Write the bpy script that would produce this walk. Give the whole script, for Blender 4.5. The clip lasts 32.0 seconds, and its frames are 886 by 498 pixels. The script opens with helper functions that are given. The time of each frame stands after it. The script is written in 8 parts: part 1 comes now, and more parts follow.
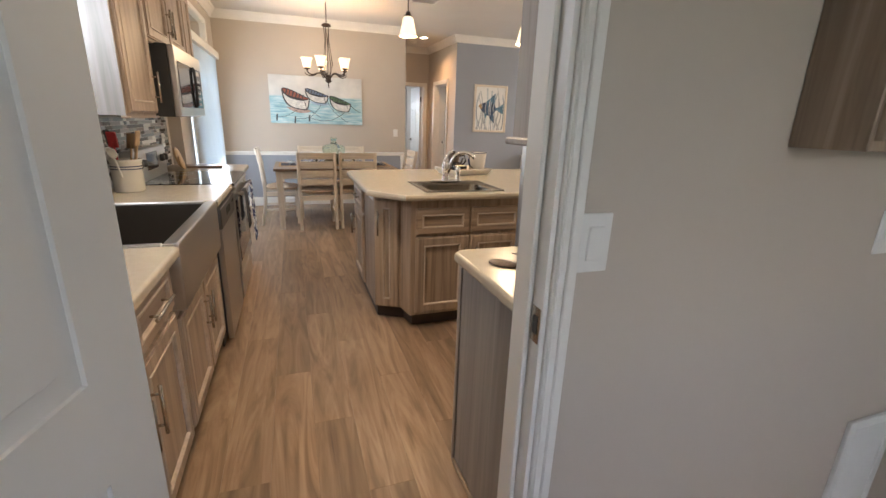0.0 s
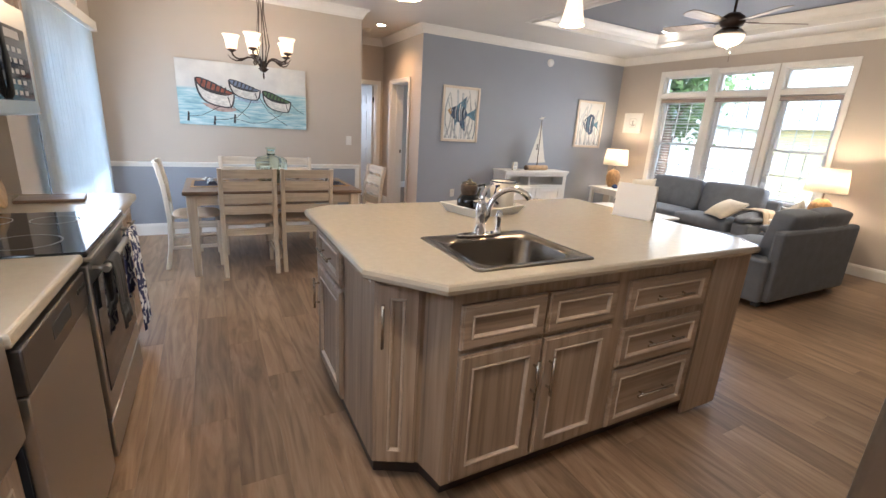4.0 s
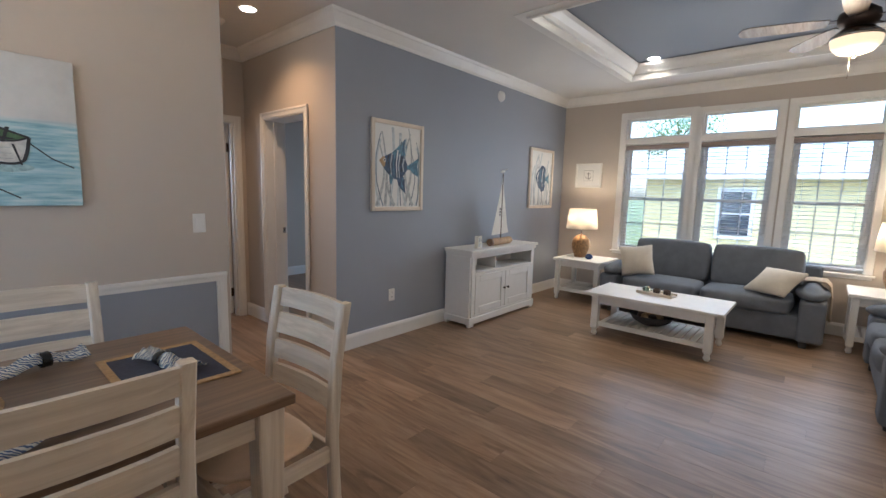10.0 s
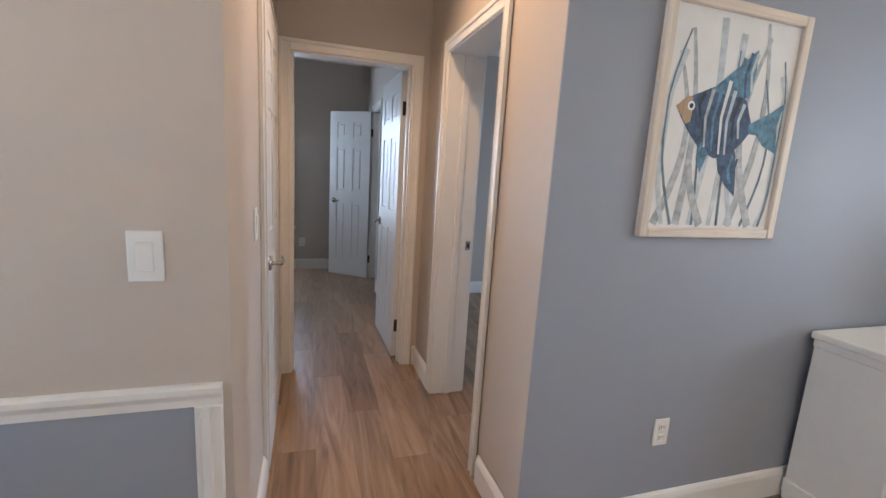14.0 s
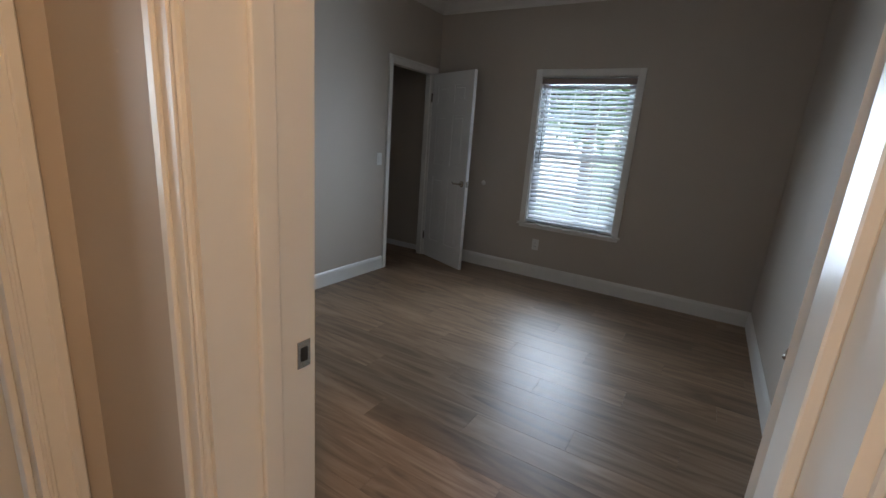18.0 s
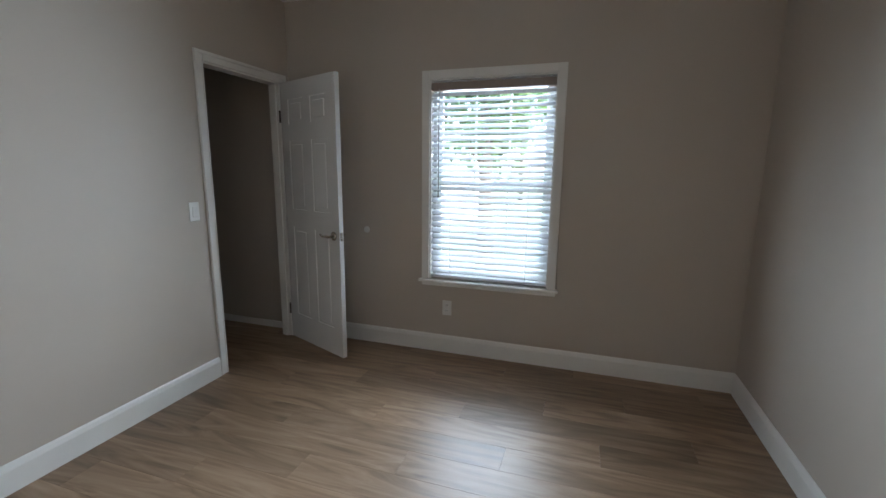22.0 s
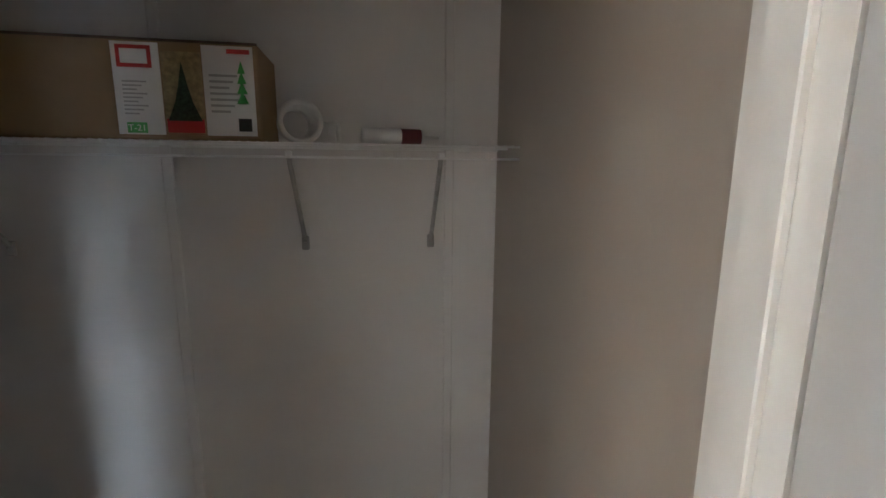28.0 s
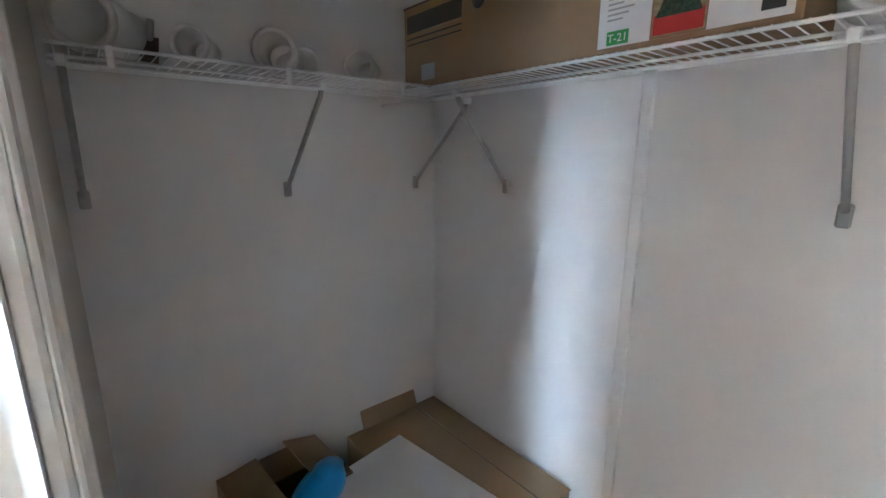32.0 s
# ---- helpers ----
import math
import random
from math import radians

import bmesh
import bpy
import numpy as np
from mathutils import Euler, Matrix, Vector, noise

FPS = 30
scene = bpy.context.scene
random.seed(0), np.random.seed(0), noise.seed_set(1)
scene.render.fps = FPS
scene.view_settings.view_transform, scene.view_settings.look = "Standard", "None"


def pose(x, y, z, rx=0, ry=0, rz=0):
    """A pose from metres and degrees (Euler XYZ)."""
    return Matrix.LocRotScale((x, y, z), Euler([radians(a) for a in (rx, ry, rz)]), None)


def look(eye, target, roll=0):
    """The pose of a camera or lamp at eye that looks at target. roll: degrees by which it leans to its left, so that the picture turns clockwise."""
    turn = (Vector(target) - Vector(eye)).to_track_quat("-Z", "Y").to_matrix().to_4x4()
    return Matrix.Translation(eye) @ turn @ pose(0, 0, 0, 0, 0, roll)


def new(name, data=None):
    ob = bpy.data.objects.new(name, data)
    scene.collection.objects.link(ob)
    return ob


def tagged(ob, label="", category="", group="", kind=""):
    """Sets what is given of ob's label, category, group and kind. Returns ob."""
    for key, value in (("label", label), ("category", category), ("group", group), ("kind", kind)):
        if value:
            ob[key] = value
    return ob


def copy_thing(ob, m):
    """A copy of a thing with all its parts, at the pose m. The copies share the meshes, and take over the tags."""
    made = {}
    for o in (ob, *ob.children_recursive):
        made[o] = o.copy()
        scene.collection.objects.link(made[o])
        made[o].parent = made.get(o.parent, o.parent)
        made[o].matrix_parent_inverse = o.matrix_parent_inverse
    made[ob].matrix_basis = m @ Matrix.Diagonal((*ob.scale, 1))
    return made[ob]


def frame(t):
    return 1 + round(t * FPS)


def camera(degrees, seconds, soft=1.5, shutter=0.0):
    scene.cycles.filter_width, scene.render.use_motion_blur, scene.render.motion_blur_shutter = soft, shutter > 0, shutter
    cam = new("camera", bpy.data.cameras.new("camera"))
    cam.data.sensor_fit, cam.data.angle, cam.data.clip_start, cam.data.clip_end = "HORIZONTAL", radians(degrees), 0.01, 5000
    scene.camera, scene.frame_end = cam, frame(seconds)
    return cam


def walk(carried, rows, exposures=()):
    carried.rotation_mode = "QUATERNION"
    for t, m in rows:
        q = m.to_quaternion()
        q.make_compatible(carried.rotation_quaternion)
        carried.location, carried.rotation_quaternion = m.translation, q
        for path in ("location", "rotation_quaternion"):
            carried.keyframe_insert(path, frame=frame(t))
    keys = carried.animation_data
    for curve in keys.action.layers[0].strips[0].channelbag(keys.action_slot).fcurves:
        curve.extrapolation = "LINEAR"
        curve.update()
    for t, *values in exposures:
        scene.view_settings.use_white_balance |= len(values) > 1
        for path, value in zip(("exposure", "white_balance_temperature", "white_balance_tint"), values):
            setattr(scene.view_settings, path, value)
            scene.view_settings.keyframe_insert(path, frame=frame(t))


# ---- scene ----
EXPO = [(0, 3.35, 6100, 12), (1, 3.0, 5450, 12), (2, 3.0, 5450, 12), (3.5, 3.42, 5500, 12), (6, 2.38, 5650, 11), (7, 2.4, 5550, 11), (8, 2.43, 5300, 10), (9, 2.6, 5300, 10), (10, 2.6, 5200, 10), (11, 2.6, 5300, 10), (12, 2.65, 5400, 10), (13, 3.1, 5400, 10), (14.5, 3.4, 5100, 10), (17, 2.95, 5200, 9), (17.5, 3.0, 5600, 9), (18, 3.1, 6000, 9), (19, 3.05, 5700, 9), (20, 3.45, 5800, 8), (21, 3.55, 6000, 8), (22, 3.82, 6050, 8), (23, 3.8, 6000, 8), (24.5, 3.65, 6050, 8), (26, 5.05, 6150, 9), (26.5, 5.25, 6150, 9), (28.5, 7.0, 6000, 9), (29, 7.45, 5850, 9), (30, 7.8, 5700, 8), (31, 8.35, 5500, 8), (32, 8.4, 5450, 8)]
cam = camera(91.3, 32.0)
PATH = [
    (0, (0.143, 0.951, 1.384), (0.772, 2.762, 0.814), 1.9),
    (0.5, (0.227, 1.121, 1.39), (0.433, 3.046, 0.885), 4.1),
    (1, (0.24, 1.32, 1.4), (0.377, 3.242, 0.863), 4.3),
    (1.5, (0.177, 1.538, 1.409), (0.491, 3.438, 0.868), 2.4),
    (2, (0.167, 1.698, 1.407), (0.587, 3.577, 0.865), 2.5),
    (2.5, (0.216, 1.867, 1.416), (0.699, 3.73, 0.873), 2.9),
    (3, (0.229, 1.996, 1.411), (0.899, 3.795, 0.849), 5.3),
    (3.5, (0.156, 2.19, 1.414), (0.998, 3.914, 0.851), 4.7),
    (5.5, (0.2, 3.151, 1.4), (1.162, 4.842, 0.936), 2.2),
    (6, (0.249, 3.407, 1.397), (1.102, 5.162, 0.959), 1.3),
    (6.5, (0.307, 3.657, 1.395), (1.04, 5.475, 0.996), 2.9),
    (7, (0.27, 3.954, 1.405), (1.058, 5.754, 1.029), 1.9),
    (7.5, (0.303, 4.199, 1.385), (1.135, 5.978, 1.008), 1.1),
    (8, (0.384, 4.486, 1.416), (1.219, 6.27, 1.071), 2.9),
    (8.5, (0.423, 4.741, 1.383), (1.47, 6.419, 1.09), 2.2),
    (9, (0.458, 4.978, 1.383), (1.747, 6.48, 1.098), 0.4),
    (9.5, (0.619, 5.197, 1.384), (1.976, 6.643, 1.123), 0.3),
    (10, (0.785, 5.404, 1.377), (2.274, 6.714, 1.119), 1.5),
    (10.5, (1.002, 5.637, 1.381), (2.549, 6.873, 1.1), 1.0),
    (11, (1.235, 5.763, 1.378), (2.715, 7.075, 1.078), 1.8),
    (11.5, (1.489, 5.89, 1.365), (2.821, 7.347, 1.041), 4.6),
    (12, (1.647, 6.154, 1.385), (2.875, 7.687, 1.007), 4.7),
    (12.5, (1.78, 6.37, 1.383), (2.794, 8.053, 1.008), 2.9),
    (13, (1.963, 6.594, 1.391), (2.673, 8.427, 1.022), 4.4),
    (13.5, (2.042, 6.874, 1.375), (2.672, 8.736, 1.008), 4.4),
    (14, (2.123, 7.165, 1.38), (2.719, 9.041, 1.03), 3.5),
    (14.5, (2.267, 7.42, 1.375), (2.666, 9.346, 1.016), 4.7),
    (16.5, (2.387, 8.535, 1.365), (2.919, 10.405, 0.897), 4.8),
    (17, (2.39, 8.788, 1.379), (3.568, 10.347, 0.95), 3.3),
    (17.5, (2.469, 8.946, 1.36), (4.004, 10.143, 0.9), 3.9),
    (18, (2.535, 8.984, 1.368), (4.198, 9.978, 0.872), 4.3),
    (18.5, (2.55, 9.003, 1.377), (4.416, 9.534, 0.891), 2.8),
    (19, (2.547, 9.024, 1.375), (4.461, 9.382, 0.921), 1.7),
    (19.5, (2.618, 9.078, 1.382), (4.544, 9.379, 0.934), 1.5),
    (20, (2.849, 9.159, 1.41), (4.79, 9.48, 1.051), 0.9),
    (20.5, (3.099, 9.206, 1.416), (5.034, 9.559, 1.053), 0.4),
    (21, (3.319, 9.316, 1.438), (5.267, 9.605, 1.086), 0.3),
    (21.5, (3.551, 9.398, 1.414), (5.486, 9.793, 1.095), -0.9),
    (22, (3.804, 9.486, 1.396), (5.675, 10.094, 1.035), 0.6),
    (22.5, (4.044, 9.673, 1.4), (5.885, 10.351, 1.011), 0.3),
    (23, (4.252, 9.879, 1.441), (6.059, 10.615, 1.003), -0.0),
    (23.5, (4.583, 9.917, 1.432), (6.298, 10.842, 0.98), 1.9),
    (24, (4.847, 10.014, 1.375), (6.493, 11.056, 0.924), 1.2),
    (24.5, (5.076, 10.186, 1.397), (6.707, 11.245, 0.931), 1.4),
    (25, (5.311, 10.308, 1.358), (6.828, 11.561, 0.996), 2.8),
    (25.5, (5.529, 10.47, 1.354), (6.933, 11.859, 1.034), 2.8),
    (26, (5.677, 10.75, 1.387), (7.052, 12.165, 1.059), 2.1),
    (26.5, (5.847, 10.922, 1.371), (7.077, 12.464, 1.046), 1.4),
    (28.5, (6.435, 11.61, 1.56), (6.439, 13.59, 1.282), -2.1),
    (29, (6.33, 11.663, 1.433), (6.167, 13.655, 1.35), -4.3),
    (29.5, (6.297, 11.758, 1.401), (6.191, 13.752, 1.286), -0.7),
    (30, (6.306, 11.835, 1.427), (5.53, 13.67, 1.259), -1.9),
    (30.5, (6.29, 11.892, 1.405), (4.944, 13.353, 1.175), -1.5),
    (31, (6.282, 11.897, 1.4), (4.802, 13.215, 1.133), 0.0),
    (31.5, (6.283, 11.897, 1.401), (4.782, 13.181, 1.087), 0.5),
    (32, (6.289, 11.896, 1.407), (4.791, 13.144, 0.963), 0.2),
]
walk(cam, [(t, look(e, g, r)) for t, e, g, r in PATH], EXPO)

# ---- world, sun, window light ----
world = bpy.data.worlds.new("sky_world")
scene.world = world
world.use_nodes = True
_wn = world.node_tree.nodes
_wl = world.node_tree.links
_sky = _wn.new("ShaderNodeTexSky")
_sky.sky_type = "NISHITA"
_sky.sun_disc = False
_sky.sun_elevation = radians(52)
_sky.sun_rotation = radians(200)
_sky.air_density, _sky.dust_density = 1.2, 3.0
_bg = _wn["Background"]
_bg.inputs["Strength"].default_value = 0.15
_wl.new(_sky.outputs["Color"], _bg.inputs["Color"])


def lamp(name, kind, m, energy, colour, **kw):
    d = bpy.data.lights.new(name, kind)
    d.energy, d.color = energy, colour
    for k, v in kw.items():
        if k == "size":
            d.shape, d.size, d.size_y = "RECTANGLE", v[0], v[1]
        elif k == "soft":
            d.shadow_soft_size = v
        elif k == "angle":
            d.angle = radians(v)
        elif k == "spread":
            d.spread = radians(v)
    ob = new(name, d)
    ob.matrix_world = m
    return ob


lamp("sun", "SUN", look((-6, -12, 22), (0, 0, 0)), 0.9, (1.0, 0.95, 0.88), angle=10.0)
COOL = (0.90, 0.96, 1.0)
# area lamps standing in for sky light at the windows
lamp("window_light_slider", "AREA", look((-0.985, 6.98, 1.06), (1.0, 6.98, 1.06)), 4.2, COOL, size=(1.5, 1.9))
# extra fill lamp on the room side of the vanes, brightens the dining area
lamp("window_light_slider_room", "AREA", look((-0.735, 6.98, 1.05), (1.0, 6.98, 0.9)), 4.6, COOL, size=(1.5, 1.9))
lamp("window_light_kitchen", "AREA", look((-0.98, 3.105, 1.63), (1.0, 3.105, 0.95)), 2.6, COOL, size=(0.68, 0.95))
lamp("window_light_bedroom", "AREA", look((6.99, 10.14, 1.31), (4.5, 10.14, 1.31)), 3.6, (0.76, 0.88, 1.0), size=(0.84, 1.36))
# extra fill lamp on the room side of the bedroom blind
lamp("window_light_bedroom_room", "AREA", look((6.80, 10.14, 1.31), (4.5, 10.14, 1.42)), 2.1, (0.80, 0.90, 1.0), size=(0.82, 1.36), spread=118)
# extra fill lamps on the room side of the living room blinds
for _y, _w in ((7.135, 0.74), (6.265, 0.70), (5.41, 0.67)):
    lamp("window_light_living", "AREA", look((6.79, _y, 1.38), (4.5, _y, 1.15)), 1.5, (1.0, 0.97, 0.92), size=(_w, 1.36))
# lamp in the unseen utility window, added to brighten that room's wall
lamp("window_light_utility", "AREA", look((0.75, -0.68, 1.5), (0.75, 1.0, 1.2)), 0.85, COOL, size=(0.7, 0.9))
lamp("window_light_far_room", "AREA", look((1.55, 13.15, 1.35), (1.8, 11.0, 0.7)), 5, COOL, size=(0.8, 1.4))


# ---- materials ----
def nmat(name, rough=0.5, metal=0.0):
    m = bpy.data.materials.new(name)
    m.use_nodes = True
    b = m.node_tree.nodes["Principled BSDF"]
    b.inputs["Roughness"].default_value = rough
    b.inputs["Metallic"].default_value = metal
    return m, m.node_tree.nodes, m.node_tree.links, b


def noise_node(n, l, vec, scale, detail=4.0, rough=0.6):
    t = n.new("ShaderNodeTexNoise")
    t.inputs["Scale"].default_value = scale
    t.inputs["Detail"].default_value = detail
    t.inputs["Roughness"].default_value = rough
    l.new(vec, t.inputs["Vector"])
    return t


def ramp(n, l, fac, stops):
    r = n.new("ShaderNodeValToRGB")
    while len(r.color_ramp.elements) < len(stops):
        r.color_ramp.elements.new(0.5)
    for e, (p, c) in zip(r.color_ramp.elements, stops):
        e.position, e.color = p, (*c, 1)
    l.new(fac, r.inputs["Fac"])
    return r


def bump(n, l, b, height, strength, dist=0.002):
    k = n.new("ShaderNodeBump")
    k.inputs["Strength"].default_value = strength
    k.inputs["Distance"].default_value = dist
    l.new(height, k.inputs["Height"])
    l.new(k.outputs["Normal"], b.inputs["Normal"])


def plain(name, c, rough=0.5, metal=0.0, var=0.06, scale=3.0, fine=120.0, relief=0.15, spread=0.1):
    """Paint, plastic, metal or cloth with cloudy variation, fine grain and uneven gloss."""
    m, n, l, b = nmat(name, rough, metal)
    g = n.new("ShaderNodeNewGeometry")
    big = noise_node(n, l, g.outputs["Position"], scale)
    lo = tuple(max(0, v * (1 - var)) for v in c)
    hi = tuple(min(1, v * (1 + var)) for v in c)
    r = ramp(n, l, big.outputs["Fac"], [(0.3, lo), (0.7, hi)])
    l.new(r.outputs["Color"], b.inputs["Base Color"])
    f = noise_node(n, l, g.outputs["Position"], fine, 2.0)
    mr = n.new("ShaderNodeMapRange")
    mr.inputs["To Min"].default_value = max(0.02, rough - spread)
    mr.inputs["To Max"].default_value = min(1, rough + spread)
    l.new(big.outputs["Fac"], mr.inputs["Value"])
    l.new(mr.outputs["Result"], b.inputs["Roughness"])
    if relief:
        bump(n, l, b, f.outputs["Fac"], relief)
    return m


def grain(name, dark, mid, light, axis, rough=0.5, fine=1.0, random=False, relief=0.2, contrast=(0.3, 0.5, 0.72), harsh=0.62, cloud=(0.62, 1.25), tone=(0.82, 1.14), along=1.6, warp=0.6):
    """Wood with its grain along the axis 0, 1 or 2."""
    m, n, l, b = nmat(name, rough)
    tc = n.new("ShaderNodeTexCoord")
    mp = n.new("ShaderNodeMapping")
    s = [38.0 * fine] * 3
    s[axis] = along * fine
    mp.inputs["Scale"].default_value = s
    l.new(tc.outputs["Object"], mp.inputs["Vector"])
    vec = mp.outputs["Vector"]
    if random:
        oi = n.new("ShaderNodeNewGeometry" if random == "island" else "ShaderNodeObjectInfo")
        pick = oi.outputs["Random Per Island" if random == "island" else "Random"]
        mul = n.new("ShaderNodeVectorMath")
        mul.operation = "MULTIPLY_ADD"
        mul.inputs[1].default_value = (1, 1, 1)
        l.new(vec, mul.inputs[0])
        cx = n.new("ShaderNodeCombineXYZ")
        mm = n.new("ShaderNodeMath")
        mm.operation = "MULTIPLY"
        mm.inputs[1].default_value = 91.7
        l.new(pick, mm.inputs[0])
        for i in range(3):
            l.new(mm.outputs[0], cx.inputs[i])
        l.new(cx.outputs[0], mul.inputs[2])
        vec = mul.outputs[0]
    a = noise_node(n, l, vec, 1.0, 6.0, harsh)
    a.inputs["Distortion"].default_value = warp
    r = ramp(n, l, a.outputs["Fac"], list(zip(contrast, (dark, mid, light))))
    out = r.outputs["Color"]
    w = noise_node(n, l, vec, 0.22, 2.0)
    mx = n.new("ShaderNodeMix")
    mx.data_type, mx.blend_type = "RGBA", "MULTIPLY"
    mx.inputs["Factor"].default_value = 0.55
    l.new(out, mx.inputs["A"])
    rr = ramp(n, l, w.outputs["Fac"], [(0.3, (cloud[0],) * 3), (0.7, (cloud[1], cloud[1] * 0.98, cloud[1] * 0.96))])
    l.new(rr.outputs["Color"], mx.inputs["B"])
    out = mx.outputs["Result"]
    if random:
        hs = n.new("ShaderNodeHueSaturation")
        mr = n.new("ShaderNodeMapRange")
        mr.inputs["To Min"].default_value, mr.inputs["To Max"].default_value = tone
        l.new(pick, mr.inputs["Value"])
        l.new(mr.outputs["Result"], hs.inputs["Value"])
        l.new(out, hs.inputs["Color"])
        out = hs.outputs["Color"]
    l.new(out, b.inputs["Base Color"])
    mr2 = n.new("ShaderNodeMapRange")
    mr2.inputs["To Min"].default_value, mr2.inputs["To Max"].default_value = rough - 0.08, rough + 0.1
    l.new(a.outputs["Fac"], mr2.inputs["Value"])
    l.new(mr2.outputs["Result"], b.inputs["Roughness"])
    bump(n, l, b, a.outputs["Fac"], relief, 0.001)
    return m


def glow(name, c, strength):
    m, n, l, b = nmat(name, 0.5)
    b.inputs["Base Color"].default_value = (*c, 1)
    b.inputs["Emission Color"].default_value = (*c, 1)
    b.inputs["Emission Strength"].default_value = strength
    return m


def glass_mat(name, tint=(1, 1, 1), rough=0.0, ior=1.45):
    m, n, l, b = nmat(name, rough)
    b.inputs["Base Color"].default_value = (*tint, 1)
    b.inputs["Transmission Weight"].default_value = 1.0
    b.inputs["IOR"].default_value = ior
    return m


def pane_mat(name):
    """Thin window glass: clear, with a Fresnel gloss."""
    m = bpy.data.materials.new(name)
    m.use_nodes = True
    n, l = m.node_tree.nodes, m.node_tree.links
    n.clear()
    o = n.new("ShaderNodeOutputMaterial")
    t = n.new("ShaderNodeBsdfTransparent")
    g = n.new("ShaderNodeBsdfGlossy")
    g.inputs["Roughness"].default_value = 0.02
    f = n.new("ShaderNodeFresnel")
    f.inputs["IOR"].default_value = 1.45
    mx = n.new("ShaderNodeMixShader")
    l.new(f.outputs[0], mx.inputs[0])
    l.new(t.outputs[0], mx.inputs[1])
    l.new(g.outputs[0], mx.inputs[2])
    l.new(mx.outputs[0], o.inputs["Surface"])
    return m


def sheer(name, c, trans=0.5, rough=0.6):
    """Thin blind or shade material that lets light through."""
    m, n, l, b = nmat(name, rough)
    o = n["Material Output"]
    g = n.new("ShaderNodeNewGeometry")
    nz = noise_node(n, l, g.outputs["Position"], 6.0)
    r = ramp(n, l, nz.outputs["Fac"], [(0.3, tuple(v * 0.94 for v in c)), (0.7, c)])
    l.new(r.outputs["Color"], b.inputs["Base Color"])
    t = n.new("ShaderNodeBsdfTranslucent")
    l.new(r.outputs["Color"], t.inputs["Color"])
    mx = n.new("ShaderNodeMixShader")
    mx.inputs[0].default_value = trans
    l.new(b.outputs[0], mx.inputs[1])
    l.new(t.outputs[0], mx.inputs[2])
    l.new(mx.outputs[0], o.inputs["Surface"])
    return m


M_BEIGE = plain("wall_paint_beige", (0.50, 0.44, 0.375), 0.6, var=0.03, scale=1.2, fine=260, relief=0.12)
M_BLUE = plain("wall_paint_grey_blue", (0.295, 0.315, 0.358), 0.55, var=0.03, scale=1.2, fine=260, relief=0.12)
M_CLOSET = plain("closet_panel_paint", (0.74, 0.72, 0.70), 0.5, var=0.05, scale=1.0, fine=200, relief=0.1)
M_CEIL = plain("ceiling_paint", (0.66, 0.64, 0.61), 0.8, var=0.03, scale=1.5, fine=180, relief=0.3)
M_TRAY = plain("tray_paint_blue_grey", (0.20, 0.215, 0.25), 0.6, var=0.03, scale=1.5, fine=180, relief=0.2)
M_TRIM = plain("trim_paint_white", (0.76, 0.74, 0.70), 0.32, var=0.03, scale=5, fine=90, relief=0.06)
M_DOOR = plain("door_paint_white", (0.72, 0.71, 0.69), 0.4, var=0.03, scale=4, fine=140, relief=0.1)
M_PLATE = plain("plastic_white", (0.74, 0.73, 0.70), 0.35, var=0.03, scale=9, fine=200, relief=0.03)
M_SLOT = plain("slot_dark", (0.03, 0.03, 0.03), 0.6, relief=0)
PLANK = dict(rough=0.38, fine=0.28, along=4.2, relief=0.05, contrast=(0.27, 0.5, 0.74), harsh=0.56, cloud=(0.62, 1.22), tone=(0.80, 1.16), warp=2.2)
M_PLANK = grain("vinyl_plank", (0.150, 0.095, 0.057), (0.275, 0.182, 0.113), (0.378, 0.270, 0.182), 1, random=True, **PLANK)
M_PLANK.node_tree.nodes["Principled BSDF"].inputs["Specular IOR Level"].default_value = 0.36
M_PLANKS = grain("vinyl_plank_far", (0.150, 0.095, 0.057), (0.275, 0.182, 0.113), (0.378, 0.270, 0.182), 1, random="island", **PLANK)
M_PLANKS.node_tree.nodes["Principled BSDF"].inputs["Specular IOR Level"].default_value = 0.36
M_JOINT = plain("floor_joint", (0.06, 0.04, 0.03), 0.7, relief=0)
M_CABV = grain("cabinet_wood_upright", (0.205, 0.146, 0.101), (0.325, 0.240, 0.172), (0.425, 0.325, 0.243), 2, rough=0.42, fine=0.8, relief=0.1, harsh=0.55, cloud=(0.80, 1.15))
M_CABH = grain("cabinet_wood_level", (0.205, 0.146, 0.101), (0.325, 0.240, 0.172), (0.425, 0.325, 0.243), 1, rough=0.42, fine=0.8, relief=0.1, harsh=0.55, cloud=(0.80, 1.15))
M_CABX = grain("cabinet_wood_across", (0.205, 0.146, 0.101), (0.325, 0.240, 0.172), (0.425, 0.325, 0.243), 0, rough=0.42, fine=0.8, relief=0.1, harsh=0.55, cloud=(0.80, 1.15))
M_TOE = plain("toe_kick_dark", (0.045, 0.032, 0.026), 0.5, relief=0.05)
M_COUNTER = plain("laminate_counter_cream", (0.445, 0.388, 0.308), 0.21, var=0.035, scale=30, fine=300, relief=0.05, spread=0.05)
M_STEEL = plain("brushed_steel", (0.52, 0.50, 0.47), 0.30, 1.0, var=0.03, scale=2.0, relief=0, spread=0.03)
M_STEELP = plain("dark_steel_panel", (0.17, 0.155, 0.145), 0.36, 0.9, var=0.06, scale=3, relief=0, spread=0.04)
M_CHROME = plain("chrome", (0.75, 0.75, 0.76), 0.07, 1.0, var=0.02, relief=0, spread=0.03)
M_NICKEL = plain("satin_nickel", (0.50, 0.46, 0.40), 0.24, 1.0, var=0.04, relief=0, spread=0.06)
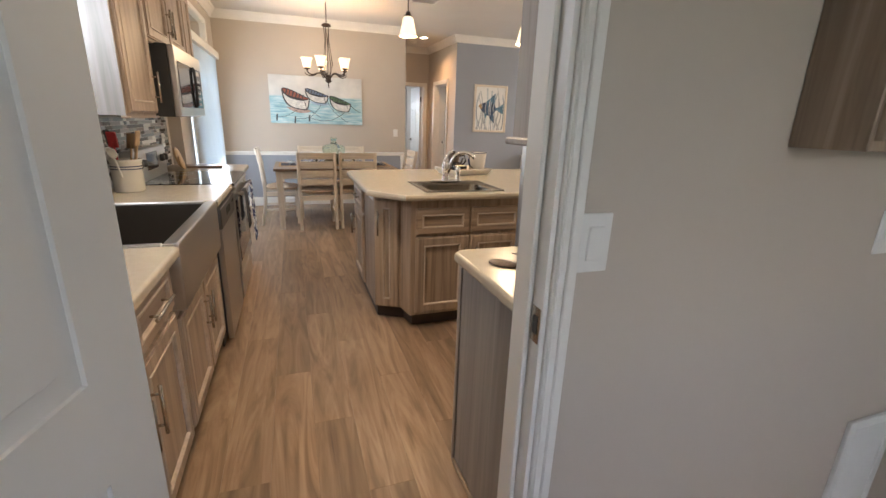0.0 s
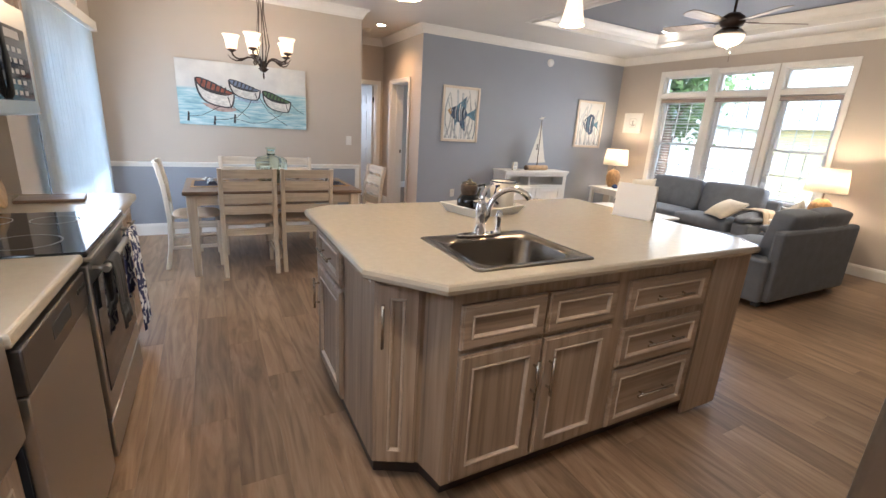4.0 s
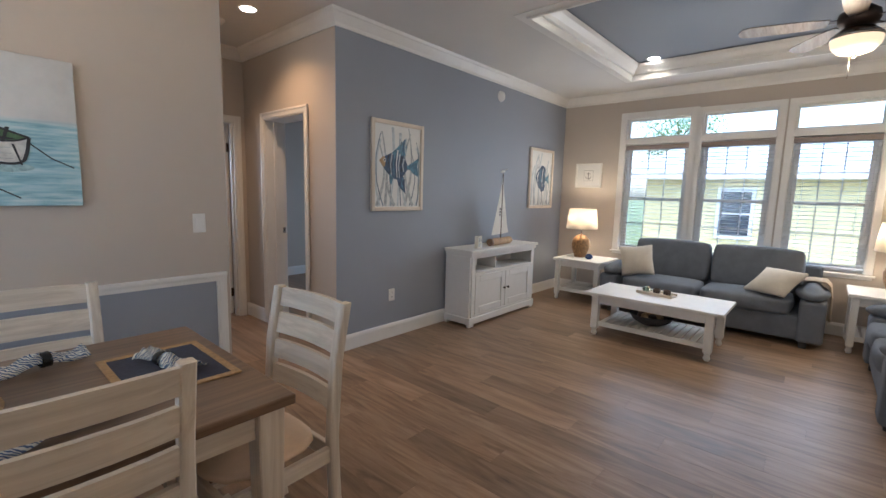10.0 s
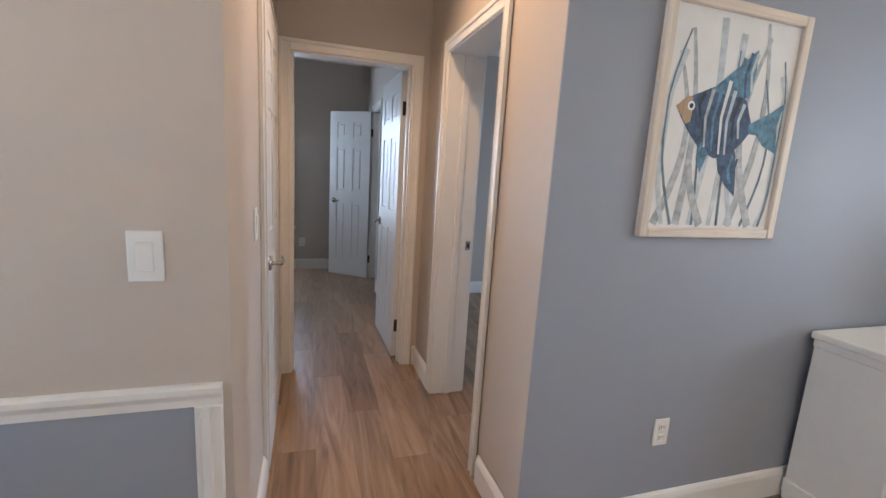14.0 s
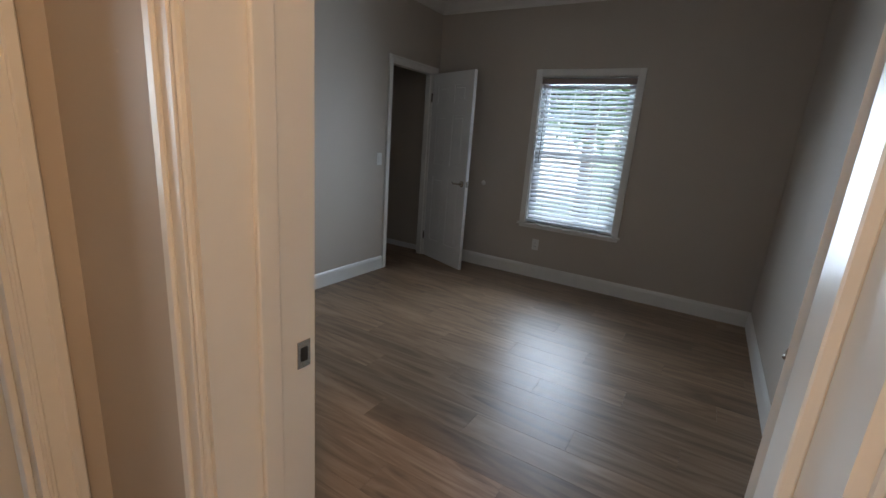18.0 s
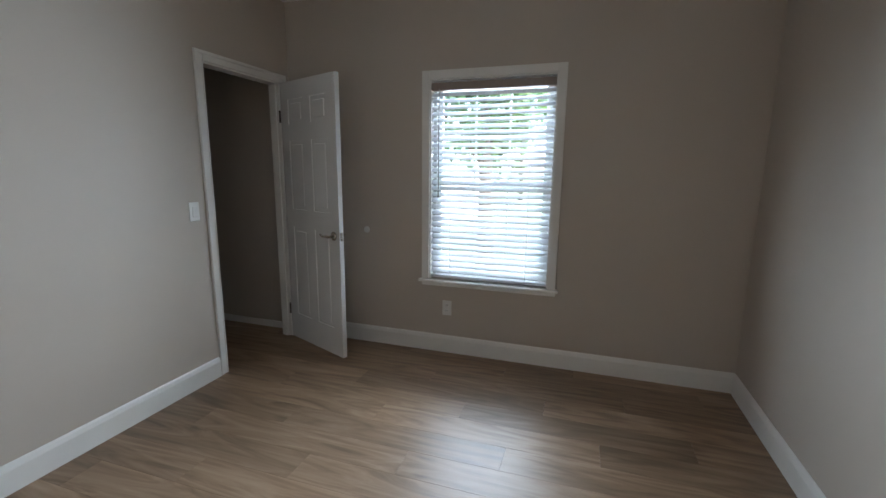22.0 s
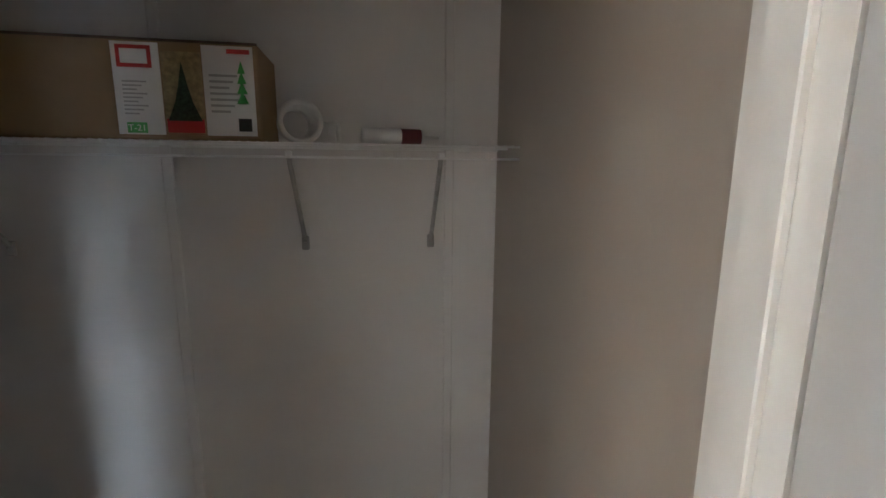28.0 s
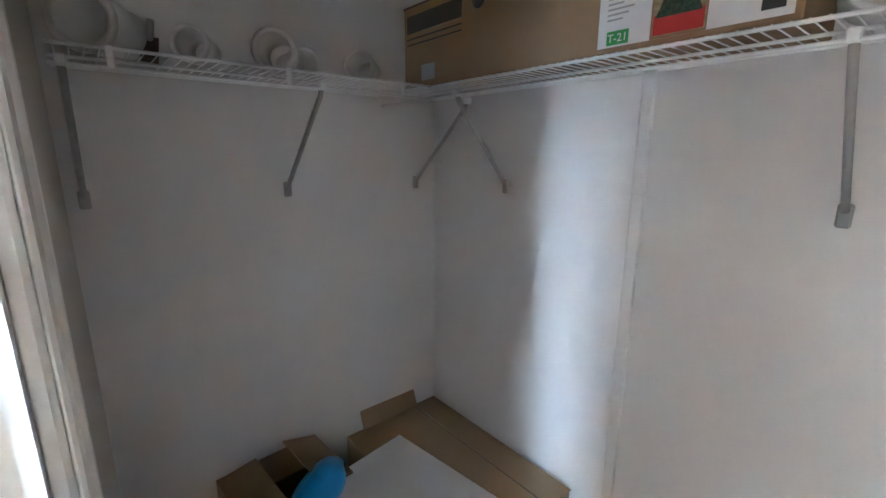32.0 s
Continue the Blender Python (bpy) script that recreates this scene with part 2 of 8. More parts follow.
M_BRONZE = plain("oil_rubbed_bronze", (0.07, 0.05, 0.04), 0.4, 0.8, var=0.15, scale=20, relief=0.05)
M_BLACKGLASS = plain("black_glass", (0.012, 0.012, 0.014), 0.06, var=0.1, relief=0, spread=0.03)
M_FRIDGE = plain("fridge_side_charcoal", (0.015, 0.017, 0.022), 0.55, var=0.08, scale=2, fine=220, relief=0.1)
M_TABLETOP = grain("table_top_brown", (0.105, 0.064, 0.040), (0.180, 0.115, 0.074), (0.25, 0.17, 0.112), 0, rough=0.32, fine=0.9)
M_WASH = grain("whitewashed_wood", (0.543, 0.460, 0.366), (0.673, 0.590, 0.484), (0.779, 0.708, 0.602), 2, rough=0.5, fine=1.1)
M_WASHX = grain("whitewashed_wood_across", (0.543, 0.460, 0.366), (0.673, 0.590, 0.484), (0.779, 0.708, 0.602), 0, rough=0.5, fine=1.1)
M_SEAT = plain("seat_fabric_tan", (0.625, 0.463, 0.325), 0.85, var=0.08, scale=12, fine=500, relief=0.4)
M_WHITEWOOD = plain("painted_wood_white", (0.74, 0.72, 0.67), 0.45, var=0.05, scale=8, fine=100, relief=0.15)
M_SOFA = plain("sofa_fabric_slate", (0.145, 0.158, 0.180), 0.9, var=0.12, scale=9, fine=700, relief=0.5)
M_PILLOW = plain("pillow_linen_cream", (0.60, 0.54, 0.44), 0.9, var=0.06, scale=12, fine=600, relief=0.5)
M_THROW = plain("throw_knit_tan", (0.42, 0.35, 0.26), 0.95, var=0.15, scale=30, fine=250, relief=0.7)
M_PANE = pane_mat("window_glass")
M_VINYL = plain("window_vinyl_white", (0.78, 0.78, 0.76), 0.35, var=0.02, relief=0.02)
M_SLAT = sheer("blind_slat_white", (0.80, 0.82, 0.84), 0.16)
M_VAL = plain("blind_valance_brown", (0.30, 0.24, 0.21), 0.5, relief=0.05)
M_VANE = sheer("vertical_blind_vane", (0.60, 0.65, 0.68), 0.5)
M_LAMPSHADE = sheer("lamp_shade_linen", (0.86, 0.80, 0.70), 0.5, 0.8)
M_FROST = glow("frosted_glass_lit", (1.0, 0.74, 0.42), 0.17)
M_LED = glow("lamp_lens_lit", (1.0, 0.86, 0.66), 5.0)
M_CARTON = plain("cardboard", (0.30, 0.20, 0.11), 0.8, var=0.07, scale=6, fine=160, relief=0.2)
M_WIRE = plain("vinyl_coated_wire", (0.86, 0.86, 0.85), 0.4, var=0.02, relief=0)
M_BRACE = plain("brace_painted_steel", (0.40, 0.39, 0.38), 0.45, var=0.08, scale=20, relief=0.05)
M_WHITE = plain("white_print", (0.78, 0.77, 0.76), 0.5, var=0.02, relief=0.02)
M_RED = plain("red_print", (0.48, 0.03, 0.03), 0.5, var=0.05, relief=0)
M_DARKRED = plain("dark_red_print", (0.16, 0.03, 0.035), 0.5, var=0.08, relief=0)
M_GREEN = plain("green_print", (0.06, 0.36, 0.08), 0.5, var=0.05, relief=0)
M_DARK = plain("dark_print", (0.03, 0.03, 0.028), 0.5, var=0.1, relief=0)
M_GREY = plain("grey_print", (0.42, 0.41, 0.40), 0.55, var=0.04, relief=0)
M_GROUT = plain("grout_grey", (0.40, 0.38, 0.35), 0.8, var=0.06, scale=30, relief=0.2)
M_GRASS = plain("lawn_ground", (0.10, 0.13, 0.05), 0.95, var=0.3, scale=1.5, fine=60, relief=0.8)
M_GLAZE = plain("cabinet_glaze_bead", (0.47, 0.375, 0.29), 0.36, var=0.15, scale=30, relief=0.05)
M_CABS = grain("cabinet_side_laminate", (0.20, 0.18, 0.165), (0.27, 0.245, 0.225), (0.33, 0.30, 0.28), 2, rough=0.45, fine=1.0, relief=0.1)
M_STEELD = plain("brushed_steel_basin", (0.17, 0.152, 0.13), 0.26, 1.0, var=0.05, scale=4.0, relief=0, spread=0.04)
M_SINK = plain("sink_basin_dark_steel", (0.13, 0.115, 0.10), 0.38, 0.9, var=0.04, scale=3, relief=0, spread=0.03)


def floral(name):
    m, n, l, b = nmat(name, 0.9)
    g = n.new("ShaderNodeTexCoord")
    v = n.new("ShaderNodeTexVoronoi")
    v.inputs["Scale"].default_value = 34
    l.new(g.outputs["Object"], v.inputs["Vector"])
    w = n.new("ShaderNodeTexWave")
    w.inputs["Scale"].default_value = 12
    w.inputs["Distortion"].default_value = 14
    l.new(g.outputs["Object"], w.inputs["Vector"])
    mm = n.new("ShaderNodeMath")
    mm.operation = "MULTIPLY"
    l.new(v.outputs["Distance"], mm.inputs[0])
    l.new(w.outputs["Fac"], mm.inputs[1])
    r = ramp(n, l, mm.outputs[0], [(0.10, (0.75, 0.74, 0.72)), (0.16, (0.025, 0.03, 0.10))])
    l.new(r.outputs["Color"], b.inputs["Base Color"])
    return m


M_FLORAL = floral("flower_print_cloth")

M_T1 = plain("glass_tile_black", (0.025, 0.025, 0.028), 0.12, var=0.2, relief=0)
M_T2 = plain("glass_tile_grey", (0.22, 0.24, 0.25), 0.12, var=0.15, relief=0)
M_T3 = plain("stone_tile_white", (0.62, 0.61, 0.58), 0.4, var=0.08, scale=20, relief=0.05)
M_T4 = plain("metal_tile", (0.33, 0.32, 0.31), 0.3, 0.9, var=0.1, relief=0.02)
M_T5 = plain("stone_tile_brown_grey", (0.17, 0.14, 0.125), 0.3, var=0.15, scale=25, relief=0.05)


def island_tiles(name):
    m, n, l, b = nmat(name, 0.2)
    g = n.new("ShaderNodeNewGeometry")
    r = ramp(n, l, g.outputs["Random Per Island"], [(0.0, (0.025, 0.025, 0.028)), (0.28, (0.22, 0.24, 0.25)), (0.5, (0.62, 0.61, 0.58)), (0.7, (0.33, 0.32, 0.31)), (0.85, (0.17, 0.14, 0.125))])
    r.color_ramp.interpolation = "CONSTANT"
    l.new(r.outputs["Color"], b.inputs["Base Color"])
    return m


M_TMIX = island_tiles("glass_tile_mixed")
M_CREAMW = plain("glazed_stoneware_cream", (0.70, 0.66, 0.58), 0.2, var=0.04, relief=0.02)
M_NAVY = plain("navy_glaze", (0.02, 0.035, 0.10), 0.25, var=0.1, relief=0)
M_NAVYWEAVE = plain("navy_weave", (0.045, 0.052, 0.085), 0.9, var=0.25, scale=80, fine=500, relief=0.6)
M_RATTAN = plain("rattan", (0.42, 0.27, 0.13), 0.6, var=0.25, scale=60, fine=150, relief=0.6)
M_BAMBOO = grain("bamboo", (0.36, 0.22, 0.10), (0.46, 0.30, 0.15), (0.55, 0.38, 0.20), 2, rough=0.5)
M_BLACKGLAZE = plain("black_glaze", (0.012, 0.012, 0.012), 0.1, var=0.1, relief=0)
M_PEWTER = plain("tarnished_pewter", (0.10, 0.075, 0.058), 0.4, 0.7, var=0.35, scale=40, relief=0.2)
M_WASHY = grain("whitewashed_wood_along", (0.543, 0.460, 0.366), (0.673, 0.590, 0.484), (0.779, 0.708, 0.602), 1, rough=0.5, fine=1.1)
M_GREENGLASS = glass_mat("green_bottle_glass", (0.72, 0.88, 0.82), 0.02, 1.2)
M_DRYLEAF = plain("dried_leaf", (0.30, 0.25, 0.17), 0.8, var=0.4, scale=60, relief=0.1)
M_PAPER = plain("watercolour_paper", (0.74, 0.73, 0.70), 0.7, var=0.04, scale=8, fine=300, relief=0.1)
M_PAINTWHITE = plain("paint_white", (0.62, 0.60, 0.56), 0.6, var=0.25, scale=25, relief=0.1)
M_PAINTDARK = plain("paint_dark", (0.03, 0.03, 0.035), 0.6, var=0.3, scale=30, relief=0.1)
M_PAINTRED = plain("paint_red", (0.24, 0.075, 0.05), 0.6, var=0.5, scale=30, relief=0.1)
M_PAINTBLUE = plain("paint_blue", (0.13, 0.165, 0.24), 0.6, var=0.4, scale=30, relief=0.1)
M_PAINTGREEN = plain("paint_green", (0.075, 0.14, 0.065), 0.6, var=0.5, scale=30, relief=0.1)
M_WASHRED = plain("paint_wash_red", (0.40, 0.29, 0.26), 0.6, var=0.4, scale=40, relief=0)
M_WASHBLUE = plain("paint_wash_blue", (0.28, 0.38, 0.50), 0.6, var=0.4, scale=40, relief=0)
M_WASHGREEN = plain("paint_wash_green", (0.32, 0.44, 0.45), 0.6, var=0.4, scale=40, relief=0)
M_WEED = plain("watercolour_grey", (0.40, 0.42, 0.42), 0.7, var=0.35, scale=30, relief=0)
M_WEEDPALE = plain("watercolour_pale_blue", (0.50, 0.54, 0.56), 0.7, var=0.2, scale=30, relief=0)
M_WEEDDARK = plain("watercolour_slate", (0.13, 0.18, 0.22), 0.7, var=0.4, scale=30, relief=0)
M_FISH = plain("watercolour_indigo", (0.055, 0.085, 0.145), 0.7, var=0.6, scale=40, relief=0)
M_FISHLIGHT = plain("watercolour_blue", (0.105, 0.205, 0.285), 0.7, var=0.5, scale=40, relief=0)


def seascape(name):
    """Pale sky above, streaked blue-green water below."""
    m, n, l, b = nmat(name, 0.6)
    tc = n.new("ShaderNodeTexCoord")
    sp = n.new("ShaderNodeSeparateXYZ")
    l.new(tc.outputs["Object"], sp.inputs[0])
    mp = n.new("ShaderNodeMapping")
    mp.inputs["Scale"].default_value = (3, 1, 26)
    l.new(tc.outputs["Object"], mp.inputs["Vector"])
    a = noise_node(n, l, mp.outputs[0], 1.6, 6)
    sea = ramp(n, l, a.outputs["Fac"], [(0.3, (0.16, 0.33, 0.42)), (0.5, (0.36, 0.55, 0.60)), (0.7, (0.62, 0.70, 0.70))])
    c = noise_node(n, l, tc.outputs["Object"], 4.0, 5)
    sky = ramp(n, l, c.outputs["Fac"], [(0.3, (0.50, 0.50, 0.49)), (0.7, (0.66, 0.65, 0.62))])
    mr = n.new("ShaderNodeMapRange")
    mr.inputs["From Min"].default_value, mr.inputs["From Max"].default_value = 0.035, 0.065
    l.new(sp.outputs["Z"], mr.inputs["Value"])
    mx = n.new("ShaderNodeMix")
    mx.data_type = "RGBA"
    l.new(mr.outputs[0], mx.inputs["Factor"])
    l.new(sea.outputs[0], mx.inputs["A"])
    l.new(sky.outputs[0], mx.inputs["B"])
    l.new(mx.outputs["Result"], b.inputs["Base Color"])
    bump(n, l, b, a.outputs["Fac"], 0.2)
    return m


M_CANVAS = seascape("painted_canvas")


def striped(name):
    m, n, l, b = nmat(name, 0.9)
    tc = n.new("ShaderNodeTexCoord")
    w = n.new("ShaderNodeTexWave")
    w.inputs["Scale"].default_value = 48
    w.inputs["Distortion"].default_value = 9
    w.inputs["Detail"].default_value = 1
    w.bands_direction = "DIAGONAL"
    l.new(tc.outputs["Object"], w.inputs["Vector"])
    r = ramp(n, l, w.outputs["Fac"], [(0.42, (0.09, 0.14, 0.26)), (0.52, (0.68, 0.67, 0.62))])
    l.new(r.outputs["Color"], b.inputs["Base Color"])
    return m


M_NAPKIN = striped("napkin_cloth_blue_white")
M_WICKER = plain("woven_wicker", (0.30, 0.17, 0.07), 0.7, var=0.5, scale=45, fine=90, relief=1.0)
M_BULB = glow("bulb_lit", (1.0, 0.80, 0.55), 5.0)
M_BASKET = plain("dark_wire_weave", (0.05, 0.04, 0.035), 0.6, var=0.4, scale=60, fine=150, relief=0.8)
M_BARK = plain("bark_brown", (0.12, 0.085, 0.06), 0.85, var=0.35, scale=25, fine=90, relief=0.8)
M_SAIL = plain("sail_cloth", (0.70, 0.67, 0.60), 0.8, var=0.06, scale=20, fine=300, relief=0.2)
M_BLADE = grain("fan_blade_wood", (0.20, 0.16, 0.13), (0.30, 0.25, 0.21), (0.38, 0.33, 0.28), 0, rough=0.4)
M_PVC = plain("white_pipe_plastic", (0.74, 0.73, 0.71), 0.35, var=0.04, relief=0)
M_PHOTO = plain("photo_print", (0.34, 0.26, 0.14), 0.4, var=0.4, scale=60, relief=0)
M_TREEPRINT = plain("tree_print", (0.03, 0.06, 0.03), 0.5, var=0.8, scale=120, relief=0)
M_BLUEBAG = plain("blue_plastic", (0.02, 0.24, 0.55), 0.35, var=0.15, scale=12, relief=0.2)
M_ROAD = plain("concrete_lane", (0.42, 0.40, 0.37), 0.9, var=0.12, scale=2, fine=80, relief=0.4)
M_YELLOW = plain("vinyl_siding_yellow", (0.78, 0.69, 0.38), 0.6, var=0.04, scale=1, relief=0.02)
M_OFFWHITE = plain("vinyl_siding_white", (0.66, 0.66, 0.63), 0.6, var=0.04, scale=1, relief=0.02)
M_ROOF = plain("shingle_blue_grey", (0.36, 0.42, 0.47), 0.85, var=0.2, scale=8, fine=40, relief=0.5)
M_DIMGLASS = plain("dim_window_glass", (0.06, 0.07, 0.08), 0.05, var=0.1, relief=0)
M_LEAF = sheer("green_leaf", (0.11, 0.18, 0.06), 0.45, 0.6)


def worn_white(name):
    """White paint rubbed through to wood in small spots."""
    m, n, l, b = nmat(name, 0.5)
    g = n.new("ShaderNodeNewGeometry")
    a = noise_node(n, l, g.outputs["Position"], 14, 8, 0.72)
    r = ramp(n, l, a.outputs["Fac"], [(0.27, (0.22, 0.17, 0.12)), (0.31, (0.72, 0.70, 0.66)), (0.7, (0.76, 0.74, 0.70))])
    l.new(r.outputs["Color"], b.inputs["Base Color"])
    bump(n, l, b, a.outputs["Fac"], 0.2)
    return m


M_DISTRESS = worn_white("distressed_white_paint")


# ---- building tools ----
def box(bm, a, b, bev=0.0, seg=1):
    lo = [min(p, q) for p, q in zip(a, b)]
    hi = [max(p, q) for p, q in zip(a, b)]
    vs = [bm.verts.new((x, y, z)) for x in (lo[0], hi[0]) for y in (lo[1], hi[1]) for z in (lo[2], hi[2])]
    fs = [bm.faces.new([vs[i] for i in f]) for f in ((0, 1, 3, 2), (4, 6, 7, 5), (0, 4, 5, 1), (2, 3, 7, 6), (0, 2, 6, 4), (1, 5, 7, 3))]
    if bev:
        es = {e for f in fs for e in f.edges}
        bmesh.ops.bevel(bm, geom=list(es), offset=bev, segments=seg, affect="EDGES", profile=0.5)
    return bm


def nbox(a, b, bev=0.0, seg=1):
    return box(bmesh.new(), a, b, bev, seg)


def prism(bm, poly, z0, z1, bev=0.0, seg=2):
    """A flat outline (x, y) raised from z0 to z1."""
    lo = [bm.verts.new((x, y, z0)) for x, y in poly]
    hi = [bm.verts.new((x, y, z1)) for x, y in poly]
    k = len(poly)
    fs = [bm.faces.new(lo[::-1]), bm.faces.new(hi)]
    for i in range(k):
        fs.append(bm.faces.new((lo[i], lo[(i + 1) % k], hi[(i + 1) % k], hi[i])))
    bmesh.ops.recalc_face_normals(bm, faces=fs)
    if bev:
        es = {e for f in fs[:2] for e in f.edges}
        bmesh.ops.bevel(bm, geom=list(es), offset=bev, segments=seg, affect="EDGES", profile=0.5)
    return bm


def lathe(bm, profile, seg=16, at=(0, 0, 0)):
    """Turn the profile of (radius, z) round the upright axis."""
    rings = []
    for r, z in profile:
        if r < 1e-5:
            rings.append([bm.verts.new((at[0], at[1], at[2] + z))])
        else:
            rings.append([bm.verts.new((at[0] + r * math.cos(2 * math.pi * i / seg), at[1] + r * math.sin(2 * math.pi * i / seg), at[2] + z)) for i in range(seg)])
    for p, q in zip(rings, rings[1:]):
        for i in range(seg):
            j = (i + 1) % seg
            if len(p) == 1 and len(q) == 1:
                continue
            if len(p) == 1:
                f = bm.faces.new((p[0], q[j], q[i]))
            elif len(q) == 1:
                f = bm.faces.new((p[i], p[j], q[0]))
            else:
                f = bm.faces.new((p[i], p[j], q[j], q[i]))
            f.smooth = True
    return bm


def tube(bm, pts, r, seg=8, caps=True):
    """A round bar along the points; r: one radius or one for each point."""
    pts = [Vector(p) for p in pts]
    rs = r if isinstance(r, (list, tuple)) else [r] * len(pts)
    rings = []
    up = Vector((0, 0, 1))
    for i, p in enumerate(pts):
        d = (pts[min(i + 1, len(pts) - 1)] - pts[max(i - 1, 0)]).normalized()
        s = d.cross(up)
        if s.length < 0.05:
            s = d.cross(Vector((0, 1, 0)))
        s.normalize()
        t = s.cross(d).normalized()
        rings.append([bm.verts.new(p + rs[i] * (math.cos(2 * math.pi * k / seg) * s + math.sin(2 * math.pi * k / seg) * t)) for k in range(seg)])
    for a, b in zip(rings, rings[1:]):
        for k in range(seg):
            f = bm.faces.new((a[k], a[(k + 1) % seg], b[(k + 1) % seg], b[k]))
            f.smooth = True
    if caps:
        bm.faces.new(rings[0][::-1])
        bm.faces.new(rings[-1])
    return bm


def ribbon(bm, prof, path, closed=False):
    """Sweep the profile of (out, up) along level path points (x, y, z); out is to the right of the way."""
    P = [Vector(p) for p in path]
    rings = []
    for i, p in enumerate(P):
        d0 = (P[i] - P[i - 1]).normalized() if i > 0 or closed else None
        d1 = (P[(i + 1) % len(P)] - P[i]).normalized() if i < len(P) - 1 or closed else None
        d0 = d0 or d1
        d1 = d1 or d0
        n0, n1 = Vector((d0.y, -d0.x, 0)), Vector((d1.y, -d1.x, 0))
        b = (n0 + n1)
        b = b / max(0.2, b.dot(n0))
        rings.append([bm.verts.new(p + b * o + Vector((0, 0, u))) for o, u in prof])
    k = len(prof)
    last = len(rings) if closed else len(rings) - 1
    for i in range(last):
        a, b = rings[i], rings[(i + 1) % len(rings)]
        for j in range(k):
            bm.faces.new((a[j], b[j], b[(j + 1) % k], a[(j + 1) % k]))
    if not closed:
        bm.faces.new(rings[0])
        bm.faces.new(rings[-1][::-1])
    return bm


def shift(bm, m):
    bmesh.ops.transform(bm, matrix=m, verts=bm.verts)
    return bm


def mesh_of(name, bm, material):
    me = bpy.data.meshes.new(name)
    bmesh.ops.recalc_face_normals(bm, faces=bm.faces)
    bm.to_mesh(me)
    bm.free()
    me.materials.append(material)
    return me


def part(name, bm, material, parent=None, label=""):
    ob = new(name, mesh_of(name, bm, material))
    if parent is not None:
        ob.parent = parent
    return tagged(ob, label)


def thing(name, label, category, m=None, group=""):
    ob = new(name)
    ob.empty_display_size = 0.1
    if m is not None:
        ob.matrix_world = m
    return tagged(ob, label, category, group)


def struct(name, bm, material, label="", category=""):
    return tagged(part(name, bm, material), label, category or "structure", kind="structure")


def cushion(a, b, puff=0.03, cuts=5, k=6):
    """A stuffed block between the corners a and b."""
    bm = bmesh.new()
    bmesh.ops.create_cube(bm, size=2)
    bmesh.ops.subdivide_edges(bm, edges=bm.edges[:], cuts=cuts, use_grid_fill=True)
    c = [(p + q) / 2 for p, q in zip(a, b)]
    h = [abs(q - p) / 2 for p, q in zip(a, b)]
    for v in bm.verts:
        p = v.co.copy()
        q = p.copy()
        L = (abs(p.x) ** k + abs(p.y) ** k + abs(p.z) ** k) ** (1 / k)
        q = p / L
        d = [(1 - q[(i + 1) % 3] ** 2) * (1 - q[(i + 2) % 3] ** 2) for i in range(3)]
        v.co = Vector([c[i] + q[i] * (h[i] - puff) + (puff * d[i] * (1 if q[i] > 0 else -1) if abs(q[i]) > 0.9 else puff * 0) for i in range(3)])
    for f in bm.faces:
        f.smooth = True
    return bm


def wall_with_holes(name, axis, c0, c1, u0, u1, z0, z1, holes, material, label):
    """A wall across the axis ('x' or 'y') from c0 to c1, along u0 to u1, with holes (ua, ub, za, zb)."""
    bm = bmesh.new()
    us = sorted({u0, u1, *[h[0] for h in holes], *[h[1] for h in holes]})
    for a, b in zip(us, us[1:]):
        mid = (a + b) / 2
        zs = [z0]
        for h in sorted((h for h in holes if h[0] < mid < h[1]), key=lambda h: h[2]):
            zs += [h[2], h[3]]
        zs.append(z1)
        for p, q in zip(zs[::2], zs[1::2]):
            if q - p > 0.001:
                box(bm, (c0, a, p) if axis == "x" else (a, c0, p), (c1, b, q) if axis == "x" else (b, c1, q))
    bmesh.ops.remove_doubles(bm, verts=bm.verts, dist=0.0005)
    ins = {}
    for f in bm.faces:
        key = tuple(round(v, 3) for v in f.calc_center_median())
        ins.setdefault(key, []).append(f)
    bmesh.ops.delete(bm, geom=[f for g in ins.values() if len(g) > 1 for f in g], context="FACES")
    return struct(name, bm, material, label, "wall")


# ---- structure ----
W, E_, H = -0.93, 6.84, 2.75
N0, NEND = 8.265, 13.09
TRAY = (3.88, 6.19, 3.67, 7.28, 2.87)

floor = struct("floor", nbox((W - 0.13, -0.7, -0.12), (E_ + 0.13, NEND + 0.12, -0.004)), M_JOINT, "grey-brown wood-look vinyl plank floor", "floor")
WALL = "beige painted wall with white trim"
wall_with_holes("wall_west", "x", W - 0.13, W, -0.7, NEND, 0, H + 0.2, [(2.75, 3.46, 1.135, 2.16), (6.18, 7.78, 0.02, 2.05), (6.56, 7.68, 2.24, 2.47)], M_BEIGE, WALL)
WD = -0.825
wall_with_holes("wall_west_dining", "x", W + 0.0005, WD, 5.70, N0 - 0.0005, 0.001, H - 0.001, [(6.18, 7.78, 0.02, 2.05), (6.56, 7.68, 2.24, 2.47)], M_BEIGE, WALL)
wall_with_holes("wall_east", "x", E_, E_ + 0.13, -0.7, NEND, 0, H + 0.2,
                [(6.75, 7.52, 0.66, 2.41), (5.90, 6.63, 0.66, 2.41), (5.06, 5.76, 0.66, 2.41), (9.70, 10.58, 0.575, 2.02)], M_BEIGE, WALL)
wall_with_holes("wall_kitchen_south", "y", 1.61, 1.72, W, E_, 0, H, [(-0.136, 0.593, 0, 2.04)], M_BEIGE, WALL)
wall_with_holes("wall_utility_south", "y", -0.7, -0.58, W, E_, 0, H, [(0.36, 1.14, 1.0, 2.0)], M_BEIGE, WALL)
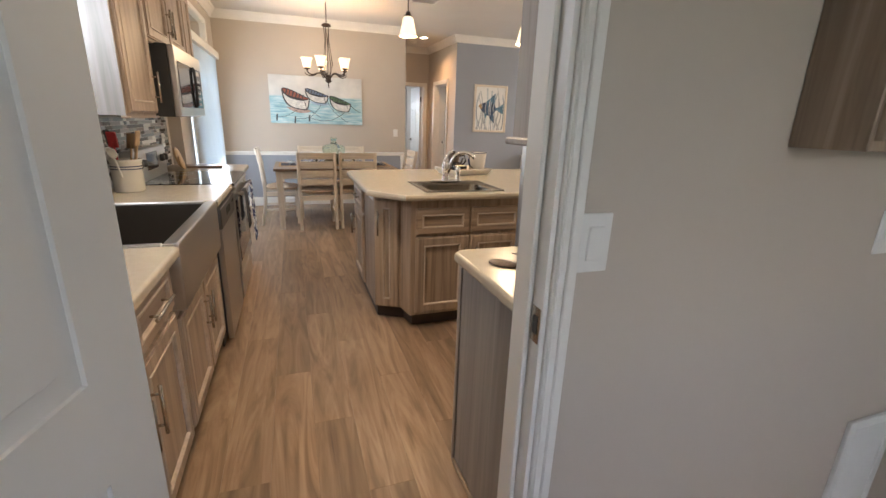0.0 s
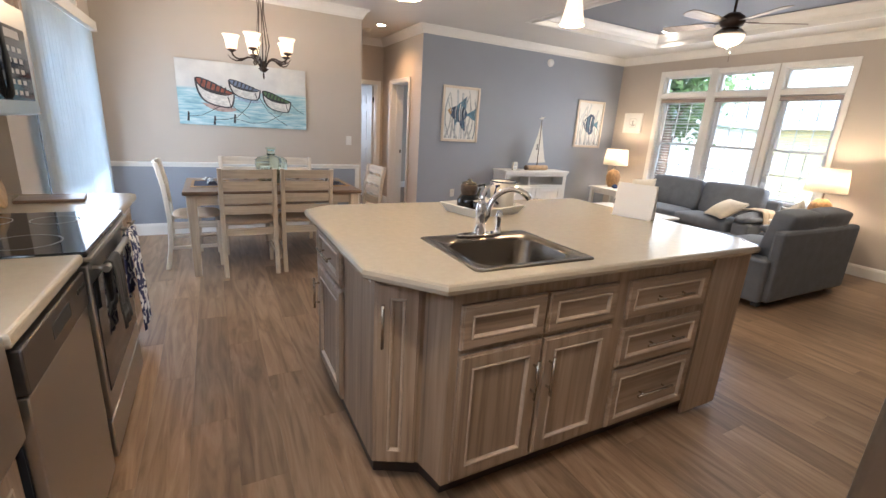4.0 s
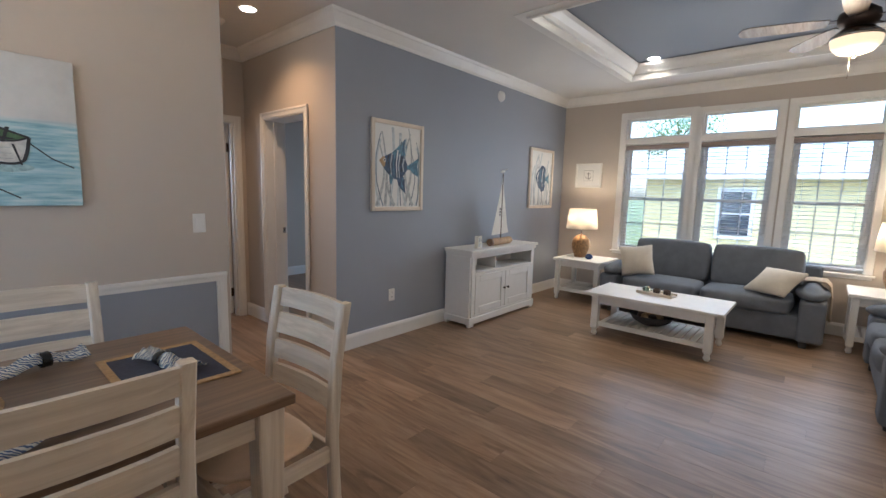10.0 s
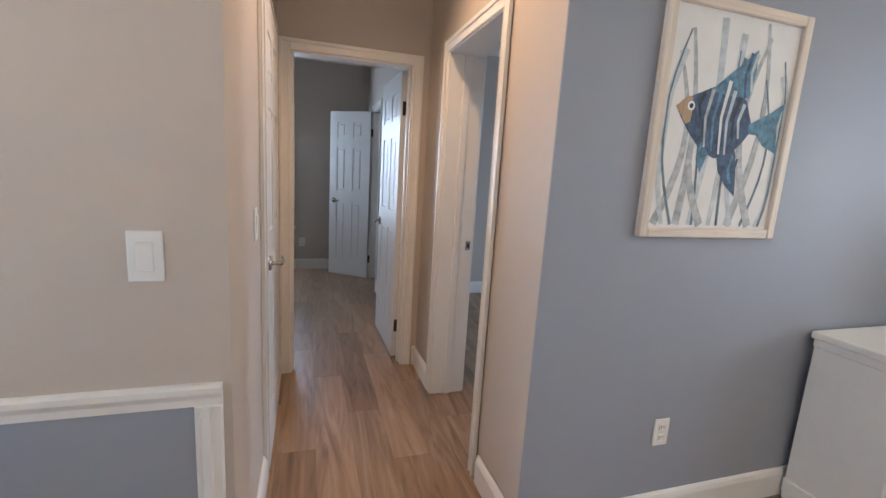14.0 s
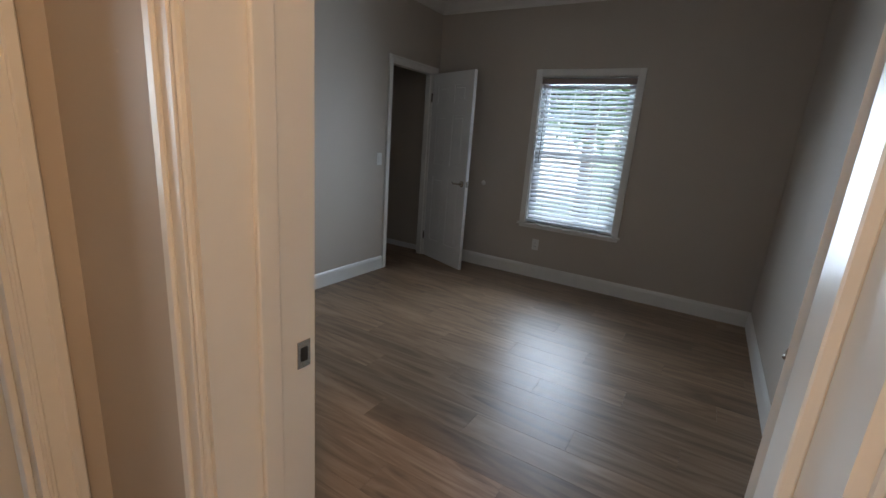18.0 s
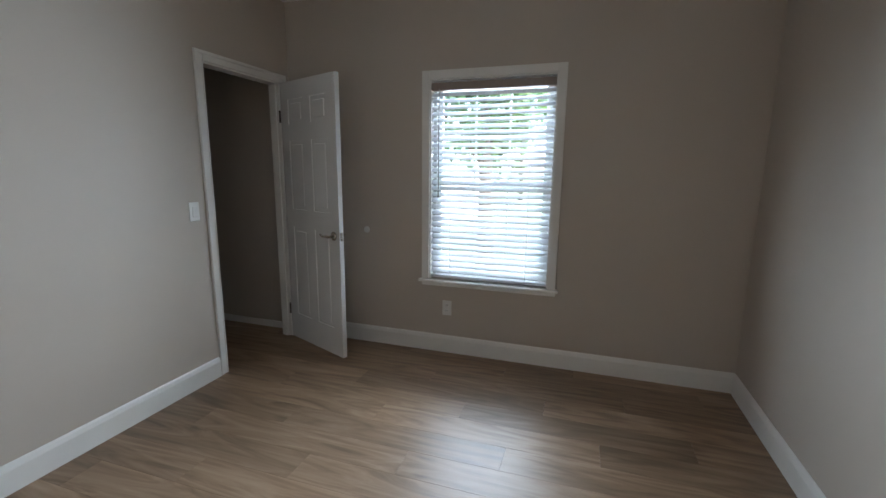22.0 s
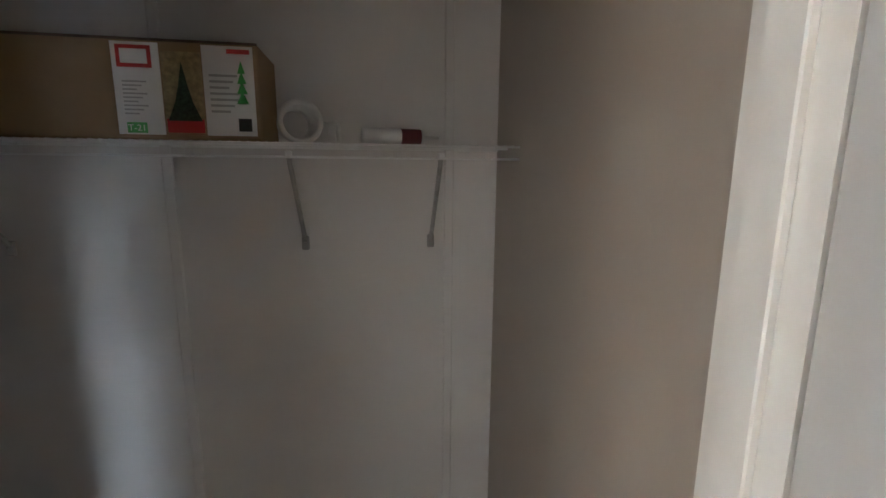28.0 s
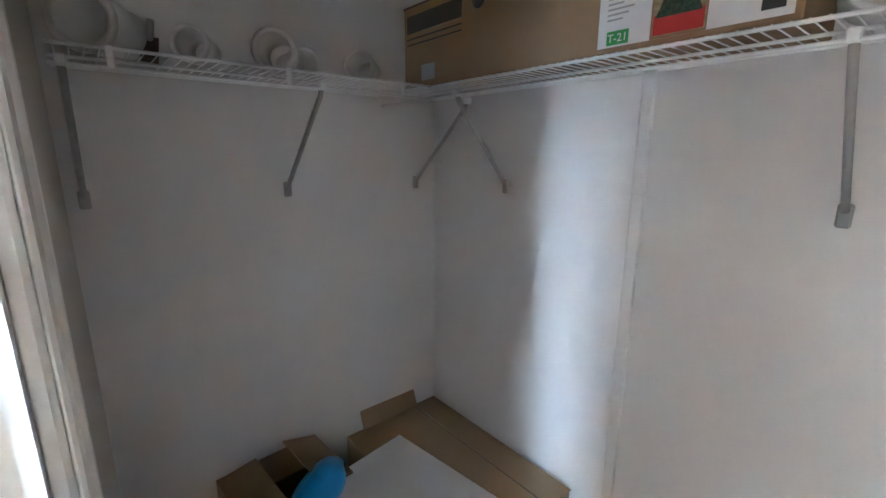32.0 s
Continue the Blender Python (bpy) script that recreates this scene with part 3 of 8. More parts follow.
wall_with_holes("wall_utility_east", "x", 1.95, 2.06, -0.58, 1.61, 0, H, [], M_BEIGE, WALL)
wall_with_holes("wall_dining", "y", N0, N0 + 0.12, W, 1.945, 0, H, [], M_BEIGE, "beige wall over grey-blue wainscot with chair rail")
wall_with_holes("wall_hall_west", "x", 1.825, 1.945, N0 + 0.12, 10.03, 0, H, [(9.03, 9.76, 0, 2.04)], M_BEIGE, WALL)
wall_with_holes("wall_hall_end", "y", 10.03, 10.15, W, 2.87, 0, H, [(2.01, 2.77, 0, 2.04)], M_BEIGE, WALL)
wall_with_holes("wall_hall_east", "x", 2.87, 3.07, 8.412, NEND, 0, H, [(8.862, 9.595, 0, 2.04), (11.96, 12.55, 0, 2.04)], M_BEIGE, WALL)
wall_with_holes("wall_accent", "y", 8.412, 8.50, 3.07, E_, 0, H, [], M_BEIGE, "wall between living room and bedroom")
struct("wall_accent_face", nbox((2.866, 8.405, 0), (E_ - 0.001, 8.412, H)), M_BLUE, "grey-blue painted accent wall in the living room", "wall")
wall_with_holes("wall_closet", "y", 11.77, 11.86, 3.07, E_, 0, H, [(6.007, 6.735, 0, 2.04)], M_BEIGE, WALL)
wall_with_holes("wall_closet_west", "x", 4.68, 4.80, 11.86, NEND, 0, H, [], M_CLOSET, "light panelled closet wall")
wall_with_holes("wall_north", "y", NEND, NEND + 0.12, W - 0.13, E_ + 0.13, 0, H + 0.2, [(1.14, 1.90, 0.57, 2.05)], M_BEIGE, WALL)
struct("wall_closet_lining", nbox((4.80, 13.086, 0), (E_, 13.09, H)), M_CLOSET, "light panelled closet back wall", "wall")
struct("wall_bath_back", nbox((0.9, N0 + 0.12, 0), (0.98, 10.03, H)), M_BEIGE, WALL, "wall")
# closet panel seams
for i, (x0, y0, x1, y1) in enumerate([(5.693, 13.074, 5.728, 13.086), (6.64, 13.074, 6.675, 13.086)]):
    struct("trim_batten_%d" % (i + 1), nbox((x0, y0, 0), (x1, y1, H), 0.004), M_CLOSET, "painted batten strip over a panel seam", "trim")

# ceiling with a raised tray
bm = bmesh.new()
x0, x1, y0, y1, zt = TRAY
for a, b in (((W, -0.6), (x0, NEND)), ((x1, -0.6), (E_, NEND)), ((x0, -0.6), (x1, y0)), ((x0, y1), (x1, NEND))):
    box(bm, (*a, H), (*b, H + 0.10))
struct("ceiling", bm, M_CEIL, "white textured ceiling", "ceiling")
bm = bmesh.new()
for a, b in (((x0 - 0.06, y0), (x0, y1)), ((x1, y0), (x1 + 0.06, y1)), ((x0 - 0.06, y0 - 0.06), (x1 + 0.06, y0)), ((x0 - 0.06, y1), (x1 + 0.06, y1 + 0.06))):
    box(bm, (*a, H + 0.101), (*b, zt + 0.03))
struct("ceiling_tray_sides", bm, M_CEIL, "white sides of the tray ceiling", "ceiling")
struct("ceiling_tray", nbox((x0 - 0.06, y0 - 0.06, zt + 0.03), (x1 + 0.06, y1 + 0.06, zt + 0.08)), M_TRAY, "blue-grey painted tray ceiling", "ceiling")
struct("roof_deck", nbox((W - 0.4, -1.0, H + 0.28), (E_ + 0.4, NEND + 0.4, H + 0.34)), M_GREY, "roof over the house", "roof")

# crown mouldings: profile as (out from wall, up)
CROWN = [(0, -0.11), (0.012, -0.11), (0.018, -0.085), (0.03, -0.07), (0.062, -0.028), (0.075, -0.02), (0.085, 0.0), (0, 0.0)]


def crown(name, path):
    zc = H - 0.001
    struct(name, ribbon(bmesh.new(), CROWN, [(x, y, zc) for x, y in path]), M_TRIM, "white crown moulding", "trim")


crown("trim_crown_1", [(1.945, 10.03), (1.945, N0), (WD, N0), (WD, 5.70), (W, 5.70), (W, 1.72)][::-1])
crown("trim_crown_2", [(2.866, 10.03), (2.866, 8.405), (E_, 8.405), (E_, 1.72), (0.68, 1.72)])
crown("trim_crown_3", [(1.945, 10.03), (2.866, 10.03)])
crown("trim_crown_4", [(3.07, 8.50), (3.07, 11.77), (E_, 11.77), (E_, 8.50), (3.07, 8.50)])
crown("trim_crown_5", [(W, NEND), (2.87, NEND), (2.87, 10.15), (W, 10.15)])
bm = ribbon(bmesh.new(), [(0.0, 0.0), (0.03, 0.0), (0.045, 0.03), (0.085, 0.07), (0.10, 0.10), (0.0, 0.10)],
            [(x0, y0, zt - 0.08), (x0, y1, zt - 0.08), (x1, y1, zt - 0.08), (x1, y0, zt - 0.08)], closed=True)
struct("trim_tray_crown", bm, M_TRIM, "white crown moulding inside the ceiling tray", "trim")
bm = bmesh.new()
ribbon(bm, [(-0.02, -0.022), (0.0, -0.022), (0.006, 0.0), (0.006, 0.1), (0.0, 0.1), (-0.10, 0.0), (-0.10, -0.006), (-0.03, -0.008)],
       [(x0, y0, H), (x0, y1, H), (x1, y1, H), (x1, y0, H)], closed=True)
struct("trim_tray_edge", bm, M_TRIM, "white trim round the ceiling tray", "trim")

# baseboards
BASE = [(0, 0), (0.016, 0), (0.016, 0.105), (0.010, 0.125), (0.004, 0.135), (0, 0.135)]
_nb = 0


def baseboard(*path):
    global _nb
    _nb += 1
    struct("baseboard_%d" % _nb, ribbon(bmesh.new(), BASE, [(x, y, 0) for x, y in path]), M_TRIM, "tall white baseboard", "baseboard")


baseboard((WD, 7.89), (WD, N0), (1.945, N0), (1.945, 8.97))
baseboard((1.945, 9.82), (1.945, 10.03))
baseboard((2.866, 8.78), (2.866, 8.405), (E_, 8.405), (E_, 1.72), (2.0, 1.72))
baseboard((2.84, 10.03), (2.866, 10.03), (2.866, 9.655))
baseboard((3.07, 9.66), (3.07, 11.77), (5.948, 11.77))
baseboard((6.80, 11.77), (E_, 11.77), (E_, 8.50), (3.07, 8.50), (3.07, 8.78))
baseboard((W, 10.15), (W, NEND), (2.87, NEND), (2.87, 12.61))
baseboard((2.87, 11.90), (2.87, 10.15), (2.83, 10.15))
for k, (a, b) in enumerate((((4.80, 11.86), (4.81, 13.086)), ((4.81, 13.076), (E_ - 0.01, 13.086)), ((E_ - 0.01, 11.86), (E_, 13.086)))):
    struct("baseboard_closet_%d" % (k + 1), nbox((*a, 0.0), (*b, 0.062), 0.003), M_CLOSET, "low painted closet baseboard", "baseboard")
baseboard((0.655, 1.61), (1.95, 1.61), (1.95, -0.58), (W, -0.58), (W, 1.61), (-0.20, 1.61))

# wainscot, chair rail and its end upright
struct("wainscot_dining", nbox((W, N0 - 0.005, 0.135), (1.862, N0, 0.79)), M_BLUE, "grey-blue painted wainscot below the chair rail", "wall")
struct("wainscot_west", nbox((WD, 7.89, 0.135), (WD + 0.005, N0 - 0.005, 0.79)), M_BLUE, "grey-blue painted wainscot below the chair rail", "wall")
RAIL = [(0, -0.055), (0.012, -0.055), (0.014, -0.035), (0.022, -0.02), (0.022, -0.005), (0.012, 0.0), (0, 0.0)]
struct("trim_chair_rail", ribbon(bmesh.new(), RAIL, [(W, 7.89, 0.84), (W, N0, 0.84), (1.925, N0, 0.84)]), M_TRIM, "white moulded chair rail", "trim")
bm = box(bmesh.new(), (1.862, N0 - 0.014, 0.135), (1.925, N0, 0.786), 0.004)
box(bm, (1.876, N0 - 0.020, 0.135), (1.90, N0 - 0.013, 0.786), 0.003)
struct("trim_wainscot_end", bm, M_TRIM, "white upright trim ending the wainscot", "trim")


# door linings and casings
def casing(name, axis, faces, u0, u1, zt=2.04, w=0.062):
    """Lining and casings of a doorway through a wall whose faces are at faces[0] < faces[1]."""
    bm = bmesh.new()
    f0, f1 = faces

    def b(c0, c1, ua, ub, za, zb, bev=0.003):
        box(bm, (c0, ua, za) if axis == "x" else (ua, c0, za), (c1, ub, zb) if axis == "x" else (ub, c1, zb), bev)

    for s, u in ((1, u0), (-1, u1)):
        b(f0 - 0.002, f1 + 0.002, u, u + s * 0.016, 0, zt, 0)
        mid = (f0 + f1) / 2
        b(mid - 0.02, mid + 0.02, u + s * 0.016, u + s * 0.028, 0, zt - 0.016, 0.002)
    b(f0 - 0.002, f1 + 0.002, u0 + 0.016, u1 - 0.016, zt - 0.016, zt, 0)
    for f, d in ((f0, -1), (f1, 1)):
        for s, u in ((1, u0 + 0.006), (-1, u1 - 0.006)):
            b(f, f + d * 0.012, u - s * w, u, 0, zt + w - 0.006)
            b(f + d * 0.010, f + d * 0.019, u - s * w, u - s * (w - 0.022), 0, zt + w - 0.006)
            b(f + d * 0.011, f + d * 0.016, u - s * 0.012, u - s * 0.004, 0, zt - 0.002)
        b(f, f + d * 0.0125, u0 + 0.006, u1 - 0.006, zt - 0.006, zt + w - 0.006)
        b(f + d * 0.010, f + d * 0.0185, u0 - w + 0.02, u1 + w - 0.02, zt + w - 0.028, zt + w - 0.0065)
    return struct(name, bm, M_TRIM, "white moulded door casing and jamb", "door frame")


casing("door_frame_1", "y", (1.61, 1.72), -0.136, 0.593, w=0.046)
casing("door_frame_2", "x", (1.825, 1.945), 9.03, 9.76)
casing("door_frame_3", "y", (10.03, 10.15), 2.01, 2.77)
casing("door_frame_4", "x", (2.866, 3.07), 8.862, 9.595)
casing("door_frame_5", "y", (11.77, 11.86), 6.007, 6.735)
casing("door_frame_6", "x", (2.87, 3.07), 11.96, 12.55)


# six-panel door leaf: hinge line at the origin, leaf along +x, thickness along +y
def door_leaf(name, w, label, m, lever=1, lz=0.95):
    h, t = 2.02, 0.035
    d = thing(name, label, "door", m)
    d["kind"] = "structure"
    st, mul = 0.105, 0.095
    pw = (w - 2 * st - mul) / 2
    rows = [(0.22, 0.94), (1.08, 1.60), (1.72, 1.90)]
    bm = bmesh.new()
    for a, b in ((0, st), (st + pw, st + pw + mul), (w - st, w)):
        box(bm, (a, 0, 0.008), (b, t, 0.008 + h))
    zs = [0.008] + [z for r in rows for z in r] + [0.008 + h]
    for a, b in zip(zs[::2], zs[1::2]):
        for xa in (st, st + pw + mul):
            box(bm, (xa, 0, a), (xa + pw, t, b))
    bmesh.ops.remove_doubles(bm, verts=bm.verts, dist=0.0002)
    part("leaf_frame", bm, M_DOOR, d)
    for za, zb in rows:
        for xa in (st, st + pw + mul):
            bm = bmesh.new()
            box(bm, (xa, 0.006, za), (xa + pw, t - 0.006, zb))
            box(bm, (xa + 0.03, 0.0015, za + 0.03), (xa + pw - 0.03, t - 0.0015, zb - 0.03), 0.004)
            part("panel", bm, M_DOOR, d)
    if lever:
        for s, y in ((-1, 0.0), (1, t)):
            bm = lathe(bmesh.new(), [(0.0, 0.0), (0.033, 0.0), (0.033, 0.004), (0.026, 0.011), (0.0, 0.012)], 18)
            shift(bm, Matrix.Translation((w - 0.065, y, lz)) @ Matrix.Rotation(radians(90 if s < 0 else -90), 4, "X"))
            lv = part("lever", bm, M_NICKEL, d, "satin nickel door lever")
            bm = tube(bmesh.new(), [(w - 0.065, y + s * 0.01, lz), (w - 0.065, y + s * 0.05, lz)], 0.009)
            tube(bm, [(w - 0.060, y + s * 0.05, lz), (w - 0.09, y + s * 0.052, lz + 0.001), (w - 0.13, y + s * 0.054, lz - 0.003), (w - 0.172, y + s * 0.046, lz + 0.008)], [0.010, 0.009, 0.008, 0.005])
            part("handle", bm, M_NICKEL, lv)
        part("latch_plate", nbox((w - 0.0005, 0.006, lz - 0.03), (w + 0.0015, t - 0.006, lz + 0.03)), M_NICKEL, d)
    for z in (0.2, 1.74):
        bm = tube(bmesh.new(), [(-0.006, -0.004, z), (-0.006, -0.004, z + 0.09)], 0.007)
        box(bm, (-0.006, 0.0, z), (0.0005, 0.022, z + 0.09))
        part("hinge", bm, M_BRONZE, d)
    return d


def turned(x, y, deg):
    return pose(x, y, 0, 0, 0, deg)


door_leaf("door_1", 0.70, "white six-panel utility room door, wide open", turned(-0.106, 1.595, -103), 1)
door_leaf("door_2", 0.69, "white six-panel hall closet door, closed", turned(1.93, 9.742, -90), 1)
door_leaf("door_3", 0.67, "white six-panel bedroom door, open into the room", turned(2.752, 10.165, 91.5), 1)
door_leaf("door_4", 0.74, "white six-panel bedroom door standing open against the wall", turned(3.10, 8.845, -15.5), 1, 0.95)
door_leaf("door_5", 0.70, "white six-panel closet door, half open", turned(6.718, 11.762, -112.5), 1, 0.918)
door_leaf("door_6", 0.56, "white six-panel closet door in the far bedroom, open", turned(2.85, 12.535, 143), 1)


# strike plates in jambs
def strike(name, a, b):
    s = thing(name, "dark metal strike plate on a door jamb", "strike plate")
    part("plate", nbox(a, b), M_NICKEL, s)
    c = [(p + q) / 2 for p, q in zip(a, b)]
    e = [max(0.0022, abs(q - p) * 0.25) for p, q in zip(a, b)]
    part("slot", nbox([p - q for p, q in zip(c, e)], [p + q for p, q in zip(c, e)]), M_SLOT, s)


strike("strike_plate", (3.03, 9.5775, 0.925), (3.06, 9.579, 0.98))
strike("strike_plate", (0.5755, 1.612, 0.965), (0.577, 1.642, 1.04))
strike("strike_plate", (6.023, 11.775, 0.92), (6.0255, 11.82, 0.99))


# ---- windows and blinds ----
# local frame of a window: x along the wall, y into the room, z up; origin at the hole's lower corner on the inner wall face
def window(name, m, w, h, label, transom=0.0, grid=True, depth=0.13, sill=True):
    """A double-hung window with its casing; transom: height of a fixed light on top."""
    o = thing(name, label, "window", m)
    o["kind"] = "structure"
    y = -0.09
    hl = h - transom - (0.07 if transom else 0)

    def frame_bm(x0, x1, z0, z1, t, ya, yb):
        bm = bmesh.new()
        box(bm, (x0, ya, z0), (x0 + t, yb, z1), 0.003)
        box(bm, (x1 - t, ya, z0), (x1, yb, z1), 0.003)
        box(bm, (x0 + t, ya, z0), (x1 - t, yb, z0 + t), 0.003)
        box(bm, (x0 + t, ya, z1 - t), (x1 - t, yb, z1), 0.003)
        return bm

    part("window_frame", frame_bm(0, w, 0, hl, 0.035, y - 0.03, y + 0.03), M_VINYL, o)
    for nm, z0, z1, dy in (("lower_sash", 0.03, hl / 2 + 0.02, 0.012), ("upper_sash", hl / 2 - 0.02, hl - 0.03, -0.012)):
        s = part(nm, frame_bm(0.03, w - 0.03, z0, z1, 0.04, y + dy - 0.011, y + dy + 0.011), M_VINYL, o)
        if grid:
            bm = bmesh.new()
            for i in (1, 2):
                xx = 0.07 + (w - 0.14) * i / 3
                box(bm, (xx - 0.006, y + dy - 0.004, z0 + 0.04), (xx + 0.006, y + dy + 0.004, z1 - 0.04))
            zz = (z0 + z1) / 2
            box(bm, (0.07, y + dy - 0.0045, zz - 0.006), (w - 0.07, y + dy + 0.0045, zz + 0.006))
            part("grille", bm, M_VINYL, s)
        p = part("pane", nbox((0.065, y + dy - 0.0015, z0 + 0.035), (w - 0.065, y + dy + 0.0015, z1 - 0.035)), M_PANE, s)
        p.visible_shadow = False
    if transom:
        z0 = h - transom
        part("transom_bar", nbox((0, -0.12, hl), (w, 0.012, z0), 0.003), M_TRIM, o)
        t = part("transom_frame", frame_bm(0, w, z0, h, 0.03, y - 0.03, y + 0.03), M_VINYL, o)
        p = part("transom_pane", nbox((0.03, y - 0.0015, z0 + 0.03), (w - 0.03, y + 0.0015, h - 0.03)), M_PANE, t)
        p.visible_shadow = False
    return o


def window_trim(name, m, w, h, c=0.06, sill=True):
    bm = bmesh.new()
    for xa, xb in ((-c, 0), (w, w + c)):
        box(bm, (xa, 0, -0.001), (xb, 0.014, h + c), 0.003)
    box(bm, (0, 0, h), (w, 0.0145, h + c), 0.003)
    for xa, xb in ((-0.001, 0.008), (w - 0.008, w + 0.001)):
        box(bm, (xa, -0.058, 0), (xb, 0.002, h))
    box(bm, (0, -0.058, h - 0.008), (w, 0.002, h))
    if sill:
        box(bm, (-c - 0.02, -0.058, -0.022), (w + c + 0.02, 0.035, -0.001), 0.004)
        box(bm, (-c, 0, -0.05), (w + c, 0.012, -0.022), 0.003)
    ob = struct(name, shift(bm, m), M_TRIM, "white window casing and sill", "window trim")
    return ob


def blind(m, w, h, tilt, label, drop=1.0, pitch=0.044, half=0.024, wand=True, valance=M_SLAT, group=""):
    """A horizontal blind that hangs from a head rail at the local height h."""
    o = thing("window_blind", label, "blind", m, group)
    part("head_rail", nbox((0.006, -0.055, h - 0.055), (w - 0.006, 0.0, h - 0.003), 0.004), valance, o)
    k = int((h * drop - 0.09) / pitch)
    prof = [(-half, 0.0), (-half / 2, 0.0025), (0, 0.0035), (half / 2, 0.0025), (half, 0.0)]
    bm = bmesh.new()
    up = [[bm.verts.new((x, a, b + 0.0008)) for a, b in prof] for x in (0.010, w - 0.010)]
    dn = [[bm.verts.new((x, a, b - 0.0008)) for a, b in prof] for x in (0.010, w - 0.010)]
    for i in range(4):
        bm.faces.new((up[0][i], up[1][i], up[1][i + 1], up[0][i + 1]))
        bm.faces.new((dn[0][i + 1], dn[1][i + 1], dn[1][i], dn[0][i]))
    for q in (0, 4):
        bm.faces.new((up[0][q], dn[0][q], dn[1][q], up[1][q]))
    shift(bm, Matrix.Rotation(radians(tilt), 4, "X"))
    me = mesh_of("slat", bm, M_SLAT)
    for i in range(k):
        s = new("slat", me)
        s.parent = o
        s.location = (0, -0.028, h - 0.08 - i * pitch)
        s.rotation_euler = (radians(random.uniform(-2.0, 2.0)), radians(random.uniform(-0.12, 0.12)), 0)
    zb = h - 0.08 - k * pitch
    part("bottom_rail", nbox((0.008, -0.052, zb - 0.010), (w - 0.008, -0.004, zb + 0.010), 0.004), M_SLAT, o)
    for x in (w * 0.18, w * 0.82):
        bm = tube(bmesh.new(), [(x, -0.003, h - 0.05), (x, -0.003, zb)], 0.001, 4)
        tube(bm, [(x, -0.053, h - 0.05), (x, -0.053, zb)], 0.001, 4)
        part("ladder_cord", bm, M_SLAT, o)
    if wand:
        part("tilt_wand", tube(bmesh.new(), [(w - 0.07, 0.008, h - 0.05), (w - 0.07, 0.012, h - 0.62 * min(1.3, h))], 0.004, 6), M_GREY, o)
    return o


def facing(x, y, z, deg):
    return pose(x, y, z, 0, 0, deg)


# living room: three windows with transoms, local x runs towards -y... the room lies at -x
for i, (ya, yb) in enumerate([(6.75, 7.52), (5.90, 6.63), (5.06, 5.76)]):
    m = facing(E_, ya, 0.66, 90)
    window("window_%d" % (i + 1), m, yb - ya, 1.75, "white double-hung window with a transom light over it", transom=0.27)
    window_trim("window_%d_trim" % (i + 1), m, yb - ya, 1.75, 0.075 if i == 0 else 0.062)
    blind(m, yb - ya, 1.40, 2, "white horizontal blind, slats open, on a living room window", wand=False, valance=M_VAL, half=0.017, group="living room blinds")
m = facing(E_, 9.70, 0.575, 90)
window("window_4", m, 0.88, 1.445, "white double-hung bedroom window")
window_trim("window_4_trim", m, 0.88, 1.445, 0.058)
blind(m, 0.88, 1.425, -36, "white horizontal blind, slats half open, on the bedroom window", half=0.026, valance=M_VAL)
m = facing(1.90, NEND, 0.57, 180)
window("window_5", m, 0.76, 1.48, "white double-hung window in the far bedroom")
window_trim("window_5_trim", m, 0.76, 1.48, 0.058)
blind(m, 0.76, 1.46, 20, "white horizontal blind, slats half open, in the far bedroom")
m = facing(W, 3.46, 1.135, -90)
window("window_6", m, 0.71, 1.025, "white kitchen window over the sink", grid=False)
window_trim("window_6_trim", m, 0.71, 1.025, 0.055)
blind(m, 0.71, 1.015, 52, "white horizontal blind, slats tilted, on the kitchen window", wand=False, pitch=0.027, half=0.015)

# unseen window, added so that daylight reaches the utility room wall
m = facing(0.36, -0.58, 1.0, 0)
window("window_8", m, 0.78, 1.0, "unseen white double-hung window, added to light the utility room", grid=False)
window_trim("window_8_trim", m, 0.78, 1.0, 0.058)

# sliding glass door with vertical vanes
m = facing(W, 7.78, 0.02, -90)
o = thing("door_7", "sliding glass patio door behind vertical blinds", "sliding door", m)
o["kind"] = "structure"
for nm, xa, xb, dy in (("fixed_panel", 0.0, 0.84, -0.10), ("sliding_panel", 0.76, 1.60, -0.05)):
    bm = bmesh.new()
    for a, b in (((xa, 0), (xa + 0.06, 2.03)), ((xb - 0.06, 0), (xb, 2.03)), ((xa + 0.06, 0), (xb - 0.06, 0.08)), ((xa + 0.06, 1.95), (xb - 0.06, 2.03))):
        box(bm, (a[0], dy - 0.018, a[1]), (b[0], dy + 0.018, b[1]), 0.003)
    f = part(nm, bm, M_VINYL, o)
    p = part("pane", nbox((xa + 0.06, dy - 0.002, 0.08), (xb - 0.06, dy + 0.002, 1.95)), M_PANE, f)
    p.visible_shadow = False
o = thing("vertical_blind", "pale vertical blinds drawn over the patio door, white valance", "blind", facing(W, 7.85, 0.0, -90))
part("valance", box(bmesh.new(), (-0.02, 0.107, 2.065), (1.90, 0.215, 2.15), 0.006, 2), M_TRIM, o)
bm = bmesh.new()
prof = [(-0.051, 0.0), (-0.022, 0.008), (0.022, 0.008), (0.051, 0.0)]
ring = [[bm.verts.new((a, b, z)) for a, b in prof] for z in (0.03, 1.0, 2.06)]
rin2 = [[bm.verts.new((a, b - 0.0012, z)) for a, b in prof] for z in (0.03, 1.0, 2.06)]
for r in (ring, rin2):
    for p, q in zip(r, r[1:]):
        for i in range(3):
            bm.faces.new((p[i], p[i + 1], q[i + 1], q[i]))
shift(bm, Matrix.Rotation(radians(-9), 4, "Z"))
me = mesh_of("vane", bm, M_VANE)
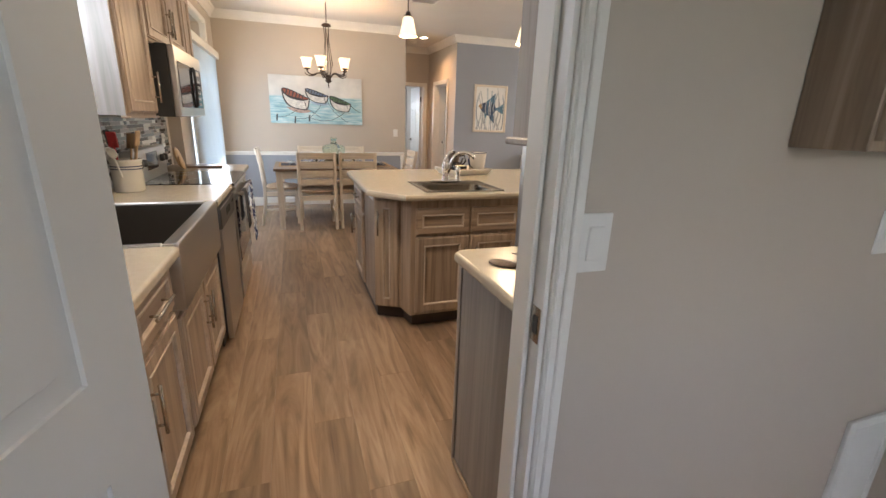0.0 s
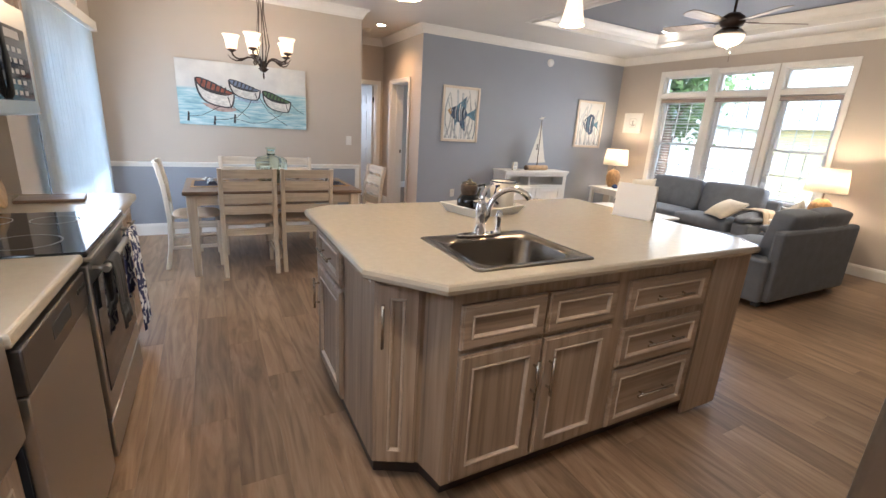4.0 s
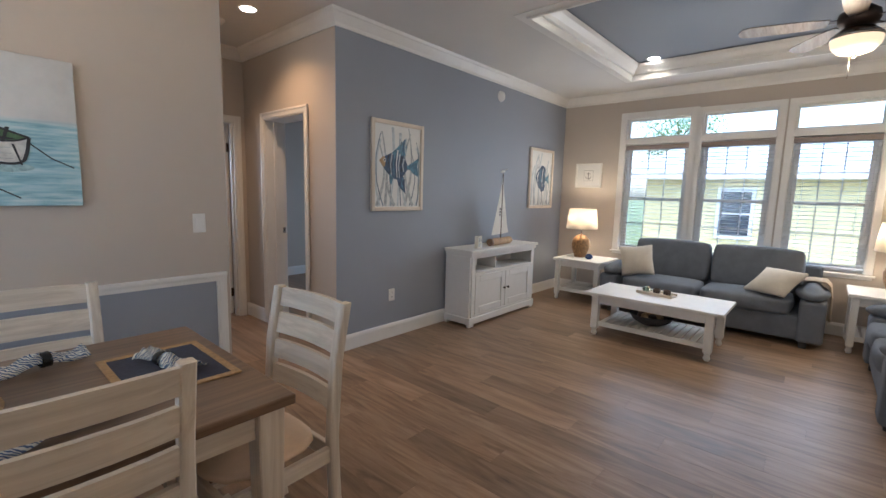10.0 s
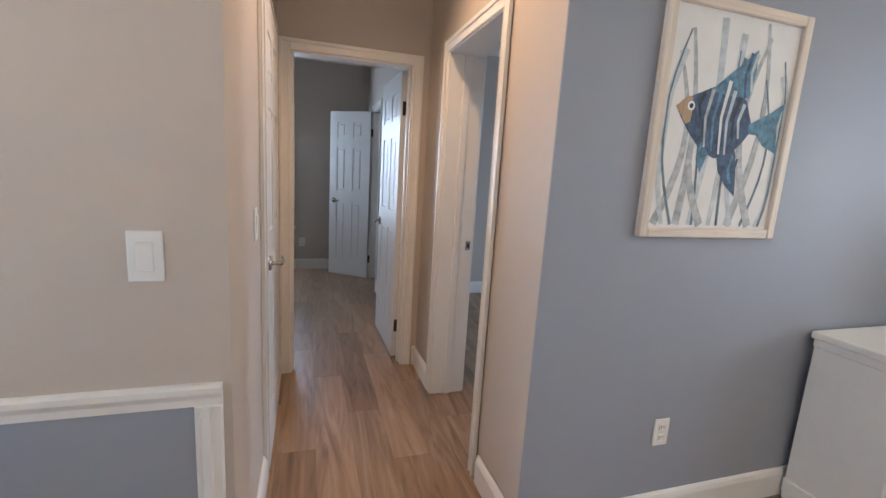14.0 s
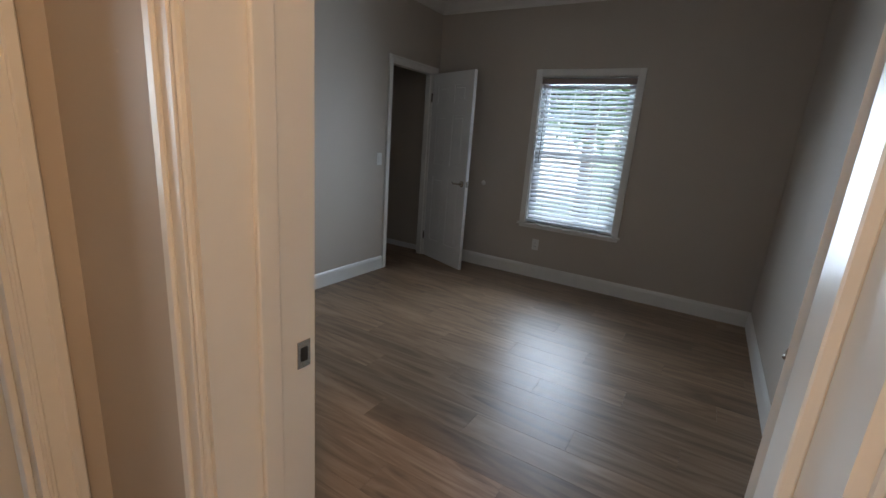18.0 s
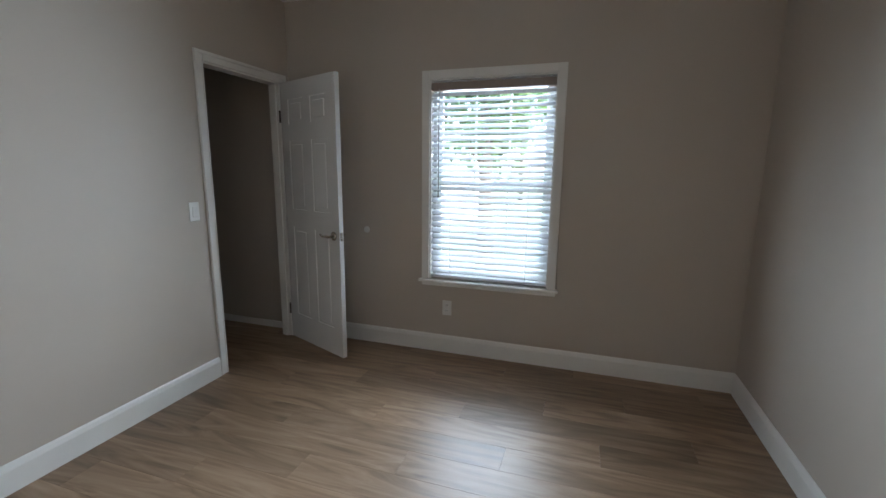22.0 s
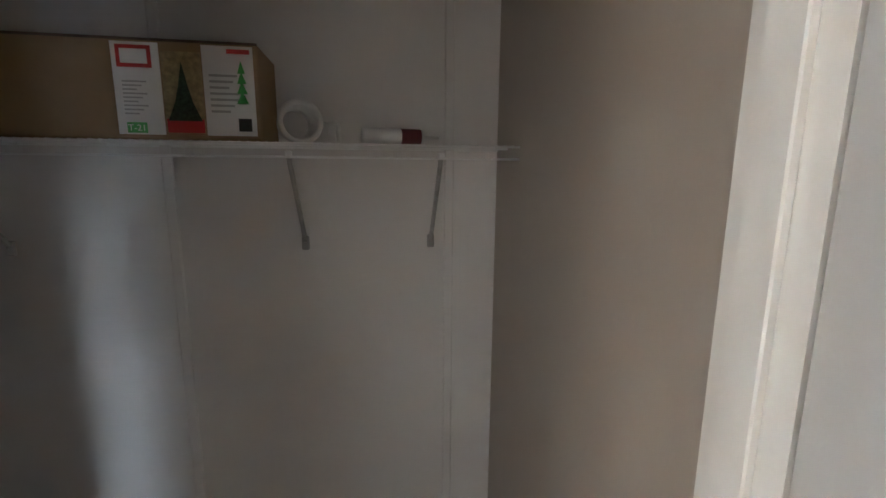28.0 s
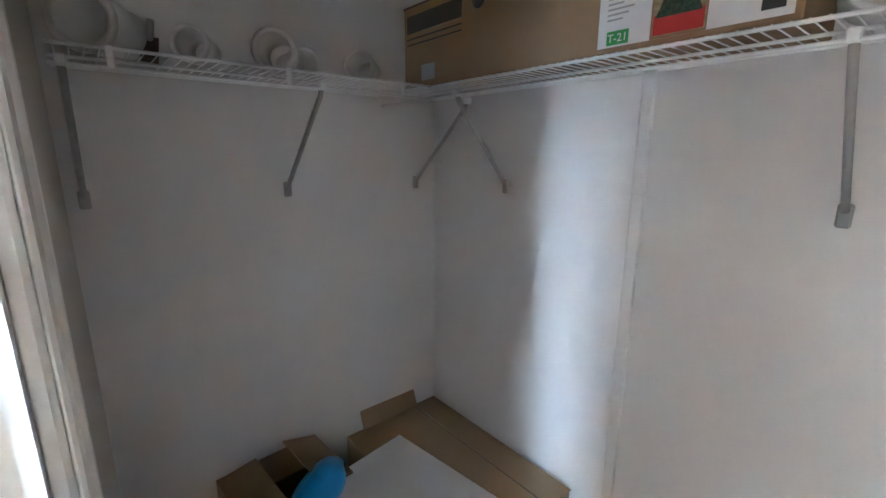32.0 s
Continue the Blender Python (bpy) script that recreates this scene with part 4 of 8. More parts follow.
for i in range(22):
    s = new("vane", me)
    s.parent = o
    s.location = (0.04 + i * 0.083, 0.165, 0)
    s.rotation_euler = (0, 0, radians(random.uniform(-2, 2)))
m = facing(W, 7.68, 2.24, -90)
o = thing("window_7", "narrow transom window above the patio door", "window", m)
o["kind"] = "structure"
bm = bmesh.new()
for a, b in (((0, 0), (0.04, 0.23)), ((1.08, 0), (1.12, 0.23)), ((0.04, 0), (1.08, 0.04)), ((0.04, 0.19), (1.08, 0.23))):
    box(bm, (a[0], -0.10, a[1]), (b[0], -0.05, b[1]), 0.003)
part("window_frame", bm, M_VINYL, o)
p = part("pane", nbox((0.04, -0.076, 0.04), (1.08, -0.073, 0.19)), M_PANE, o)
p.visible_shadow = False
window_trim("window_7_trim", facing(WD, 7.68, 2.24, -90), 1.12, 0.23, 0.05, sill=False)


# ---- kitchen ----
def picture_ring(w, h, profile):
    """A mitred frame round w by h: profile is a list of (inset from the edge, depth)."""
    bm = bmesh.new()
    rings = [[bm.verts.new(p) for p in ((q, y, q), (w - q, y, q), (w - q, y, h - q), (q, y, h - q))] for q, y in profile]
    for a, b in zip(rings, rings[1:]):
        for k in range(4):
            bm.faces.new((a[k], a[(k + 1) % 4], b[(k + 1) % 4], b[k]))
    return bm


def front(parent, m, w, h, name="door", pull="", grainmat=None, drawer=False):
    """A stepped front with a bead; lies in local x, z and faces -y. pull: 'v' upright, 'h' level, side by sign."""
    gm = grainmat or M_CABV
    s = 0.054 if not drawer else 0.040
    bm = picture_ring(w, h, [(0.0, 0.019), (0.0, 0.0075), (0.002, 0.0055), (0.007, 0.0055), (0.0078, 0.002), (0.010, 0.0), (s - 0.002, 0.0), (s, 0.002), (s, 0.017)])
    d = part(name, shift(bm, m), gm, parent)
    bm = nbox((s, 0.011, s), (w - s, 0.017, h - s))
    part("panel", shift(bm, m), gm, d)
    g0, g1 = s + 0.0005, s + 0.013
    bm = picture_ring(w, h, [(g0, 0.0125), (g0, 0.0), (g0 + 0.002, -0.0022), (g0 + 0.005, -0.003), (g0 + 0.008, -0.002), (g1 - 0.002, 0.003), (g1, 0.006), (g1, 0.0125)])
    part("bead", shift(bm, m), M_GLAZE, d)
    if pull:
        bm = bmesh.new()
        if pull[0] == "v":
            x = 0.032 if "l" in pull else w - 0.032
            z0 = h - 0.24 if "t" in pull else 0.06
            tube(bm, [(x, -0.028, z0), (x, -0.028, z0 + 0.17)], 0.006)
            for z in (z0 + 0.03, z0 + 0.14):
                tube(bm, [(x, 0.001, z), (x, -0.028, z)], 0.0045)
        else:
            L = min(0.25, w * 0.5)
            z = h / 2
            tube(bm, [(w / 2 - L / 2, -0.028, z), (w / 2 + L / 2, -0.028, z)], 0.006)
            for x in (w / 2 - L * 0.32, w / 2 + L * 0.32):
                tube(bm, [(x, 0.001, z), (x, -0.028, z)], 0.0045)
        part("handle", shift(bm, m), M_NICKEL, d, "satin nickel bar pull")
    return d


EAST = Matrix.Rotation(radians(90), 4, "Z")      # a front that faces +x, local x runs to +y
WEST = Matrix.Rotation(radians(-90), 4, "Z")     # faces -x, local x runs to -y
CF = -0.305                                      # west cabinet faces
CE = -0.27                                       # west counter edge


def at(x, y, z, r=None):
    return Matrix.Translation((x, y, z)) @ (r or Matrix.Identity(4))


def base_unit(y0, y1, layout, label, name="base_cabinet", top=0.875):
    """A base cabinet of the west run, facing +x. layout: list of (ya, yb, za, zb, kind, pull)."""
    c = thing(name, label, "cabinet", pose(CF, (y0 + y1) / 2, 0))
    o = (y0 + y1) / 2
    bm = nbox((W + 0.012 - CF, y0 - o + 0.001, 0.10), (-0.02, y1 - o - 0.001, top))
    part("body", bm, M_CABV, c)
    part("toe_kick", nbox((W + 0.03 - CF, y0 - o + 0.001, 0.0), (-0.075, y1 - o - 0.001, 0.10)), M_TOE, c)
    for ya, yb, za, zb, kind, pull in layout:
        m = at(0, ya - o, za, EAST)
        front(c, m, yb - ya, zb - za, kind, pull, M_CABH if kind == "drawer" else M_CABV, kind == "drawer")
    return c


WOOD = "grey-brown stained wood "
base_unit(1.725, 2.235, [(1.735, 2.225, 0.69, 0.86, "drawer", "h"), (1.735, 2.225, 0.12, 0.67, "door", "vrt")], WOOD + "base cabinet with a drawer over a door")
base_unit(2.235, 2.70, [(2.245, 2.665, 0.69, 0.86, "drawer", "h"), (2.245, 2.665, 0.12, 0.67, "door", "vlt")], WOOD + "base cabinet with drawer over a door")
base_unit(2.70, 3.625, [(2.715, 3.155, 0.12, 0.615, "door", "vrt"), (3.165, 3.61, 0.12, 0.615, "door", "vlt")], WOOD + "sink base cabinet with two doors", top=0.64)
base_unit(5.02, 5.56, [(5.04, 5.54, 0.69, 0.86, "drawer", "h"), (5.04, 5.54, 0.12, 0.67, "door", "vlt")], WOOD + "end base cabinet with drawer over a door")


def slab(name, poly, label, z0=0.875, z1=0.915):
    c = thing(name, label, "worktop")
    part("slab", prism(bmesh.new(), poly, z0, z1, 0.012, 3), M_COUNTER, c)
    return c


c = slab("worktop", [(W + 0.001, 1.722), (CE, 1.722), (CE, 2.68), (CE - 0.02, 2.70), (W + 0.001, 2.70)], "cream laminate worktop beside the sink")
c2 = slab("worktop", [(W + 0.001, 3.61), (CE, 3.61), (CE, 4.25), (W + 0.001, 4.25)], "cream laminate worktop over the dishwasher")
c3 = slab("worktop", [(W + 0.001, 5.02), (CE, 5.02), (CE, 5.55), (CE - 0.03, 5.58), (W + 0.001, 5.58)], "cream laminate worktop end beside the stove")
part("back_strip", nbox((W + 0.001, 2.701, 0.875), (W + 0.115, 3.609, 0.9145)), M_COUNTER, c)

# apron sink
s = thing("apron_sink", "dark stainless steel apron-front farmhouse sink", "sink", pose(-0.575, 3.155, 0.65))
ya, yb, xa, xb, zt = -0.448, 0.448, -0.235, 0.298, 0.268
part("back_rim", nbox((xa, ya, 0), (xa + 0.02, yb, zt), 0.004), M_STEEL, s)
part("apron_front", box(bmesh.new(), (xb - 0.055, ya, 0), (xb, yb, zt), 0.008, 2), M_STEEL, s)
for q0, q1 in ((ya, ya + 0.03), (yb - 0.03, yb)):
    part("side_rim", nbox((xa + 0.0205, q0, 0), (xb - 0.0555, q1, zt), 0.004), M_STEEL, s)
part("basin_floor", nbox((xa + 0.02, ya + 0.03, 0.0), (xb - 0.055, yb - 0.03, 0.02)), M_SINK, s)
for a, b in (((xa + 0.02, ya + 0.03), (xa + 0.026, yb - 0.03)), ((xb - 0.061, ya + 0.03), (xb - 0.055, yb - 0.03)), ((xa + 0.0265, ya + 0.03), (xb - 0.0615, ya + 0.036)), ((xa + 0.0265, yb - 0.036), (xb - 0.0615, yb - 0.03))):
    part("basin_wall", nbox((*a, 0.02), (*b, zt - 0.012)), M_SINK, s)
part("drain", lathe(bmesh.new(), [(0.0, 0.0), (0.045, 0.0), (0.045, 0.003), (0.03, 0.001), (0.0, 0.001)], 18, (0.03, 0, 0.0205)), M_CHROME, s)


def faucet(name, m, label, reach=0.20, swivel=0):
    """Local: base along x, spout reaches to -y."""
    f = thing(name, label, "faucet", m)
    bm = prism(bmesh.new(), [(0.12 * math.cos(a) * (1 if abs(math.cos(a)) < 0.9 else 1), 0.030 * math.sin(a)) for a in [i * math.pi / 12 for i in range(24)]], 0.0, 0.012, 0.004)
    part("base_plate", bm, M_CHROME, f)
    bm = lathe(bmesh.new(), [(0.028, 0.01), (0.026, 0.03), (0.021, 0.05), (0.024, 0.09), (0.027, 0.12), (0.022, 0.15), (0.012, 0.165), (0.0, 0.167)], 16)
    part("body", bm, M_CHROME, f)
    pts = [(0, -0.01, 0.06), (0, -0.03, 0.10)] + [(0, -0.03 - reach * (1 - math.cos(a)) / 2, 0.10 + 0.12 * math.sin(a)) for a in [i * 2.4 / 9 for i in range(1, 10)]]
    part("spout", shift(tube(bmesh.new(), pts, [0.014, 0.014] + [0.0135] * 6 + [0.0135, 0.015, 0.016], 10), Matrix.Rotation(radians(swivel), 4, "Z")), M_CHROME, f)
    bm = tube(bmesh.new(), [(0.0, 0.0, 0.16), (0.012, 0.012, 0.185), (0.03, 0.02, 0.215), (0.065, 0.02, 0.235)], [0.012, 0.009, 0.008, 0.006], 8)
    part("lever", bm, M_CHROME, f)
    bm = lathe(bmesh.new(), [(0.018, 0.01), (0.014, 0.03), (0.013, 0.06), (0.018, 0.085), (0.014, 0.11), (0.0, 0.118)], 12, (0.10, 0.0, 0))
    part("side_spray", bm, M_CHROME, f)
    return f


faucet("kitchen_faucet", at(-0.862, 3.15, 0.915, EAST), "chrome kitchen faucet with lever and side spray")

# dishwasher
d = thing("dishwasher", "stainless steel dishwasher with pocket handle", "dishwasher", pose(CF + 0.016, 3.926, 0))
part("body", nbox((W + 0.02 - CF, -0.296, 0.10), (-0.012, 0.296, 0.872)), M_FRIDGE, d)
part("door_panel", nbox((-0.012, -0.290, 0.05), (0.018, 0.290, 0.735), 0.004, 2), M_STEEL, d)
cp = part("control_panel", nbox((-0.012, -0.292, 0.742), (0.024, 0.290, 0.862), 0.005, 2), M_STEELP, d, "dark steel control panel")
part("pocket_handle", nbox((0.0225, -0.085, 0.785), (0.0255, 0.085, 0.83), 0.001), M_SLOT, cp)
for i in range(4):
    part("button", nbox((0.0235, 0.18 + i * 0.024, 0.815), (0.0262, 0.194 + i * 0.024, 0.83)), M_DARK, cp)
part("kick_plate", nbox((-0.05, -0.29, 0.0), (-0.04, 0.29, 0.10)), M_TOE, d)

# stove
st = thing("electric_range", "stainless and black glass electric range", "stove", pose(CF + 0.012, 4.635, 0))
part("body", nbox((W + 0.02 - CF, -0.378, 0.02), (-0.005, 0.378, 0.895)), M_FRIDGE, st)
part("cooktop", box(bmesh.new(), (W + 0.10 - CF, -0.379, 0.897), (0.035, 0.379, 0.918), 0.005, 2), M_BLACKGLASS, st)
part("cooktop_rim", nbox((0.012, -0.38, 0.880), (0.045, 0.38, 0.8965), 0.004), M_STEEL, st)
for x, y, r in ((-0.18, -0.19, 0.11), (-0.18, 0.19, 0.085), (-0.42, -0.19, 0.085), (-0.42, 0.19, 0.10)):
    part("burner_ring", lathe(bmesh.new(), [(r, 0), (r, 0.0006), (r - 0.004, 0.0006), (r - 0.004, 0)], 32, (x, y, 0.9182)), M_GREY, st)
od = part("oven_door", nbox((-0.003, -0.374, 0.24), (0.030, 0.374, 0.865), 0.006, 2), M_STEEL, st)
part("oven_window", nbox((0.0295, -0.345, 0.34), (0.0335, 0.345, 0.79), 0.003), M_BLACKGLASS, od)
bm = tube(bmesh.new(), [(0.075, -0.34, 0.838), (0.075, 0.34, 0.838)], 0.013, 10)
for y in (-0.31, 0.31):
    tube(bm, [(0.028, y, 0.838), (0.075, y, 0.838)], 0.010)
part("oven_handle", bm, M_STEEL, od)
part("storage_drawer", nbox((-0.003, -0.374, 0.06), (0.028, 0.374, 0.225), 0.006, 2), M_STEEL, st)
bg = part("backguard", box(bmesh.new(), (W + 0.012 - CF, -0.378, 0.90), (W + 0.095 - CF, 0.378, 1.13), 0.012, 3), M_STEEL, st)
part("control_glass", nbox((W + 0.0945 - CF, -0.13, 0.98), (W + 0.097 - CF, 0.13, 1.10)), M_BLACKGLASS, bg)
for y in (-0.31, -0.22, 0.22, 0.31):
    bm = lathe(bmesh.new(), [(0.026, 0.0), (0.024, 0.02), (0.018, 0.028), (0.0, 0.028)], 14)
    shift(bm, Matrix.Translation((W + 0.095 - CF, y, 1.04)) @ Matrix.Rotation(radians(90), 4, "Y"))
    part("knob", bm, M_DARK, bg)


# hanging dish towels on the oven handle
def towel(y0, y1, mat, length, label):
    t = thing("dish_towel", label, "towel", pose(CF + 0.087, (y0 + y1) / 2, 0.838))
    w = (y1 - y0) / 2
    bm = bmesh.new()
    nx, rows = 9, []
    path = [(-0.016, -length * 0.62), (-0.017, -0.2), (-0.0165, -0.03), (-0.011, 0.012), (0.0, 0.017), (0.011, 0.012), (0.0165, -0.03), (0.019, -0.2), (0.021, -length * 0.7), (0.024, -length)]
    for x, z in path:
        rows.append([bm.verts.new((x + 0.006 * math.sin(i * 1.7) * min(1, abs(z) * 4), -w + 2 * w * i / (nx - 1), z)) for i in range(nx)])
    for p, q in zip(rows, rows[1:]):
        for i in range(nx - 1):
            f = bm.faces.new((p[i], p[i + 1], q[i + 1], q[i]))
            f.smooth = True
    ob = part("cloth", bm, mat, t)
    so = ob.modifiers.new("thick", "SOLIDIFY")
    so.thickness = 0.003
    return t


towel(4.33, 4.47, M_SLOT, 0.26, "plain black dish towel hanging on the oven handle")
towel(4.74, 4.92, M_FLORAL, 0.46, "navy and white flower print dish towel on the oven handle")


# upper cabinets
def upper(y0, y1, z0, z1, doors, label, x1=-0.60, pull="b"):
    c = thing("wall_cabinet", label, "cabinet", pose(x1, (y0 + y1) / 2, z0))
    o = (y0 + y1) / 2
    part("body", nbox((W + 0.002 - x1, y0 - o, 0), (-0.021, y1 - o, z1 - z0), 0.002), M_CABS, c)
    part("face_frame", nbox((-0.0215, y0 - o, 0), (-0.0195, y1 - o, z1 - z0)), M_CABV, c)
    part("light_rail", nbox((-0.045, y0 - o + 0.001, -0.012), (-0.003, y1 - o - 0.001, 0.0), 0.003), M_CABH, c)
    n = len(doors)
    for ya, yb, pl in doors:
        front(c, at(-0.0, ya - o, 0.015, EAST), yb - ya, z1 - z0 - 0.03, "door", pl)
    bm = ribbon(bmesh.new(), [(0, 0), (0.03, 0.0), (0.045, 0.05), (0.06, 0.06), (0, 0.06)], [(W + 0.002 - x1, y1 - o, z1 - z0), (-0.0, y1 - o, z1 - z0), (-0.0, y0 - o, z1 - z0), (W + 0.002 - x1, y0 - o, z1 - z0)][::-1])
    part("crown", bm, M_CABH, c)
    return c


upper(1.725, 2.575, 1.35, 2.30, [(1.735, 2.145, "vr"), (2.155, 2.565, "vl")], WOOD + "wall cabinet beside the window")
upper(3.56, 4.08, 1.355, 2.30, [(3.58, 4.065, "vr")], WOOD + "wall cabinet with one door")
upper(4.08, 5.12, 1.78, 2.36, [(4.10, 4.595, "vr"), (4.605, 5.10, "vl")], WOOD + "wall cabinet over the microwave", x1=-0.60)
upper(5.12, 5.42, 1.36, 2.30, [(5.13, 5.41, "vl")], WOOD + "narrow wall cabinet beside the microwave")

# microwave
mw = thing("microwave", "stainless over-the-range microwave oven", "microwave", pose(-0.51, 4.60, 1.35))
part("body", nbox((W + 0.01 + 0.51, -0.42, 0.0), (-0.03, 0.42, 0.425), 0.004), M_DARK, mw)
dr = part("door", nbox((-0.03, -0.418, 0.004), (0.006, 0.418, 0.421), 0.006, 2), M_STEEL, mw)
part("door_glass", nbox((0.0055, -0.37, 0.06), (0.009, 0.045, 0.335), 0.002), M_BLACKGLASS, dr)
part("door_handle", tube(bmesh.new(), [(0.009, 0.07, 0.065), (0.020, 0.071, 0.085), (0.024, 0.072, 0.2), (0.020, 0.071, 0.315), (0.009, 0.07, 0.335)], 0.011, 10), M_DARK, dr)
cp = part("control_panel", nbox((0.0055, 0.05, 0.06), (0.0095, 0.365, 0.335), 0.002), M_BLACKGLASS, mw)
part("display", nbox((0.0094, 0.14, 0.29), (0.0105, 0.29, 0.32)), M_GREY, cp)
for r in range(5):
    for k in range(3):
        part("key", nbox((0.0094, 0.135 + k * 0.06, 0.08 + r * 0.04), (0.0103, 0.17 + k * 0.06, 0.098 + r * 0.04)), M_GREY, cp)

# island
ISL = [(0.60, 4.80), (0.60, 3.77), (0.79, 3.54), (2.53, 3.54), (2.62, 3.66), (2.62, 4.905), (0.74, 4.905)]
isl = thing("kitchen_island", WOOD + "kitchen island with doors, drawers and clipped corner", "island", pose(1.58, 4.1, 0))
ox, oy = 1.58, 4.1
BODY = [(0.635, 4.78), (0.635, 3.80), (0.80, 3.715), (0.83, 3.57), (2.56, 3.57), (2.56, 4.50), (2.50, 4.78)]
bm = prism(bmesh.new(), [(x - ox, y - oy) for x, y in BODY], 0.10, 0.894)
bmesh.ops.delete(bm, geom=[f for f in bm.faces if all(v.co.z > 0.88 for v in f.verts)], context="FACES_ONLY")
part("body", bm, M_CABV, isl)
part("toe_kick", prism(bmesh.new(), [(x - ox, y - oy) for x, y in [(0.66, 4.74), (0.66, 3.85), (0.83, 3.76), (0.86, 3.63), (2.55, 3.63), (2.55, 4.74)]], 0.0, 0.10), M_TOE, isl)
for xa, xb, dp in ((0.862, 1.228, "vrt"), (1.242, 1.612, "vlt")):
    front(isl, at(xa - ox, 3.55 - oy, 0.12), xb - xa, 0.53, "door", dp)
    front(isl, at(xa - ox, 3.55 - oy, 0.67), xb - xa, 0.17, "drawer", "", M_CABX, True)
for za, zb in ((0.11, 0.405), (0.425, 0.615), (0.655, 0.835)):
    front(isl, at(1.68 - ox, 3.55 - oy, za), 0.55, zb - za, "drawer", "h", M_CABX, True)
part("end_filler", nbox((2.26 - ox, 3.557 - oy, 0.02), (2.555 - ox, 3.569 - oy, 0.893)), M_CABV, isl)
# narrow door on the clipped corner
mc = at(0.635 - ox, 3.80 - oy, 0.11) @ Matrix.Rotation(math.atan2(-0.085, 0.165), 4, "Z")
front(isl, mc @ Matrix.Translation((0.006, -0.022, 0)), 0.165, 0.76, "corner_door", "vlt")
for ya, yb in ((4.21, 4.66),):
    front(isl, at(0.613 - ox, yb - oy, 0.69, WEST), yb - ya, 0.19, "drawer", "h", M_CABH, True)
    front(isl, at(0.613 - ox, yb - oy, 0.12, WEST), yb - ya, 0.55, "door", "vlt")


# island worktop with a sink hole
SX0, SX1, SY0, SY1 = 0.935, 1.50, 3.60, 4.09
bm = bmesh.new()
hx0, hx1, hy0, hy1 = SX0 + 0.02, SX1 - 0.02, SY0 + 0.02, SY1 - 0.02
wt = thing("island_worktop", "cream laminate island worktop with rounded edge", "worktop")
prism(bm, [(hx0, hy0), (hx0, hy1), (0.60, hy1), (0.60, 3.77), (0.79, 3.54), (hx0, 3.54)], 0.895, 0.935)
prism(bm, [(hx0, 3.54), (2.53, 3.54), (2.5732, hy0), (hx0, hy0)], 0.895, 0.935)
prism(bm, [(hx1, hy0), (2.5732, hy0), (2.62, 3.66), (2.62, hy1), (hx1, hy1)], 0.895, 0.935)
prism(bm, [(0.60, hy1), (2.62, hy1), (2.62, 4.905), (0.74, 4.905), (0.60, 4.80)], 0.895, 0.935)
part("slab", bm, M_COUNTER, wt)
pts = [(x, y, 0.915) for x, y in ISL]
bm = ribbon(bmesh.new(), [(0, -0.02), (0.012, -0.02), (0.02, -0.014), (0.0235, 0.0), (0.02, 0.014), (0.012, 0.02), (0, 0.02)], pts, closed=True)
part("edge", bm, M_COUNTER, wt)

# island drop-in sink
s = thing("island_sink", "stainless steel drop-in sink set in the island", "sink", pose((SX0 + SX1) / 2, (SY0 + SY1) / 2, 0.935))
a, b = (SX1 - SX0) / 2, (SY1 - SY0) / 2


def rounded(hx, hy, r, n=5, cx=0.0, cy=0.0):
    out = []
    for qx, qy, s0 in ((1, 1, 0), (-1, 1, 90), (-1, -1, 180), (1, -1, 270)):
        for i in range(n):
            t = radians(s0 + 90 * i / (n - 1))
            out.append((cx + qx * (hx - r) + r * math.cos(t), cy + qy * (hy - r) + r * math.sin(t)))
    return out


def bowl(rings):
    """Loft closed rings of (outline, z); the last is capped."""
    bm = bmesh.new()
    vs = [[bm.verts.new((x, y, z)) for x, y in o] for o, z in rings]
    for p, q in zip(vs, vs[1:]):
        k = len(p)
        for i in range(k):
            f = bm.faces.new((p[i], p[(i + 1) % k], q[(i + 1) % k], q[i]))
            f.smooth = True
    bm.faces.new(vs[-1])
    return bm


cy = -0.03
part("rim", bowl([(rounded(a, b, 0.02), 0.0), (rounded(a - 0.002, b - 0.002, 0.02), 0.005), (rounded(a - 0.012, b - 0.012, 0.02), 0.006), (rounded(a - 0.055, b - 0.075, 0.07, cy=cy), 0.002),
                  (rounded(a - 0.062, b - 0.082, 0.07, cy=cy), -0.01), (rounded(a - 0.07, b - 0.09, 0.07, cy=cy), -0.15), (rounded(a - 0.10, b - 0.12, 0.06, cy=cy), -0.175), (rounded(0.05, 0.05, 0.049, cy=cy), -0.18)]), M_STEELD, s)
part("drain", lathe(bmesh.new(), [(0.0, 0.003), (0.03, 0.004), (0.046, 0.006), (0.05, 0.0)], 18, (0, cy, -0.18)), M_CHROME, s)
faucet("island_faucet", at(1.215, SY1 - 0.05, 0.941), "chrome lever faucet on the island sink", 0.21, 66)

# bar cabinet, its worktop, wall cabinet and the refrigerator
bc = thing("bar_cabinet", WOOD + "end panel base cabinet beside the refrigerator", "cabinet", pose(0.86, 2.07, 0))
part("body", nbox((-0.15, -0.345, 0.0), (0.185, 0.30, 0.885), 0.002), M_CABS, bc)
part("corner_trim", nbox((-0.156, 0.28, 0.0), (-0.136, 0.306, 0.884), 0.002), M_CABS, bc)
part("shoe_moulding", nbox((-0.162, -0.345, 0.0), (-0.15, 0.28, 0.02), 0.005), M_CABH, bc)
slab("worktop", [(0.68, 1.722), (1.047, 1.722), (1.047, 2.395), (0.71, 2.395), (0.68, 2.365)], "cream laminate worktop of the bar cabinet", 0.885, 0.925)
